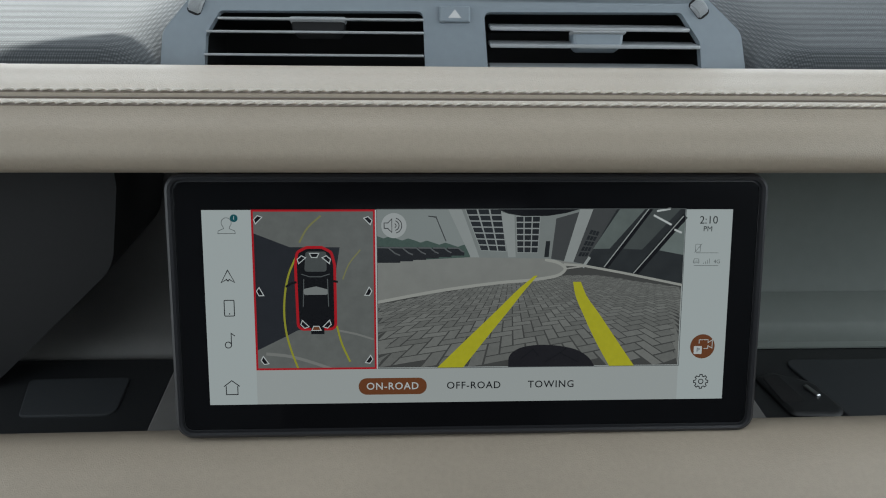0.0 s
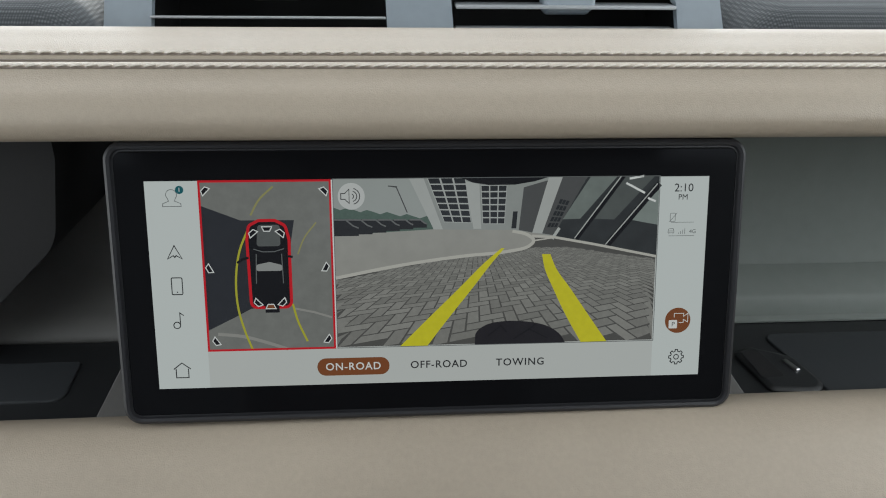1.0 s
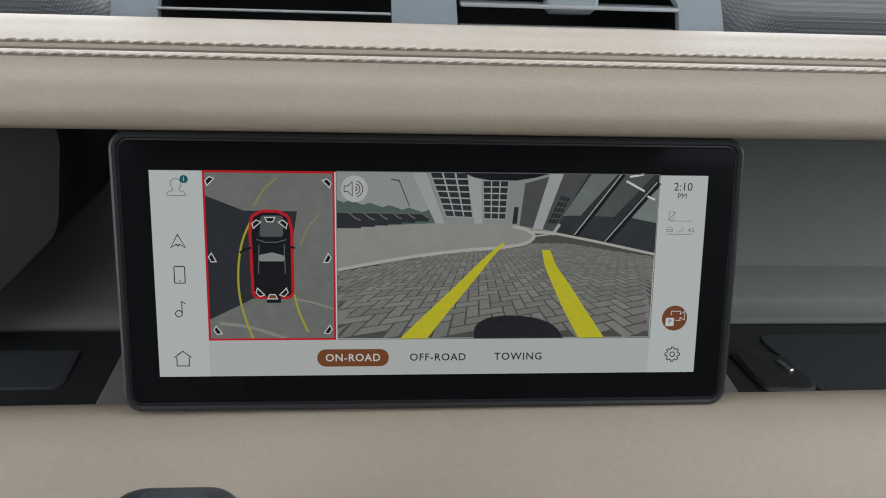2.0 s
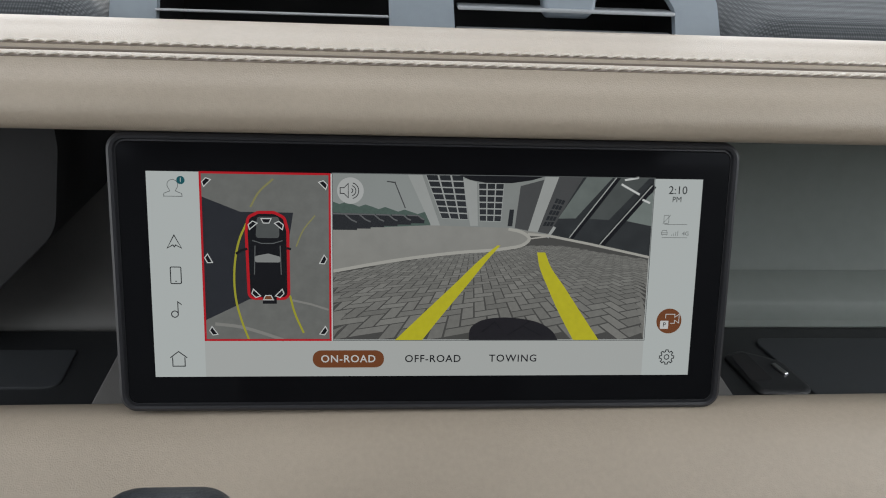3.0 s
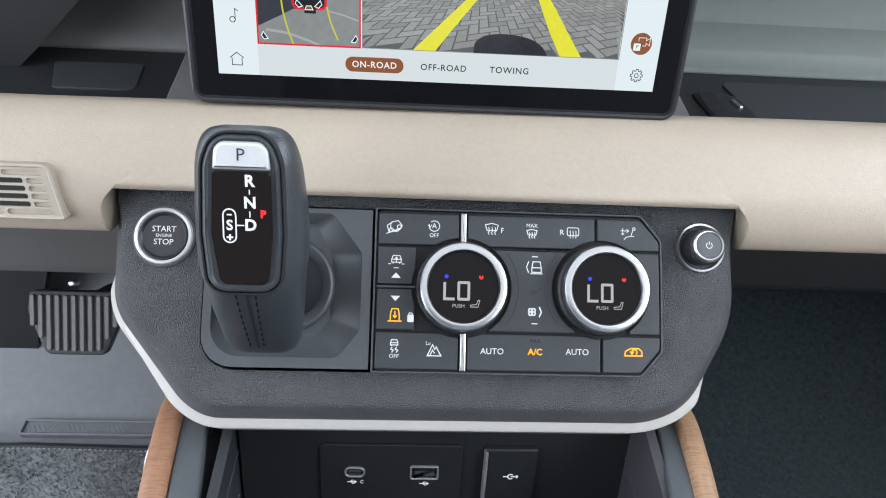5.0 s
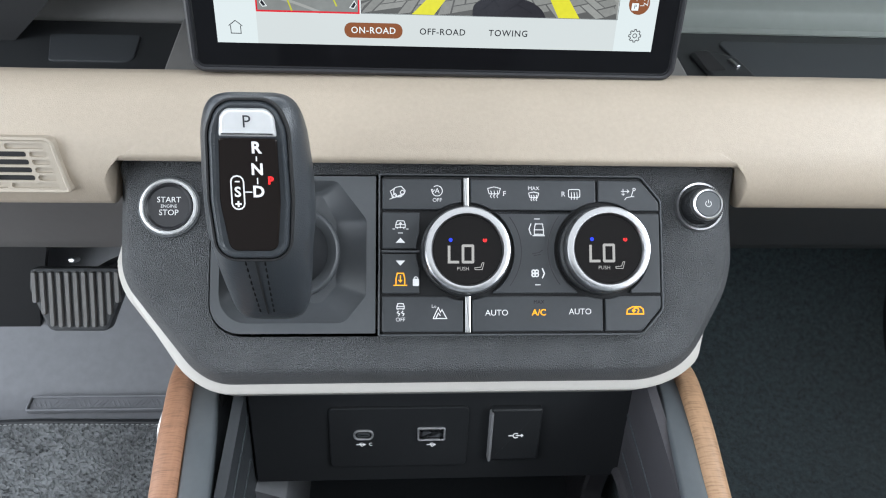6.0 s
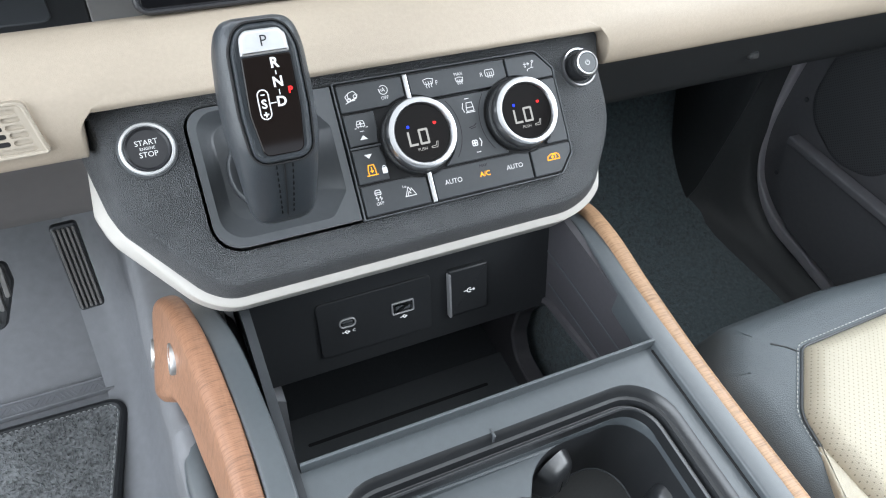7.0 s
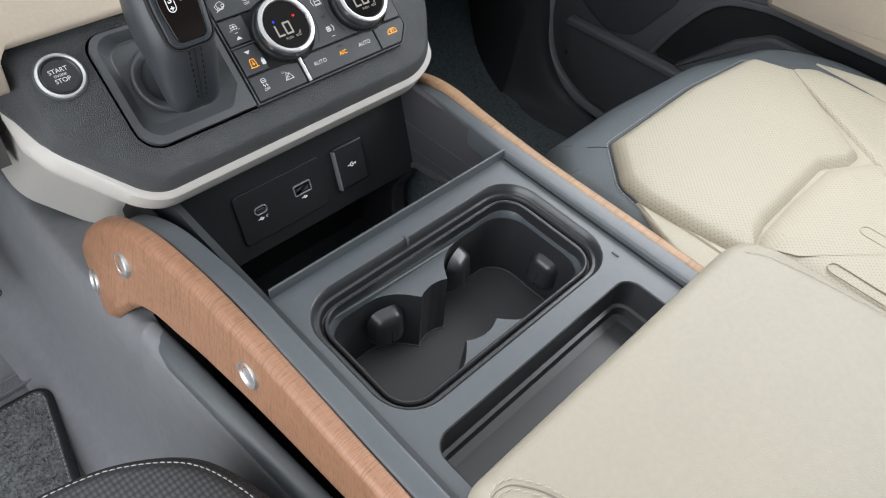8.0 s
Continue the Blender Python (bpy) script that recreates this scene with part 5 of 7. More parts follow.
icon(k_def, [box_line(0.0735, v - 0.0016, 0.0800, v + 0.0028, 0.0008)] + [[(0.0735 + k * 0.0016, v + 0.0012), (0.0737 + k * 0.0016, v - 0.0008), (0.0735 + k * 0.0016, v - 0.0030)] for k in (1, 2, 3)])
u = 0.1079
icon(k_man, [[(u + 0.003, v + 0.003), (u + 0.0016, v - 0.001), (u - 0.0012, v - 0.0016), (u - 0.0022, v - 0.0030)], arc(u + 0.0034, v + 0.0032, 0.0007, 0, 360), [(u + 0.0016, v - 0.001), (u + 0.0034, v - 0.001)], [(u - 0.0042, v + 0.0020), (u + 0.0004, v + 0.0020)], [(u - 0.0008, v + 0.0030), (u + 0.0004, v + 0.0020), (u - 0.0008, v + 0.0010)], [(u - 0.0030, v + 0.0034), (u - 0.0030, v - 0.0002), (u - 0.0038, v + 0.0006)], [(u - 0.0030, v - 0.0002), (u - 0.0022, v + 0.0006)]])
u = -0.0208
icon(k_up, car_front(u, 0.0568, 0.0026) + [[(u, 0.0550), (u, 0.0582)], [(u - 0.0008, 0.0574), (u, 0.0583), (u + 0.0008, 0.0574)], [(u - 0.0044, 0.0546), (u - 0.0030, 0.0546)], [(u + 0.0030, 0.0546), (u + 0.0044, 0.0546)], [(u - 0.0014, 0.0524), (u + 0.0014, 0.0524)]])
part("symbol", flat([(u - 0.0026, 0.0470), (u + 0.0026, 0.0470), (u, 0.0498)], 0.0006), WHITE_INK, k_up)
part("symbol", flat([(u - 0.0026, 0.0372), (u, 0.0344), (u + 0.0026, 0.0372)], 0.0006), WHITE_INK, k_dn)
icon(k_dn, [[(u - 0.0024, 0.0240), (u - 0.0024, 0.0272), (u - 0.0017, 0.0302), (u + 0.0017, 0.0302), (u + 0.0024, 0.0272), (u + 0.0024, 0.0240)], [(u, 0.0290), (u, 0.0256)], [(u - 0.0010, 0.0266), (u, 0.0255), (u + 0.0010, 0.0266)], [(u - 0.0038, 0.0236), (u + 0.0038, 0.0236)]], 0.0006, AMBER)
icon(k_dn, [arc(-0.0123, 0.0272, 0.0010, 0, 180)], 0.0005)
part("symbol", flat(rrect(-0.0140, 0.0232, -0.0106, 0.0272, 0.0006, 3), 0.0006), WHITE_INK, k_dn)
u, v = -0.0207, 0.0092
icon(k_tc, car_front(u, v + 0.0026, 0.0020) + [[(u - 0.0010, v + 0.0004), (u - 0.0018, v - 0.0006), (u - 0.0004, v - 0.0012), (u - 0.0012, v - 0.0024)], [(u + 0.0014, v + 0.0004), (u + 0.0006, v - 0.0006), (u + 0.0020, v - 0.0012), (u + 0.0012, v - 0.0024)]], 0.0005)
lettering("OFF", 0.0030, u, v - 0.0044, 0.0006, WHITE_INK, k_tc)
u = 0.0004
icon(k_tc, [[(u - 0.0032, v - 0.0038), (u - 0.0004, v + 0.0022), (u + 0.0008, v - 0.0004), (u + 0.0016, v + 0.0010), (u + 0.0042, v - 0.0038), (u - 0.0032, v - 0.0038)], [(u - 0.0018, v - 0.0038), (u - 0.0004, v - 0.0008), (u + 0.0008, v - 0.0024)]], 0.0005)
lettering("Lo", 0.0026, u - 0.0028, v + 0.0028, 0.0006, WHITE_INK, k_tc)
lettering("AUTO", 0.0046, 0.0323, 0.0083, 0.0006, WHITE_INK, k_auto)
lettering("A/C", 0.0048, 0.0559, 0.0084, 0.0006, AMBER, k_auto, bold=0.00008)
lettering("MAX", 0.0028, 0.0559, 0.0142, 0.0006, FAINT_INK, k_auto)
lettering("AUTO", 0.0046, 0.0791, 0.0088, 0.0006, WHITE_INK, k_auto)
u, v = 0.1103, 0.0093
icon(k_rec, [[(u - 0.0048, v - 0.0018), (u - 0.0044, v + 0.0006), (u - 0.0014, v + 0.0022), (u + 0.0030, v + 0.0022), (u + 0.0046, v + 0.0008), (u + 0.0048, v - 0.0018), (u - 0.0048, v - 0.0018)], arc(u + 0.0006, v + 0.0002, 0.0014, -60, 200), [(u - 0.0018, v + 0.0006), (u - 0.0008, v - 0.0008), (u + 0.0002, v + 0.0004)]], 0.0007, AMBER)
u = 0.0554
icon(k_mid, [[(u - 0.0016, 0.0520), (u - 0.0016, 0.0545), (u - 0.0010, 0.0578), (u + 0.0030, 0.0578), (u + 0.0036, 0.0545), (u + 0.0036, 0.0520), (u - 0.0016, 0.0520)], [(u - 0.0016, 0.0545), (u + 0.0036, 0.0545)], [(u - 0.0034, 0.0580), (u - 0.0046, 0.0548), (u - 0.0034, 0.0516)], [(u - 0.0026, 0.0512), (u + 0.0044, 0.0512)], [(u - 0.0016, 0.0606), (u + 0.0016, 0.0606)], [(u - 0.0016, 0.0238), (u + 0.0016, 0.0238)]], 0.0005)
icon(k_mid, [arc(u - 0.0014 + 0.0012 * math.cos(a), 0.0302 + 0.0012 * math.sin(a), 0.0010, 0, 360, 10) for a in (0.8, 2.37, 3.94, 5.5)] + [[(u + 0.0026, 0.0330), (u + 0.0038, 0.0302), (u + 0.0026, 0.0274)]], 0.0007)
icon(k_mid, [[(u - 0.003, 0.0410), (u + 0.001, 0.0418), (u + 0.003, 0.0432)], [(u - 0.002, 0.0400), (u + 0.002, 0.0408)]], 0.0005, FAINT_INK)
icon(k_mid, [arc(DL[0], DL[1], 0.0312, -38, 38, 18), arc(DR[0], DR[1], 0.0312, 142, 218, 18)], 0.0004, FAINT_INK)


def dial(cx, cy):
    """A climate dial: dark skirt, bright metal ring, black display in its middle."""
    d = part("dial", levels(circle(0, 0, 0.0262, 64), [(0, -0.004), (0, 0.0025), (0.0006, 0.0034), (0.0018, 0.0038), (0.0020, 0.0080)]), BLACK, panel, "black skirt of a climate dial")
    d.matrix_basis = Matrix.Translation((cx, cy, 0)) @ Matrix.Diagonal((0.96, 0.96, 1, 1))
    prof = [(0.0246, 0.0040), (0.0250, 0.0060), (0.0248, 0.0105), (0.0240, 0.0125), (0.0226, 0.0132), (0.0205, 0.0130), (0.0196, 0.0118), (0.0194, 0.0095)]
    part("metal_ring", loft([[(x, y, z) for x, y in circle(0, 0, r, 72)] for r, z in prof], caps=(False, False)), CHROME, d, "satin metal grip ring")
    part("dial_face", levels(circle(0, 0, 0.0195, 64), [(0, 0.008), (0, 0.0108), (0.0004, 0.0110)]), GLOSS, d, "glossy black display")
    z = 0.0112
    w, h, x0, y0 = 0.0056, 0.0092, -0.0104, -0.0070
    segs = [[(x0, y0 + h), (x0, y0), (x0 + w, y0)], box_line(x0 + w + 0.0022, y0, x0 + 2 * w + 0.0022, y0 + h, 0.0002)]
    part("digit_segment", strokes(segs, 0.0015, z), LCD, d, "grey segment letters")
    lettering("PUSH", 0.0029, -0.0026, -0.0108, z, LCD, d)
    part("symbol", strokes([[(0.0082, -0.0074), (0.0074, -0.0098), (0.0040, -0.0102), (0.0042, -0.0112), (0.0082, -0.0112), (0.0092, -0.0074), (0.0082, -0.0074)]], 0.0004, z), LCD, d)
    part("symbol", flat(circle(-0.0095, 0.0054, 0.0011, 10), z), BLUE_LED, d, "small blue light")
    part("symbol", strokes([arc(0.0098, 0.0054, 0.0008, 120, 420, 8)], 0.0008, z), RED_LED, d, "small red light")
    return d


dial(*DL)
dial(*DR)

start = part("start_button", levels(circle(0, 0, 0.0140, 56), [(0, -0.010), (0, -0.0044), (0.0003, -0.0038), (0.0009, -0.0036), (0.0022, -0.0048), (0.0120, -0.0050)]), BEZEL, panel, "dark engine start button")
start.matrix_basis = Matrix.Translation((-0.1475, 0.0668, 0)) @ Matrix.Diagonal((0.94, 0.94, 1, 1))
part("metal_ring", loft([[(x, y, z) for x, y in circle(0, 0, r, 64)] for r, z in ((0.0167, -0.007), (0.0166, -0.0042), (0.0160, -0.0032), (0.0150, -0.0029), (0.0144, -0.0034), (0.0141, -0.0046))], caps=(False, False)), SILVER, start, "satin metal ring")
part("collar", loft([[(x, y, z) for x, y in circle(0, 0, r, 64)] for r, z in ((0.0182, -0.0066), (0.0178, -0.0052), (0.0166, -0.0050), (0.0160, -0.0070))], caps=(False, False)), SATIN, start)
lettering("START", 0.0047, 0, 0.0040, -0.0046, WHITE_INK, start)
lettering("ENGINE", 0.0026, 0, 0.0003, -0.0046, WHITE_INK, start)
lettering("STOP", 0.0047, 0, -0.0035, -0.0046, WHITE_INK, start)

vol = part("volume_knob", levels(circle(0, 0, 0.0118, 56), [(0, -0.008), (0, 0.002), (0.0004, 0.0082), (0.0010, 0.0090), (0.0022, 0.0092)]), BLACK, panel, "black knurled volume knob")
vol.matrix_basis = Matrix.Translation((0.1515, 0.0690, -0.0020)) @ Matrix.Diagonal((0.87, 0.87, 0.80, 1))
part("base_ring", loft([[(x, y, z) for x, y in circle(0, 0, r, 64)] for r, z in ((0.0166, -0.007), (0.0165, -0.0032), (0.0158, -0.0018), (0.0146, -0.0020), (0.0140, -0.006))], caps=(False, False)), CHROME, vol, "thin chrome ring")
part("cap_ring", loft([[(x, y, z) for x, y in circle(0, 0, r, 64)] for r, z in ((0.0102, 0.0085), (0.0100, 0.0108), (0.0093, 0.0115), (0.0086, 0.0113), (0.0082, 0.0100))], caps=(False, False)), CHROME, vol, "satin metal cap ring")
part("cap", levels(circle(0, 0, 0.0083, 48), [(0, 0.008), (0, 0.0106), (0.0005, 0.0110)]), SATIN, vol)
part("power_symbol", strokes([arc(0, 0, 0.0019, 125, 415, 14), [(0, 0.0004), (0, 0.0026)]], 0.0005, 0.0112), WHITE_INK, vol)
ridge = [placed(block(-0.0003, -0.0002, 0.000, 0.0003, 0.0005, 0.0080, 0.0001), Matrix.Rotation(2 * math.pi * k / 48, 4, "Z") @ Matrix.Translation((0, 0.0116, 0))) for k in range(48)]
part("knurl", joined(*ridge), BLACK, vol, "", kind="stuff")

# ---- gear lever ----
GRIP = Matrix(((1, 0, 0, -0.0845), (0, 0.484, -0.875, 0.154), (0, 0.875, 0.484, 0.578), (0, 0, 0, 1)))
lever = thing("gear_lever", "black leather-wrapped gear lever with a glossy selector face", "gear lever", GRIP)
secs = [(0.0380, 0.010, -0.0090, -0.014), (0.0368, 0.0150, -0.0045, -0.018), (0.0335, 0.0186, -0.0012, -0.023), (0.026, 0.0215, 0.0010, -0.029), (0.012, 0.0232, 0.0020, -0.037), (-0.005, 0.0236, 0.0020, -0.045), (-0.022, 0.0232, 0.0010, -0.047),
        (-0.034, 0.0215, -0.0025, -0.048), (-0.046, 0.0206, -0.0095, -0.049), (-0.058, 0.0194, -0.0175, -0.050), (-0.067, 0.0178, -0.0240, -0.050), (-0.0715, 0.0152, -0.0290, -0.048), (-0.0735, 0.0110, -0.0330, -0.044)]
rows = []
for s, hw, f, b in smooth_path(secs, 3):
    o = rpoly([(-hw, f), (-hw, b), (hw, b), (hw, f)], [min(hw * 0.75, (f - b) * 0.45)] * 4, 6)
    rows.append([(x, s, z) for x, z in o])
part("grip", loft(rows), LEVER, lever, "black leather grip")
face_o = rpoly([(-0.0142, -0.0310), (0.0148, -0.0310), (0.0166, -0.006), (0.0158, 0.024), (0.0112, 0.0352), (-0.0104, 0.0352), (-0.0152, 0.024), (-0.0162, -0.006)], [0.008, 0.008, 0.03, 0.02, 0.010, 0.010, 0.02, 0.03], 6)
part("face_surround", levels(face_o, [(-0.0008, -0.0020), (-0.0002, 0.0020), (0.0006, 0.0032), (0.0013, 0.0034), (0.0018, 0.0026), (0.0024, 0.0022)]), LEVER, lever, "charcoal rim round the selector face")
part("groove", ring(inset(face_o, -0.0016), inset(face_o, -0.0006), -0.0020, 0.0024, 0.0002), DEEP, lever, "dark groove round the face")
black_o = rpoly([(-0.0092, -0.0276), (0.0108, -0.0276), (0.0128, -0.006), (0.0124, 0.0205), (-0.0112, 0.0205), (-0.0124, -0.006)], [0.004, 0.004, 0.03, 0.001, 0.001, 0.03], 6)
gface = part("selector_face", levels(black_o, [(0, 0.0012), (0, 0.0030), (0.0006, 0.0035)]), LEVER_GLOSS, lever, "glossy black selector face")
pbtn = rpoly([(-0.0111, 0.0212), (0.0123, 0.0212), (0.0116, 0.0295), (0.0088, 0.0326), (-0.0076, 0.0326), (-0.0104, 0.0295)], [0.0008, 0.0008, 0.004, 0.004, 0.004, 0.004], 5)
pb = part("park_button", levels(pbtn, [(0, 0.0010), (0, 0.0030), (0.0007, 0.0040), (0.0015, 0.0042)]), SILVER, lever, "satin metal park button")
lettering("P", 0.0072, 0.0006, 0.0272, 0.0044, DARK_INK, pb)
zf = 0.0037
for ch, u, s in (("R", 0.0024, 0.0166), ("N", 0.0025, 0.0076), ("D", 0.0026, -0.0018)):
    lettering(ch, 0.0066, u + 0.0014, s, zf, WHITE_INK, gface, bold=0.00022)
part("guide_line", strokes([[(0.0038, 0.0132), (0.0038, 0.0112)], [(0.0038, 0.0042), (0.0038, 0.0016)], [(-0.0016, -0.0018), (0.0014, -0.0018)]], 0.0005, zf), WHITE_INK, gface)
lettering("S", 0.0060, -0.0046, -0.0020, zf, WHITE_INK, gface, bold=0.00015)
lettering("+", 0.0048, -0.0046, -0.0072, zf, WHITE_INK, gface, bold=0.0002)
part("guide_line", strokes([[(-0.0056, 0.0026), (-0.0036, 0.0026)], box_line(-0.0072, -0.0092, -0.0020, 0.0050, 0.0025)], 0.0006, zf), WHITE_INK, gface)
lettering("P", 0.0044, 0.0092, 0.0030, zf, RED_LED, gface, bold=0.0002)
for u in (-0.0042, 0.0042):
    pth = [(u * (1 - 0.25 * max(0, -(s + 0.036)) / 0.03), s, z + 0.0003) for s, z in ((-0.0335, -0.0012), (-0.046, -0.0088), (-0.058, -0.0168), (-0.0668, -0.0232))]
    part("stitching", stitch_row(pth, (0, -0.55, 0.83), 0.0030, 0.0014, 0.0009), BLACK_THREAD, lever, "black stitching")
part("seam", placed(sweep([(-0.0003, -0.0002), (0.0003, -0.0002), (0.0003, 0.0003), (-0.0003, 0.0003)], [(0, -0.0335, -0.0013), (0, -0.046, -0.0090), (0, -0.058, -0.0170), (0, -0.067, -0.0236)]), ID), DEEP, lever)
# the stem runs back into the round boot
foot = GRIP.inverted() @ (PANEL @ Vector((*BOOT, -0.017)))
st = [Vector((0, -0.030, -0.034)), Vector((0, -0.044, -0.058)), Vector((foot.x, foot.y, foot.z))]
axis = (st[2] - st[0]).normalized()
rows = []
for p, r in ((st[0], 0.016), (st[1], 0.016), (st[2] - axis * 0.012, 0.018), (st[2] + axis * 0.004, 0.021)):
    up = Vector((1, 0, 0)).cross(axis)
    rows.append([p + Vector((1, 0, 0)) * r * math.cos(a) + up * r * math.sin(a) for a in [2 * math.pi * k / 28 for k in range(28)]])
part("stem", loft(rows), BLACK, lever, "black rubber stem")

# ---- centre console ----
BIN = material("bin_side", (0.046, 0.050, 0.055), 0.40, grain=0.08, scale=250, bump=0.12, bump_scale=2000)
# Right bin side: the same plastic, made lighter for the light it catches.
BIN_SIDE_LIT = material("bin_side_lit", (0.075, 0.072, 0.079), 0.40, grain=0.08, scale=250, bump=0.12, bump_scale=2000)
console = thing("centre_console", "dark grey plastic centre console with an open bin and cup holders", "console")
FR = rrect(CX - 0.130, -0.62, CX + 0.130, 0.038, 0.002, 3)
cup_o = rrect(-0.1075, -0.0985, 0.1190, 0.0215, 0.032, 8)
slot_o = rrect(-0.103, -0.215, 0.106, -0.1155, 0.014, 6)
bm = holed(FR, [cup_o, slot_o], 0.410, 0.006)
part("top_frame", bm, CONSOLE, console, "satin dark grey frame round the cup holders")
part("front_lip", sweep(rrect(-0.0015, -0.010, 0.0006, 0.0004, 0.0004, 3), [(CX - 0.1215, 0.0395, 0.4092), (CX + 0.1215, 0.0395, 0.4092)], side=(0, 1, 0)), CONSOLE, console, "")
part("frame_wall", levels(cup_o, [(0, 0.410), (0.0014, 0.4090), (0.0032, 0.4040), (0.0040, 0.4022), (0.0062, 0.4020), (0.0068, 0.4004), (0.0078, 0.3968), (0.0094, 0.3962), (0.0110, 0.3900)], caps=(False, False)), CUP, console, "dark rubber edge of the cup recess")
part("slot_wall", levels(slot_o, [(0, 0.410), (0.0010, 0.4092), (0.0018, 0.395), (0.0022, 0.384), (0.0050, 0.383), (0.0060, 0.375), (0.0120, 0.374)], caps=(False, True)), CUP, console, "shallow dark slot with a stepped floor")
part("frame_front", block(CX - 0.128, 0.0240, 0.17, CX + 0.128, 0.0375, 0.404, 0.002), CONSOLE, console, "")
for x, y in ((0.0, 0.0195), (0.116, -0.098)):
    part("notch", block(x - 0.0007, y - 0.002, 0.404, x + 0.0007, y + 0.0045, 0.4112, 0.0003), SATIN, console, "tiny moulded tick")
WALL = Matrix(((1, 0, 0, 0), (0, 0.316, -0.949, 0.163), (0, 0.949, 0.316, 0.358), (0, 0, 0, 1)))
part("bin_wall", placed(levels(rrect(-0.118, -0.0435, 0.136, 0.055, 0.002, 3), [(0, -0.012), (0, -0.002), (0.001, -0.001)]), WALL), BLACK, console, "matt black wall of the bin")
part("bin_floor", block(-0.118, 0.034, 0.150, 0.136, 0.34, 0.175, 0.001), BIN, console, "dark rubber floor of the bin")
part("bin_back", block(-0.118, 0.235, 0.17, 0.136, 0.25, 0.36, 0.002), BLACK, console, "")
part("floor_groove", plate(rrect(-0.084, 0.1585, 0.104, 0.1622, 0.0018, 4), 0.1790, 0.18165, 0.0004), DEEP, console, "dark moulded groove across the floor")
part("floor_pad", plate(rrect(-0.117, 0.04, 0.1355, 0.191, 0.003), 0.1748, 0.1815, 0.0015), SATIN, console, "raised grey rubber pad of the bin floor")


def side_wall(x, sgn):
    """A bin side with a window low down, and a raised lip along its top."""
    out_ = [(-0.62, 0.14), (0.30, 0.14), (0.30, 0.33), (0.20, 0.395), (0.165, 0.412), (-0.62, 0.412)]
    win = rpoly([(0.050, 0.215), (0.160, 0.215), (0.177, 0.236), (0.178, 0.270), (0.150, 0.322), (0.050, 0.338)], [0.012, 0.02, 0.02, 0.03, 0.02, 0.012], 6)
    bm = holed(out_, [win] if sgn > 0 else [], 0, 0.006)
    m = Matrix(((0, 0, -1.0, x), (1, 0, 0, 0), (0, 1, 0, 0), (0, 0, 0, 1)))
    bm.transform(m)
    w = part("side_wall", bm, BIN if sgn < 0 else BIN_SIDE_LIT, console, "dark plastic bin side with a pass-through window")
    if sgn > 0:
        rim = loft([[(x - sgn * d, y, z) for y, z in inset(win, k)] for d, k in ((0.0, -0.006), (0.003, -0.005), (0.004, -0.001), (0.002, 0.001), (-0.012, 0.002))], caps=(False, False))
        part("window_rim", rim, BIN_SIDE_LIT, w, "smooth rim of the window")
    # Ridges take the lighter console colour for their lit upper edges.
    for y, z in ((0.1545, 0.3415), (0.1710, 0.3690)):
        part("moulded_line", sweep([(-0.0006, -0.0006), (0.0006, -0.0006), (0.0006, 0.0006), (-0.0006, 0.0006)], smooth_path([(x, 0.038, z + 0.004), (x, 0.09, z + 0.003), (x, y, z)], 6), side=(0, 0, 1)), CONSOLE, w)
    wide = 0.0082 if sgn < 0 else 0.0085
    x_ = x
    x += sgn * (wide - 0.0085)
    if sgn < 0:
        x -= 0.0010
    lip = smooth_path([(x + sgn * 0.006, -0.62, 0.4125), (x + sgn * 0.006, -0.20, 0.4125), (x + sgn * 0.006, -0.04, 0.4125), (x + sgn * 0.006, 0.0, 0.4125), (x + sgn * 0.006, 0.04, 0.4125), (x + sgn * 0.009, 0.09, 0.4120), (x + sgn * 0.0145, 0.14, 0.4085), (x + sgn * 0.0210, 0.174, 0.396), (x + sgn * 0.0245, 0.20, 0.374), (x + sgn * 0.0265, 0.222, 0.345)], 6)
    part("side_lip", sweep(rpoly([(-wide, -0.02), (wide, -0.02), (wide, 0.004), (-wide, 0.004)], 0.0022, 4), lip), CONSOLE, console, "satin grey raised lip beside the rail")
    web = []
    for px, py, pz in lip:
        if py > 0.036:
            top_x = px - sgn * (wide - 0.0012)
            web.append([(top_x, py, pz + 0.0020), (x_ + (top_x - x_) * 0.55, py, pz - 0.010), (x_ + (top_x - x_) * 0.18, py, pz - 0.024), (x_ - sgn * 0.0004, py, pz - 0.045), (x_ + sgn * 0.003, py, pz - 0.045), (px, py, pz - 0.006)])
    part("lip_web", loft(web), BIN if sgn < 0 else BIN_SIDE_LIT, console, "smooth turn from the lip to the bin side")
    gx = x + sgn * 0.006 - sgn * wide
    part("lip_groove", block(min(gx, gx - sgn * 0.0016), -0.62, 0.4080, max(gx, gx - sgn * 0.0016), 0.036, 0.4106, 0.0002), DEEP, console, "dark joint beside the lip")
    x = x_
    part("outer_skin", block(x + sgn * 0.012 - 0.003, -0.62, 0.05 if sgn < 0 else 0.346, x + sgn * 0.012 + 0.003, 0.24, 0.40, 0.001), DEEP, console, "")
    return w


side_wall(CX - 0.1285, -1)
side_wall(CX + 0.124, 1)

usb = thing("usb_panel", "matt black panel with two outlined charging sockets", "socket panel", WALL)
part("plate", plate(rrect(-0.067, -0.0285, 0.025, 0.022, 0.004), -0.001, 0.0012, 0.0008), BLACK, usb)


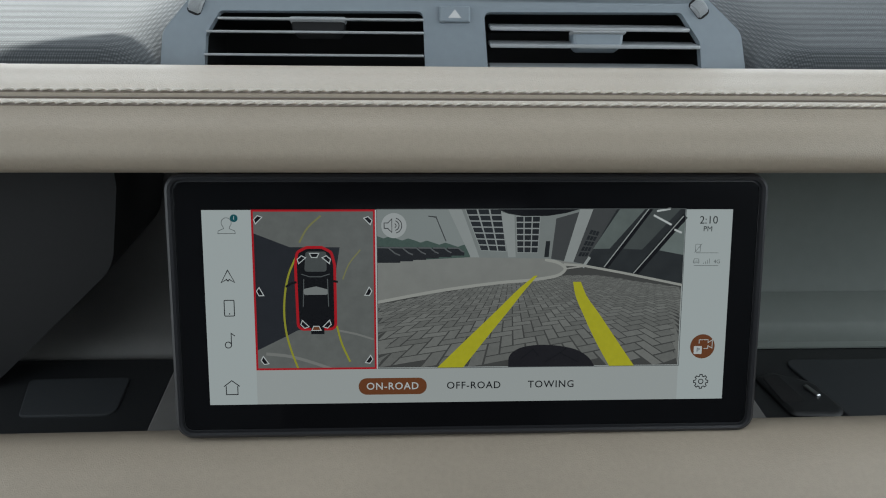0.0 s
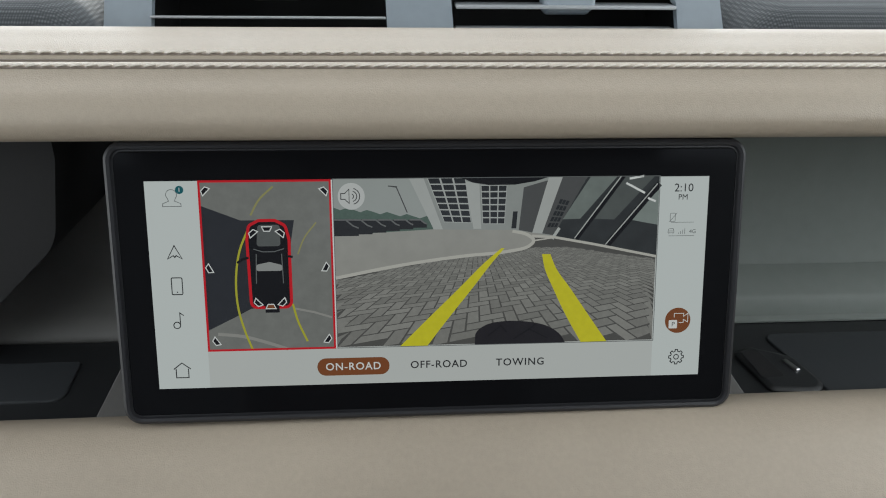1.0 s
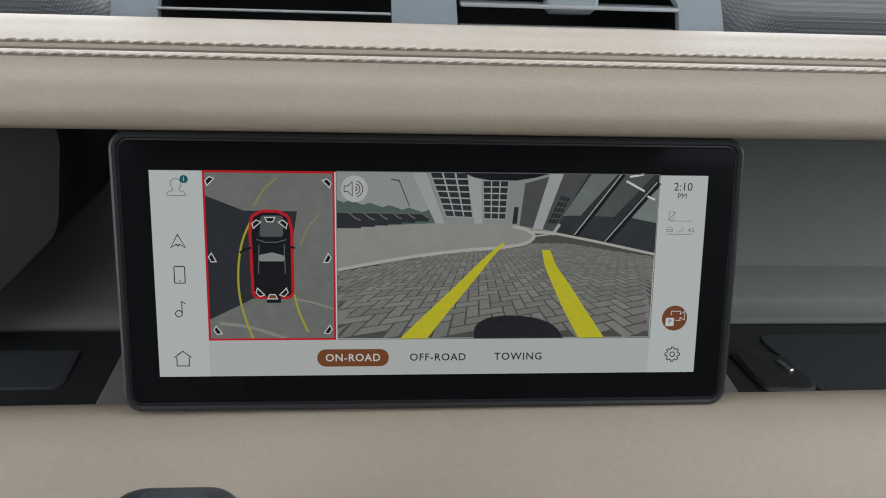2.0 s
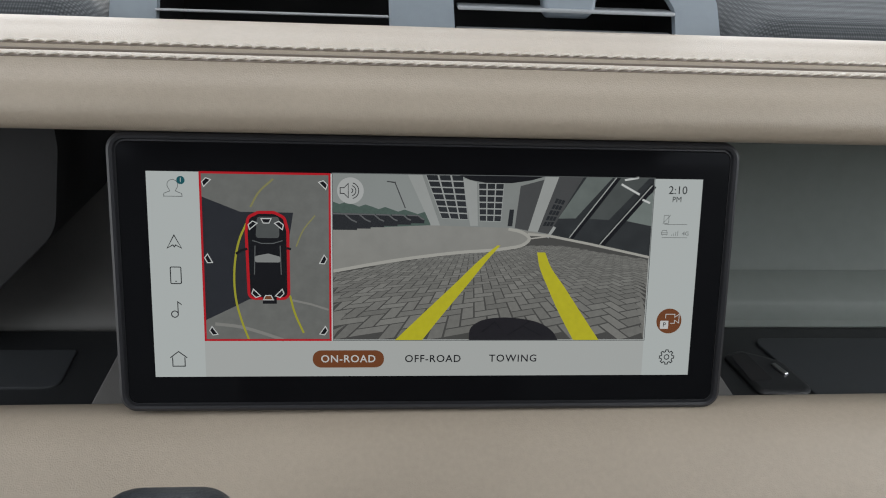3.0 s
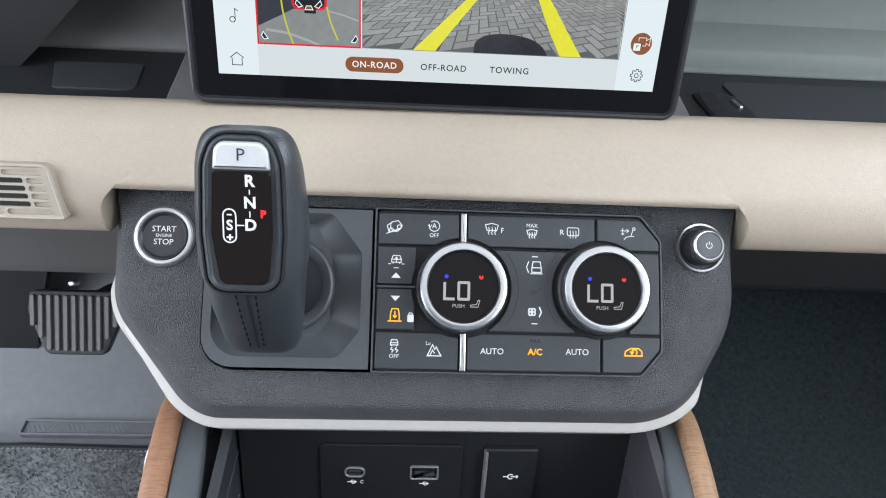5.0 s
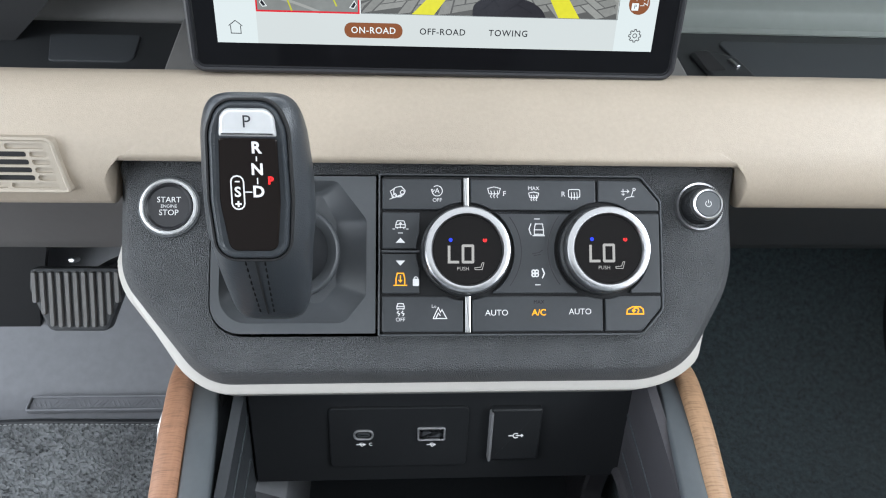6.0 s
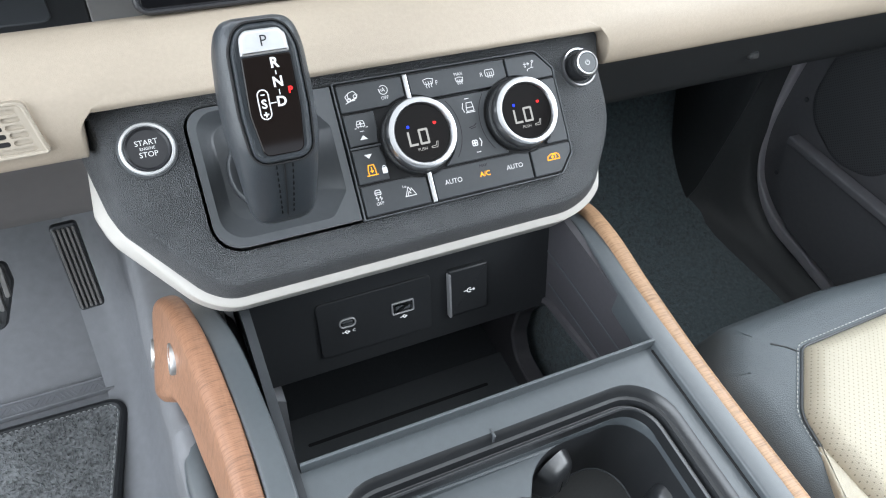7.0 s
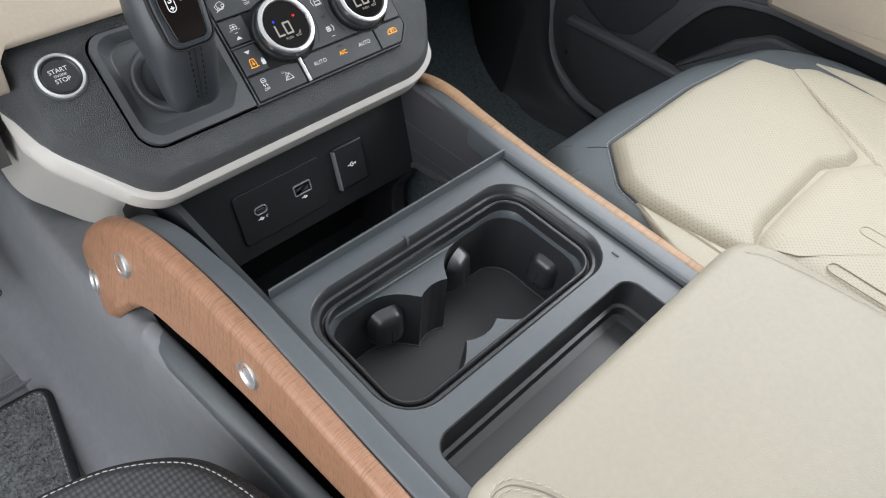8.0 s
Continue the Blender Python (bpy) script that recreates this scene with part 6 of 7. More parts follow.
def socket(u, w, h, r):
    o = rrect(u - w, -h, u + w, h, r, 6)
    p = part("socket", ring(o, inset(o, 0.0013), 0.0008, 0.0026, 0.0004), PALE_RIM, usb, "pale-rimmed charging socket")
    part("cavity", plate(inset(o, 0.0013), 0.0004, 0.0015, 0.0002), DEEP, p)
    part("tongue", plate(inset(o, min(w, h) * 0.62), 0.0012, 0.0022, 0.0002), SATIN, p)
    return p


socket(-0.0445, 0.0068, 0.0042, 0.0041)
socket(0.0005, 0.0094, 0.0056, 0.0016)


def trident(u, v, s):
    return [[(u - s, v), (u + s, v)], [(u + s * 0.5, v + s * 0.3), (u + s, v), (u + s * 0.5, v - s * 0.3)], [(u - 0.3 * s, v), (u, v + 0.45 * s), (u + 0.4 * s, v + 0.45 * s)], [(u - 0.1 * s, v), (u + 0.2 * s, v - 0.45 * s), (u + 0.5 * s, v - 0.45 * s)]]


part("symbol", strokes(trident(-0.0465, -0.0085, 0.0030), 0.0006, 0.0014), WHITE_INK, usb)
lettering("C", 0.0036, -0.0400, -0.0085, 0.0014, WHITE_INK, usb)
part("symbol", strokes(trident(0.0005, -0.0095, 0.0030), 0.0006, 0.0014), WHITE_INK, usb)
cap = thing("power_socket_cover", "black hinged cover over a power socket", "socket cover", WALL)
part("flap", levels(rrect(0.040, -0.0225, 0.0735, 0.0215, 0.0015, 4), [(0, -0.001), (0, 0.0026), (0.0006, 0.0034), (0.0016, 0.0037)]), BLACK, cap, "matt black flap")
part("grip_edge", levels(rrect(0.0388, -0.0225, 0.0412, 0.0190, 0.0010, 4), [(0, 0), (0, 0.0042), (0.0006, 0.0052)]), PALE_RIM, cap, "glossy lifting edge")
part("symbol", strokes([[(0.0520, -0.0005), (0.0550, -0.0005)], arc(0.0570, -0.0005, 0.0019, 45, 315), [(0.0570, -0.0005), (0.0620, -0.0005)], [(0.0610, 0.0008), (0.0610, -0.0018)]], 0.0008, 0.0040), WHITE_INK, cap)

# cup holder insert: one moulded tub with two round bays and raised saddles between
cup = thing("cup_holder", "black rubber double cup holder insert in the console", "cup holder")


def bays(n=150):
    """The outline of the tub's opening: two round bays, joined in the middle, squared to the outer corners."""
    c = Vector((0.0, -0.042))
    left, right = (-0.0946, -0.0856, -0.012, 0.0070, 0.024, 0.041), (0.010, -0.0858, 0.1060, 0.0086, 0.026, 0.038)
    out = []

    def within(p):
        if (p.x + 0.001) ** 2 + (p.y + 0.042) ** 2 < 0.0300 ** 2:
            return True
        for x0, y0, x1, y1, outer_r, inner_r in (left, right):
            r = outer_r if abs(p.x) > 0.053 else inner_r
            dx, dy = max(x0 + r - p.x, 0, p.x - x1 + r), max(y0 + r - p.y, 0, p.y - y1 + r)
            if dx * dx + dy * dy < r * r:
                return True
        return False

    for k in range(n):
        a = 2 * math.pi * k / n
        d = Vector((math.cos(a), math.sin(a)))
        far = max(i for i in range(460) if within(c + d * (0.0003 * i))) * 0.0003
        q = c + d * far
        out.append((q.x, q.y))
    return out


hole_c = bays()
rim_o = inset(cup_o, 0.0098)
part("rim", ring(rim_o, inset(cup_o, 0.0124), 0.388, 0.4006, 0.0009), CUP, cup, "raised rubber rim")
ledge_o = inset(cup_o, 0.0122)
ledges = holed(ledge_o, [hole_c], 0.3905, 0.001)
bmesh.ops.triangulate(ledges, faces=ledges.faces)
for vert in ledges.verts:
    if min((Vector(p) - vert.co.xy).length for p in ledge_o) > 0.0008:
        vert.co.z -= 0.0060
part("saddle", ledges, CONSOLE, cup, "smooth satin saddle beside the bays")
part("bay_wall", loft([[(x, y, 0.3845) for x, y in hole_c], [(x, y, 0.3825) for x, y in inset(hole_c, 0.0006)], [(x, y, 0.3185) for x, y in inset(hole_c, 0.0022)]], caps=(False, False)), CUP, cup, "dark rubber wall of the bays")
part("cup_floor", flat([p for p in inset(hole_c, 0.001)], 0.3200), CUP_MAT, cup, "dull grey rubber floor")
part("floor_edge", ring(inset(hole_c, 0.0018), inset(hole_c, 0.0030), 0.3195, 0.3212, 0.0003), SATIN, cup, "pale line round the floor")


def bump(x, y, z, rz):
    """A soft finger that grips a cup: a rounded cushion with a slit down its middle."""
    o = rrect(-0.0135, -0.0165, 0.0135, 0.0165, 0.0095, 8)
    b = levels(o, [(-0.0025, -0.004), (-0.0008, -0.0004), (0.0004, 0.0020), (0.0016, 0.0040), (0.0034, 0.0056), (0.0056, 0.0066), (0.0080, 0.0071)])
    m = Matrix.Translation((x, y, z)) @ Matrix.Rotation(radians(rz), 4, "Z") @ Matrix.Rotation(radians(90), 4, "X") @ Matrix.Rotation(radians(-7), 4, "X")
    f = part("grip_finger", placed(b, m), CUP, cup, "soft rubber grip finger")
    part("finger_slit", placed(block(-0.0004, -0.0120, 0.0050, 0.0004, 0.0020, 0.00735, 0.0002), m), DEEP, f, "thin slit")


bump(-0.040, -0.0060, 0.356, -12)
bump(0.1030, -0.046, 0.352, -90)
bump(0.044, -0.0010, 0.358, 18)
bump(-0.0905, -0.060, 0.336, 110)
bump(-0.020, -0.074, 0.336, 215)

# ---- wooden grab rails ----


def rail(side):
    s = -1 if side < 0 else 1
    X = 0.0045 + s * 0.1505
    f = 1 if s < 0 else 0
    r = thing("grab_rail", "open-pore wood veneer grab rail with bright bolts" if s < 0 else "open-pore wood veneer rail along the console, toned paler for its sheen", "rail", group="console rails")
    pts = [(X, -0.62, 0.386), (X, -0.1, 0.386), (X + s * 0.000, 0.03, 0.386), (X + s * 0.003, 0.09, 0.387), (X + s * 0.009, 0.14, 0.385), (X + s * 0.016, 0.174, 0.373), (X + s * (0.021 + 0.003 * f), 0.198, 0.351), (X + s * (0.0215 + 0.006 * f), 0.2105, 0.331)] + [(X + s * 0.0225, 0.220, 0.308)] * (1 - f)
    pth = smooth_path(pts, 7)
    prof = rpoly([(s * a, b) for a, b in ((-0.0115, 0.031), (-0.0115, -0.038), (0.0100, -0.042), (0.0160, -0.034), (0.0030, 0.031))], [0.004, 0.006, 0.006, 0.008, 0.020], 8)
    n = len(pth)
    full = [(*p, 1, 1 - 0.08 * min(max((p[1] - 0.17) / 0.06, 0), 1)) for p in pth]
    e, d = Vector(pth[-1]), (Vector(pth[-1]) - Vector(pth[-2])).normalized()
    for k, sc in ((0.004, 0.985), (0.008, 0.94), (0.0108, 0.85), (0.0125, 0.68)):
        q = e + d * k
        full.append((q.x, q.y, q.z, sc, sc * 0.92))

    def skin(shape, way):
        """A profile carried along the rail; towards the rear its lower outer edge tucks in."""
        rows = []
        for i, q in enumerate(way):
            near, off = way[max(0, i - 1)], way[min(i + 1, len(way) - 1)]
            up = Vector((1, 0, 0)).cross(Vector(off[:3]) - Vector(near[:3])).normalized()
            tuck = min(max((0.1 - q[1]) * 0.066, 0.0), 0.018)
            hook = 1 + 0.15 * min(max((q[1] - 0.150) / 0.045, 0), 1)
            rows.append([Vector(q[:3]) + Vector((a, 0, 0)) * q[3] + up * b * q[4] * (hook if b < 0 else 1) - Vector((s * tuck * min(max((0.031 - b) / 0.06, 0), 1), 0, 0)) * (1 if s * a > -0.005 else 0) for a, b in shape])
        return loft(rows)

    part("rail", skin(prof, full), WOOD_SIDE if s < 0 else WOOD_LIT, r, "veneered rail")
    if s < 0:
        for x, y, z in ((X - 0.0228, 0.161, 0.377), (X - 0.0062, 0.0125, 0.3835), (X - 0.0380, 0.2046, 0.3277)):
            facing = Vector((-0.98, 0.0, 0.15) if y < 0.1 else (-0.97, 0.06, 0.2) if y < 0.2 else (-0.968, 0.115, 0.224))
            m = Matrix.Translation((x, y, z)) @ facing.to_track_quat("Z", "Y").to_matrix().to_4x4()
            part("bolt", placed(loft([[(u, v, h) for u, v in circle(0, 0, q, 32)] for q, h in ((0.0112, -0.004), (0.0111, 0.0006), (0.0104, 0.0015), (0.0094, 0.0014), (0.0086, 0.0004), (0.0080, -0.0003), (0.0040, 0.0005), (0.0015, 0.0007))]), m), BOLT, r, "bright countersunk bolt")
    return r


rail(-1)
rail(1)

# ---- armrest ----


def cushion(o, steps, crown, cx, cy, rx, ry, extra=8):
    """A padded shape: stepped edge, then rings drawn to the middle with a soft crown."""
    rows = [[(x, y, z) for x, y in inset(o, d)] for d, z in steps]
    last = inset(o, steps[-1][0])
    mx, my = sum(p[0] for p in last) / len(last), sum(p[1] for p in last) / len(last)
    for k in range(1, extra + 1):
        f = 1 - k / extra
        rows.append([(mx + (x - mx) * f, my + (y - my) * f, steps[-1][1]) for x, y in last])
    rows = [[(x, y, z + crown * max(0, 1 - ((x - cx) / rx) ** 2) * max(0, 1 - ((y - cy) / ry) ** 2)) for x, y, z in r] for r in rows]
    bm = loft(rows, caps=(True, False))
    bmesh.ops.remove_doubles(bm, verts=bm.verts, dist=1e-6)
    return bm


arm = thing("armrest", "padded cream leather armrest on the console box", "armrest")
ao = rpoly([(-0.122, -0.62), (0.235, -0.62), (0.189, -0.155), (-0.122, -0.155)], [0.01, 0.01, 0.036, 0.016], 10)
part("cushion", cushion(ao, [(0.006, 0.414), (0.001, 0.416), (0.0, 0.424), (0.0012, 0.432), (0.0040, 0.4395), (0.008, 0.4435), (0.013, 0.4458)], 0.004, 0.035, -0.40, 0.17, 0.25), ARM, arm, "cream leather pad")
part("lid_base", levels(inset(ao, 0.008), [(0, 0.411), (0, 0.4165)]), BLACK, arm, "dark lid under the pad")
ARM_STEPS = [(0.0, 0.424), (0.0012, 0.432), (0.0040, 0.4395), (0.008, 0.4435), (0.013, 0.4458)]


def on_arm(x, y):
    """The height of the pad over a point, from its distance to the rim."""
    d = min(x + 0.122, -0.155 - y, 0.189 - x - (y + 0.155) * 0.099)
    z = ARM_STEPS[0][1]
    for (da, za), (db, zb) in zip(ARM_STEPS, ARM_STEPS[1:]):
        if d > da:
            z = za + (zb - za) * min((d - da) / (db - da), 1)
    return z + 0.004 * max(0, 1 - ((x - 0.035) / 0.17) ** 2) * max(0, 1 - ((y + 0.40) / 0.25) ** 2) + 0.0004


seam_r = smooth_path([(0.205, -0.45), (0.1860, -0.2678), (0.1745, -0.2016), (0.1690, -0.183), (0.1600, -0.1700)], 6)
part("stitching", stitch_row([(x, y, on_arm(x, y)) for x, y in seam_r], (0, 0, 1), 0.004, 0.0012, 0.0007, 0.1), ARM_THREAD, arm, "cream stitching")
seam_l = smooth_path([(-0.1175, -0.172), (-0.110, -0.168), (-0.100, -0.169), (-0.090, -0.180), (-0.082, -0.20), (-0.074, -0.26), (-0.066, -0.45)], 6)
for d in (0.0, 0.0065):
    part("stitching", stitch_row([(x - d * 0.7, y - d * 0.7, on_arm(x - d * 0.7, y - d * 0.7)) for x, y in seam_l], (-0.1, 0, 1), 0.004, 0.0012, 0.0007, 0.1), ARM_THREAD, arm, "cream stitching")
part("seam", sweep([(-0.0005, -0.0003), (0.0005, -0.0003), (0.0005, 0.0001), (-0.0005, 0.0001)], [(x - 0.0023, y - 0.0023, on_arm(x - 0.0023, y - 0.0023) - 0.0002) for x, y in seam_l], side=(1, 0, 0)), CREAM_PRESS_SHADE, arm, "narrow folded seam, dark for the shade in it")

# ---- seats ----


seat = thing("passenger_seat", "passenger seat with slate leather border and perforated cream cushions", "car seat")
so = rpoly([(0.196, -0.62), (0.690, -0.62), (0.690, -0.06), (0.640, 0.020), (0.50, 0.064), (0.36, 0.074), (0.238, 0.072), (0.196, 0.026)], [0.05, 0.05, 0.12, 0.10, 0.12, 0.12, 0.03, 0.03], 8)
dip = (0.44, -0.20, 0.27, 0.30)
part("cushion_border", cushion(so, [(0.03, 0.14), (0.006, 0.19), (0.0, 0.25), (0.002, 0.31), (0.008, 0.338), (0.018, 0.352), (0.032, 0.358)], 0.004, *dip), SEAT_GREY, seat, "slate grey leather border")
po = rpoly([(0.248, -0.172), (0.266, -0.162), (0.30, -0.1540), (0.425, -0.1520), (0.456, -0.170), (0.480, -0.171), (0.575, -0.048), (0.556, 0.006), (0.44, 0.018), (0.285, 0.016), (0.2405, -0.030), (0.2345, -0.060), (0.2385, -0.11)], [0.006, 0.03, 0.03, 0.02, 0.008, 0.008, 0.01, 0.02, 0.2, 0.012, 0.03, 0.03, 0.05], 7)
qo = rpoly([(0.463, -0.215), (0.606, -0.215), (0.606, -0.090), (0.602, -0.060), (0.574, -0.036)], [0.006, 0.01, 0.05, 0.02, 0.01], 6)
part("front_wing", cushion(qo, [(0.0, 0.352), (0.0, 0.3600), (0.0015, 0.3640), (0.0035, 0.3672), (0.005, 0.3680)], 0.0, 0.55, -0.12, 0.2, 0.2, 3), SEAT_PERF, seat, "perforated cream leather wing")
wo = rpoly([(0.232, -0.56), (0.604, -0.56), (0.604, -0.09), (0.600, -0.06), (0.554, 0.003), (0.44, 0.015), (0.288, 0.013), (0.2435, -0.031), (0.236, -0.065)], [0.01, 0.01, 0.05, 0.03, 0.03, 0.2, 0.012, 0.03, 0.03], 6)
part("pad_base", cushion(wo, [(0.0, 0.350), (0.0, 0.3590), (0.004, 0.3630)], 0.001, 0.42, -0.2, 0.2, 0.3), SEAT_CREAM, seat, "smooth cream leather under the pads")
part("front_pad", cushion(po, [(0.0, 0.352), (0.0, 0.3585), (0.002, 0.3620), (0.005, 0.3655), (0.009, 0.3685), (0.013, 0.3700)], 0.005, 0.42, -0.08, 0.25, 0.12), SEAT_PERF, seat, "perforated cream leather pad")
ro = rpoly([(0.256, -0.56), (0.520, -0.56), (0.505, -0.230), (0.474, -0.180), (0.432, -0.155), (0.36, -0.153), (0.288, -0.155), (0.256, -0.166)], [0.03, 0.03, 0.03, 0.03, 0.03, 0.1, 0.02, 0.01], 7)
part("rear_pad", cushion(ro, [(0.0, 0.352), (0.0, 0.3600), (0.002, 0.3650), (0.007, 0.3700), (0.016, 0.3740), (0.032, 0.3760)], 0.003, 0.38, -0.36, 0.22, 0.25), SEAT_PERF, seat, "perforated cream leather pad")
bo = rpoly([(0.200, -0.58), (0.254, -0.58), (0.256, -0.200), (0.2410, -0.120), (0.2350, -0.046), (0.2215, -0.080), (0.2060, -0.125)], [0.02, 0.02, 0.04, 0.06, 0.002, 0.03, 0.05], 6)
part("side_bolster", levels(bo, [(0.0, 0.34), (0.0, 0.3585), (0.0006, 0.3600), (0.0014, 0.3610), (0.0024, 0.3614)]), SEAT_CREAM, seat, "smooth cream leather bolster")
bo2 = [(1.19 - x * 1.0 - 0.33, y) for x, y in bo][::-1]
part("side_bolster", levels(bo2, [(0.0, 0.34), (0.0, 0.3585), (0.0006, 0.3600), (0.0014, 0.3610), (0.0024, 0.3614)]), SEAT_CREAM, seat, "smooth cream leather bolster")


def on_rear_pad(x, y):
    """The height of the rear pad."""
    return 0.376 + 0.003 * max(0, 1 - ((x - 0.38) / 0.22) ** 2) * max(0, 1 - ((y + 0.36) / 0.25) ** 2)


for x in (0.286, 0.355, 0.424):
    o = rrect(x - 0.0070, -0.36, x + 0.0070, -0.2165, 0.0066, 6)
    welt = [(u, v, on_rear_pad(u, v) + 0.0002) for u, v in o + o[:1]]
    part("pad_slot", sweep(circle(0, 0, 0.0008, 8), welt, side=(0, 0, 1), caps=False), SEAT_CREAM, seat, "raised cream welt of a pad slot")
so_line = inset(po, -0.0045)
ks = [i for i, p in enumerate(so_line) if p[1] > -0.18]
def on_border(x, y):
    """The height of the cushion border."""
    return 0.358 + 0.004 * max(0, 1 - ((x - 0.44) / 0.27) ** 2) * max(0, 1 - ((y + 0.20) / 0.30) ** 2)


row = [(x, y, on_border(x, y) + 0.0004) for x, y in (so_line[i] for i in ks)]
part("stitching", stitch_row(row, (0, 0, 1), 0.003, 0.0012, 0.0010), GREY_THREAD, seat, "pale grey stitching")
part("piping", sweep(circle(0, 0, 0.0012, 8), [(x, y, on_border(x, y) + 0.0004) for x, y in (inset(po, -0.0012)[i] for i in ks)], side=(0, 0, 1)), SATIN, seat, "thin dark piping")
seam_s = smooth_path([(0.2790, 0.0150), (0.2720, 0.0220), (0.2620, 0.0290)], 4)
part("border_seam", sweep(circle(0, 0, 0.0007, 6), [(x, y, on_border(x, y) + 0.0002) for x, y in seam_s], side=(0, 0, 1)), LOWER, seat, "short dark seam at the pad's corner")
part("seat_base", block(0.22, -0.6, 0.01, 0.66, -0.04, 0.16, 0.02), BLACK, seat, "black seat base")
part("backrest", block(0.20, -0.80, 0.30, 0.68, -0.62, 0.95, 0.05), SEAT_GREY, seat, "slate leather backrest")

dseat = thing("driver_seat", "driver seat cushion in black textile with a pale stitched edge", "car seat")
do = [(x, y) for x, y in smooth_path([(-0.178, -0.62), (-0.174, -0.30), (-0.173, -0.12), (-0.178, -0.045), (-0.198, 0.004), (-0.238, 0.036), (-0.31, 0.055), (-0.44, 0.060), (-0.56, 0.045), (-0.66, 0.0)], 7)] + [(-0.66, -0.62)]
part("cushion_border", cushion(do, [(0.03, 0.14), (0.004, 0.20), (0.0, 0.28), (0.003, 0.325), (0.008, 0.347), (0.016, 0.357), (0.026, 0.361)], 0.004, -0.42, -0.2, 0.27, 0.3), SEAT_BLACK, dseat, "black woven seat border")
row = [(x, y, 0.3600) for x, y in inset(do, 0.017) if y > -0.2]
part("stitching", stitch_row(row, (0, 0, 1), 0.0032, 0.0012, 0.0009), GREY_THREAD, dseat, "pale stitching")
part("piping", sweep(circle(0, 0, 0.0014, 8), [(x, y, 0.3550) for x, y in inset(do, 0.0135) if y > -0.2], side=(0, 0, 1)), DEEP, dseat, "dark piping")
part("seat_base", block(-0.64, -0.6, 0.0, -0.21, -0.05, 0.16, 0.02), BLACK, dseat, "black seat base")
part("backrest", block(-0.66, -0.80, 0.30, -0.19, -0.62, 0.95, 0.05), SEAT_GREY, dseat, "dark backrest")

# ---- driver's footwell ----
mat_thing = thing("floor_mat", "grey pile floor mat with a dark bound edge", "floor mat")
mo = rpoly([(-0.72, -0.20), (-0.305, -0.20), (-0.300, 0.14), (-0.252, 0.388), (-0.46, 0.392), (-0.72, 0.385)], [0.03, 0.03, 0.05, 0.022, 0.2, 0.02], 6)
part("backing", plate(inset(mo, 0.003), -0.003, 0.006, 0.002), PILE, mat_thing, "grey pile")
part("binding", ring(mo, inset(mo, 0.009), -0.003, 0.0085, 0.003), BLACK, mat_thing, "dark bound edge")
part("stitching", stitch_row([(x, y, 0.0088) for x, y in inset(mo, 0.0098) if y > 0.05], (0, 0, 1), 0.004, 0.002, 0.0012), GREY_THREAD, mat_thing, "pale edge stitching")
rng = random.Random(4)
verts, faces = [], []
inner = inset(mo, 0.010)


def inside(x, y, o):
    hit = False
    for i in range(len(o)):
        (x1, y1), (x2, y2) = o[i - 1], o[i]
        if (y1 > y) != (y2 > y) and x < (x2 - x1) * (y - y1) / (y2 - y1) + x1:
            hit = not hit
    return hit


while len(faces) < 27000:
    x, y = rng.uniform(-0.60, -0.252), rng.uniform(0.12, 0.39)
    if not inside(x, y, inner):
        continue
    a, h, r = rng.uniform(0, 6.28), rng.uniform(0.0025, 0.006), rng.uniform(0.0005, 0.0010)
    lx, ly = rng.gauss(0, 0.0018), rng.gauss(0, 0.0018)
    b = len(verts)
    verts += [(x + r * math.cos(a + k * 2.094), y + r * math.sin(a + k * 2.094), 0.0055) for k in range(3)] + [(x + lx, y + ly, 0.006 + h)]
    faces += [(b, b + 1, b + 3), (b + 1, b + 2, b + 3), (b + 2, b, b + 3)]
me = bpy.data.meshes.new("carpet_pile")
me.from_pydata(verts, [], faces)
me.materials.append(PILE)
pile = new("carpet_pile", me)
pile.parent = mat_thing
tagged(pile, "short grey pile tufts", kind="stuff")

strip = thing("heel_strip", "raised grey tread strip moulded above the mat", "tread strip")
part("strip_frame", ring(rrect(-0.482, 0.4035, -0.266, 0.4255, 0.003), rrect(-0.479, 0.4065, -0.269, 0.4225, 0.001), -0.002, 0.0055, 0.001), RUBBER, strip)
part("strip_face", placed(plate(rrect(-0.479, 0.4065, -0.269, 0.4225, 0.001), -0.002, 0.0025, 0.0005), ID), RUBBER, strip)
ribs = [placed(block(-0.0011, -0.0058, 0.002, 0.0011, 0.0058, 0.0028, 0.0003), pose(-0.474 + 0.006 * k, 0.4145, 0, 0, 0, 35 if k % 8 < 4 else -35)) for k in range(34)]
part("tread", joined(*ribs), RUBBER, strip, "fine diagonal tread", kind="stuff")


def pedal(name, label, m, o, ribs_x, y0, y1, w):
    p = thing(name, label, "pedal", m)
    part("pad", levels(o, [(0.002, -0.010), (0, -0.007), (0, 0.000), (0.0014, 0.003), (0.004, 0.0038)]), LOWER, p, "dark rubber pad")
    for x in ribs_x:
        a, b = y0(x), y1(x)
        part("rib", levels(rrect(x - w, a, x + w, b, w * 0.9, 4), [(0, 0.002), (0, 0.0058), (w * 0.35, 0.0072)]), PEDAL, p, "")
    return p


bo_ = rpoly([(-0.030, -0.044), (0.030, -0.044), (0.048, 0.012), (0.046, 0.040), (-0.046, 0.040), (-0.048, 0.012)], [0.010, 0.010, 0.02, 0.008, 0.008, 0.02], 6)
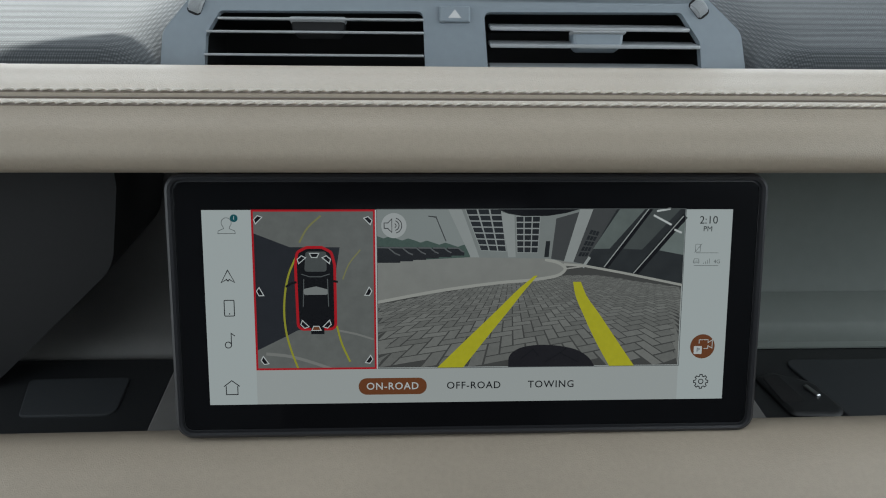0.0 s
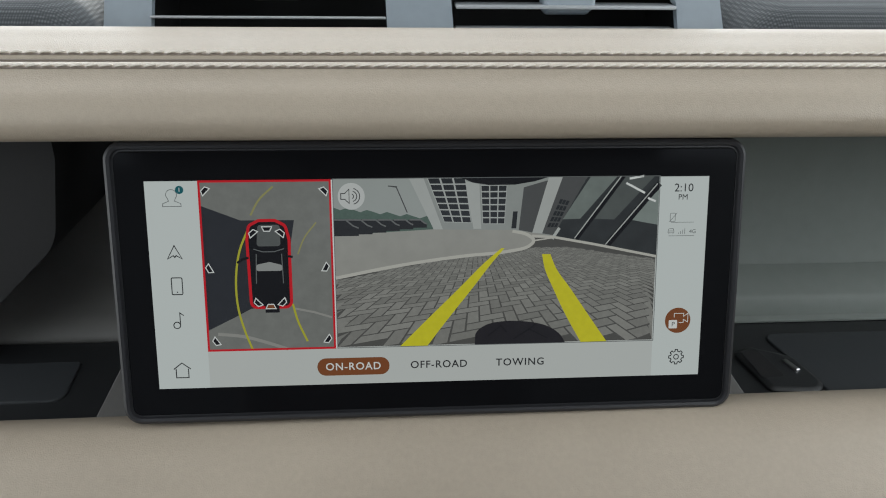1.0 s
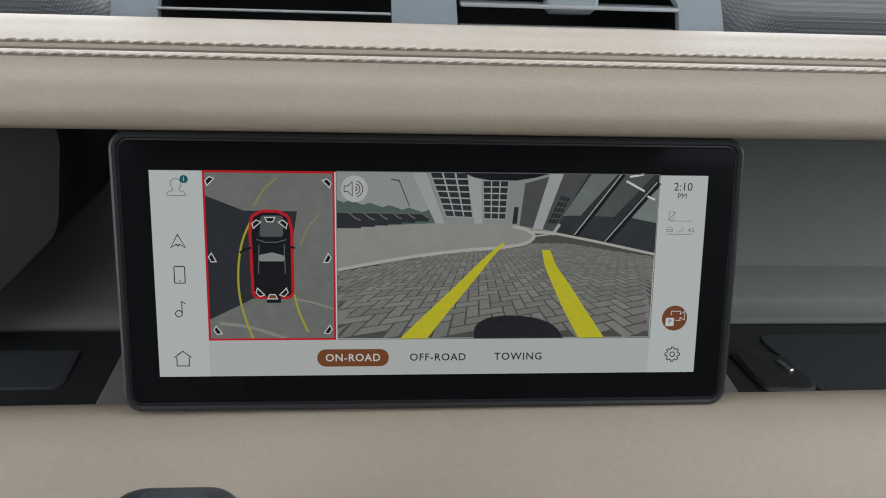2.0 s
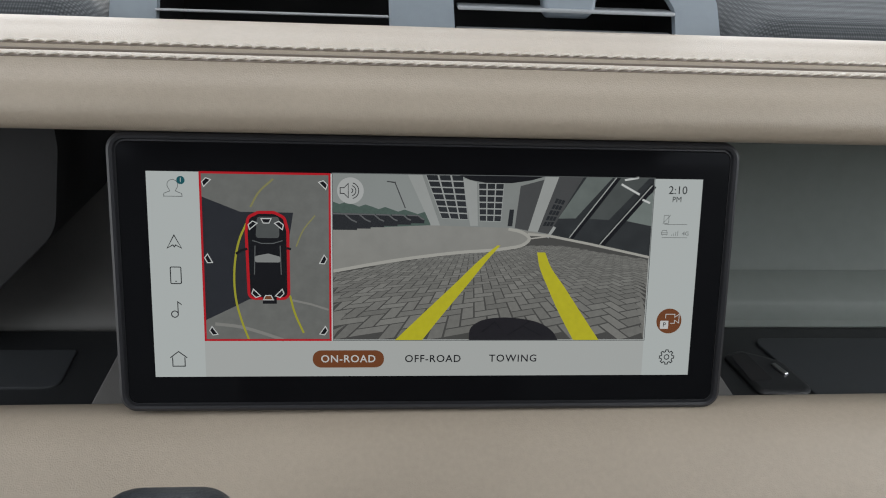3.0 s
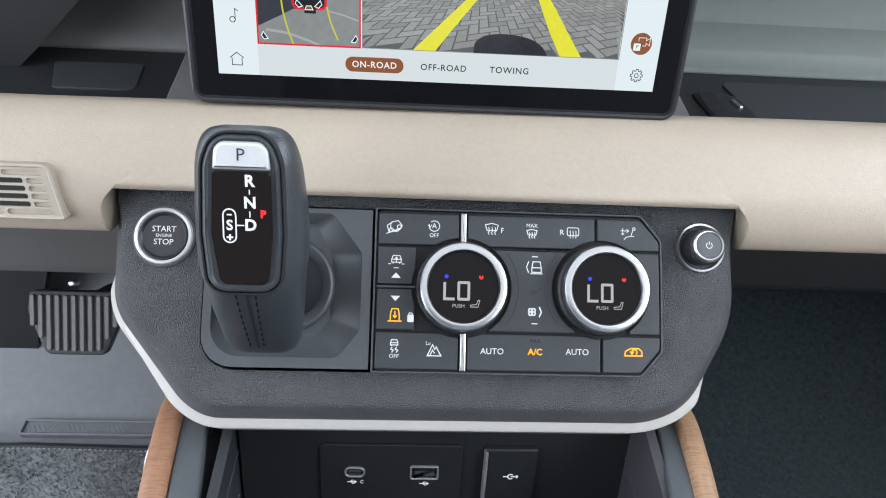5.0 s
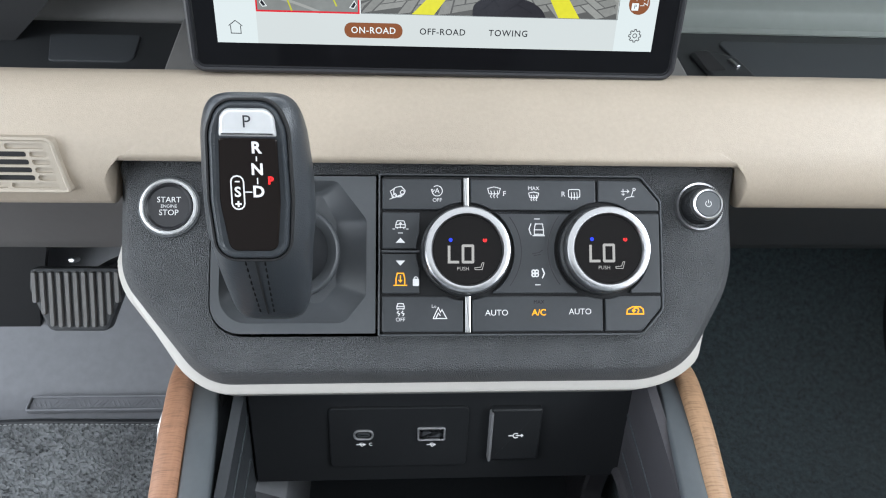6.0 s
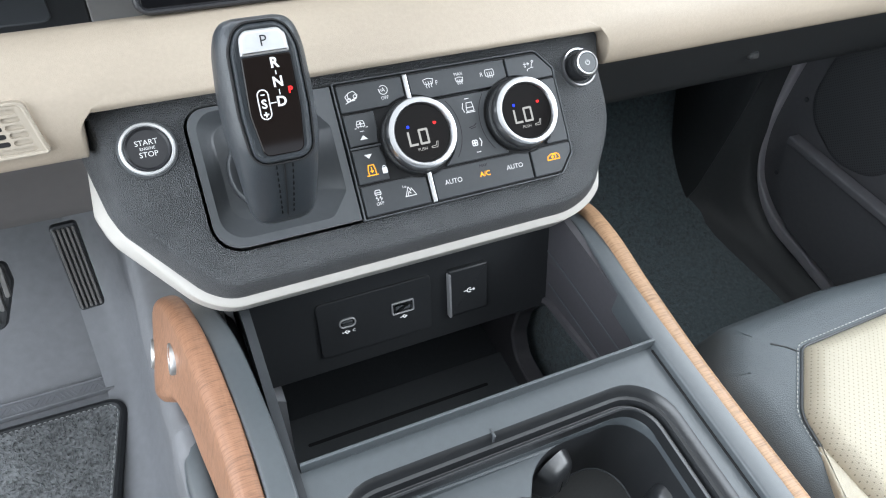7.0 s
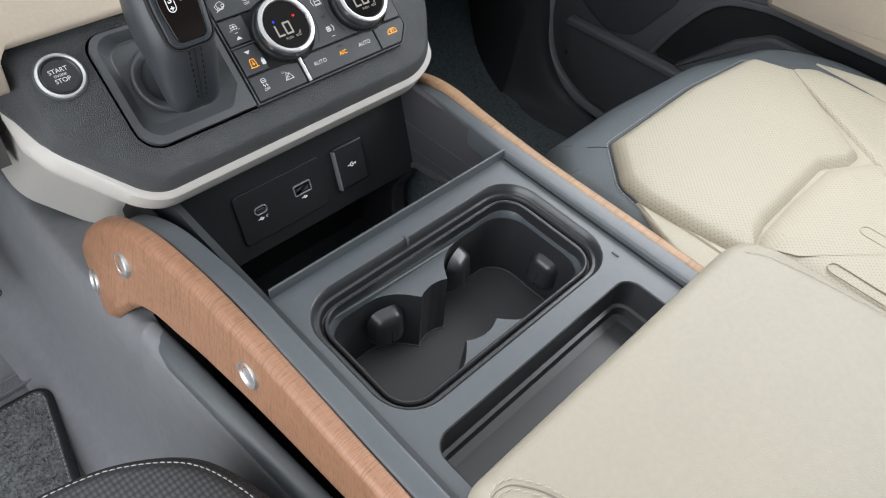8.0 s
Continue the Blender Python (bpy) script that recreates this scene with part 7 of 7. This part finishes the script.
brake = pedal("brake_pedal", "wide ribbed rubber brake pedal", pose(-0.3605, 0.420, 0.199, 52) @ Matrix.Diagonal((1.03, 0.82, 0.9, 1)), bo_, [-0.041 + 0.0082 * k for k in range(11)], lambda x: -0.038 + max(0, abs(x) - 0.024) * 1.9, lambda x: 0.035, 0.0026)
part("arm", sweep(rrect(-0.006, -0.004, 0.006, 0.004, 0.002), smooth_path([(0.004, 0.010, -0.008), (0.004, 0.022, -0.030), (0.005, 0.030, -0.070), (0.008, 0.035, -0.14)], 5)), BLACK, brake, "black steel pedal arm")
part("arm_bolt", placed(levels(circle(0, 0, 0.0042, 20), [(0, 0), (0.0006, 0.012), (0.002, 0.013)]), pose(-0.012, 0.046, -0.030)), STEEL, brake, "bright pin")
ao_ = rpoly([(-0.017, -0.068), (0.017, -0.068), (0.018, 0.066), (-0.018, 0.066)], 0.006, 5)
pedal("accelerator_pedal", "tall narrow ribbed accelerator pedal", pose(-0.2565, 0.452, 0.180, 62, 0, 4) @ Matrix.Diagonal((0.76, 0.76, 0.9, 1)), ao_, [-0.0125 + 0.00625 * k for k in range(5)], lambda x: -0.063, lambda x: 0.061, 0.0019)

# ---- passenger door ----
door = thing("passenger_door", "dark passenger door panel with a pocket, speaker and pale trims", "car door", Matrix(((0, 0, -1.0, 0.735), (-1, 0, 0, 0), (0, 1, 0, 0), (0, 0, 0, 1))))


def fy(pts):
    return [(-y, z) for y, z in pts]


frontline = smooth_path([(0.410, 0.72), (0.424, 0.40), (0.431, 0.300), (0.432, 0.235), (0.422, 0.145), (0.395, 0.090), (0.345, 0.055), (0.250, 0.040), (0.0, 0.022), (-0.9, 0.018)], 6)
part("panel", plate(fy(frontline) + [(0.9, 0.72)], -0.06, 0.0, 0.002), DOOR, door, "dark moulded door panel")
edge_p = [Vector((-y, z, 0.002)) for y, z in frontline]
part("edge_strip", sweep(rpoly([(-0.008, -0.010), (0.010, -0.010), (0.010, 0.010), (-0.008, 0.010)], 0.004, 4), [(p.x, p.y, p.z) for p in edge_p], side=(0, 0, 1)), DOOR_EDGE, door, "mauve-grey sealing edge")
pk = rpoly(fy([(0.375, 0.185), (0.355, 0.110), (0.300, 0.065), (0.10, 0.045), (-0.5, 0.045), (-0.5, 0.200), (0.13, 0.196)]), [0.006, 0.03, 0.03, 0.05, 0.01, 0.01, 0.01], 6)
part("pocket", levels(pk, [(0, 0.0), (0.001, 0.016), (0.004, 0.020)]), DOOR, door, "bulging map pocket")
part("pocket_lip", sweep(rrect(-0.010, -0.006, 0.012, 0.006, 0.003), [(-0.372, 0.186, 0.010), (-0.26, 0.192, 0.014), (-0.12, 0.197, 0.014), (0.5, 0.202, 0.014)], side=(0, 0, 1)), DOOR_LIP, door, "paler pocket rim")
sp = rpoly(fy([(0.385, 0.40), (0.385, 0.232), (0.305, 0.196), (0.252, 0.210), (0.200, 0.290), (0.187, 0.345), (0.190, 0.40)]), [0.01, 0.06, 0.05, 0.05, 0.06, 0.04, 0.01], 8)
part("speaker_grille", levels(sp, [(-0.004, -0.001), (-0.001, 0.0012), (0.003, 0.0018), (0.006, 0.0016)]), SPEAKER, door, "fine black speaker mesh")
recess = rpoly(fy([(0.210, 0.200), (0.177, 0.266), (0.129, 0.325), (0.068, 0.343), (-0.5, 0.350), (-0.5, 0.200)]), [0.01, 0.05, 0.05, 0.05, 0, 0], 7)
# Thin black sheet on the panel paints the recess's shade.
part("arm_recess_shade", levels(recess, [(0, 0.001), (0.002, 0.0022), (0.006, 0.0008)]), DEEP, door, "black sheet for the shade in the recess under the armrest")
part("recess_rim", sweep(rrect(-0.004, -0.005, 0.004, 0.005, 0.002), [(x, y, 0.003) for x, y in smooth_path(fy([(0.210, 0.200), (0.177, 0.267), (0.129, 0.326), (0.068, 0.345), (-0.02, 0.348), (-0.5, 0.353)]), 6)], side=(0, 0, 1)), DOOR, door, "moulded arch")
part("recess_step", levels(rpoly(fy([(0.167, 0.200), (0.088, 0.285), (0.0385, 0.318), (-0.5, 0.320), (-0.5, 0.200)]), [0.005, 0.04, 0.04, 0, 0], 6), [(0, 0.001), (0.002, 0.010), (0.006, 0.013)]), DOOR, door, "")
part("silver_trim", sweep(rrect(-0.003, -0.007, 0.010, 0.008, 0.003), [(x, y, 0.006) for x, y in fy([(0.330, 0.400), (0.20, 0.384), (0.12, 0.385), (0.02, 0.389), (-0.5, 0.43)])], side=(0, 0, 1)), DOOR_SILVER, door, "silver-grey trim strip")
part("door_armrest", levels(rpoly(fy([(0.055, 0.372), (0.055, 0.46), (-0.6, 0.47), (-0.6, 0.385)]), 0.012, 5), [(0, 0.0), (0.0, 0.05), (0.004, 0.062), (0.012, 0.068)]), CREAM, door, "cream leather armrest")
for y, z in ((0.392, 0.24), (0.372, 0.115)):
    part("screw", placed(levels(circle(0, 0, 0.004, 16), [(0, 0), (0, 0.0012), (0.001, 0.002)]), Matrix.Translation((-y, z, 0.0))), SATIN, door)
part("door_switch", levels(rrect(-0.12, 0.408, -0.06, 0.42, 0.004), [(0, 0), (0, 0.02), (0.002, 0.022)]), GLOSS, door, "glossy dark handle insert")

# ---- vent grille beside the wheel ----
gm = Matrix(((1, 0, 0, -0.2505), (0, 0.40, -0.917, 0.2170), (0, 0.917, 0.40, 0.5200), (0, 0, 0, 1)))
gr = thing("cabin_sensor_grille", "cream slotted plastic grille set in the dashboard roll", "grille", gm)
go = rpoly([(-0.042, 0.0015), (0.0545, 0.0015), (0.0532, 0.0050), (0.0485, 0.0290), (-0.042, 0.0290)], [0.002, 0.001, 0.002, 0.004, 0.002], 4)
slots = []
for r_ in range(6):
    v = 0.0255 - r_ * 0.0042
    right = 0.0460 + r_ * 0.0009
    cuts = [-0.040, -0.024, -0.008, 0.008, 0.0245, right] if r_ in (0, 5) else [-0.040, 0.010 + 0.002 * r_, 0.0355 + 0.0008 * r_, right]
    for a, b in zip(cuts, cuts[1:]):
        slots.append(rrect(a + 0.0008, v - 0.00145, b - 0.0008, v + 0.00145, 0.0012, 3))
part("grille_face", holed(go, slots, 0.0035, 0.004), CREAM_PLASTIC, gr, "cream slotted face")
part("grille_rim", ring(inset(go, -0.0012), inset(go, 0.0008), -0.004, 0.0044, 0.0008), CREAM_PLASTIC, gr, "")
part("grille_backing", plate(inset(go, 0.001), -0.003, 0.0022, 0.0002), CREAM_PLASTIC, gr, "")
for r_ in range(1, 5):
    v = 0.0255 - r_ * 0.0042
    part("opening", flat(rrect(-0.040, v - 0.0014, 0.0347 + 0.0008 * r_, v + 0.0014, 0.0012, 3), 0.0024), DEEP, gr, "dark opening")
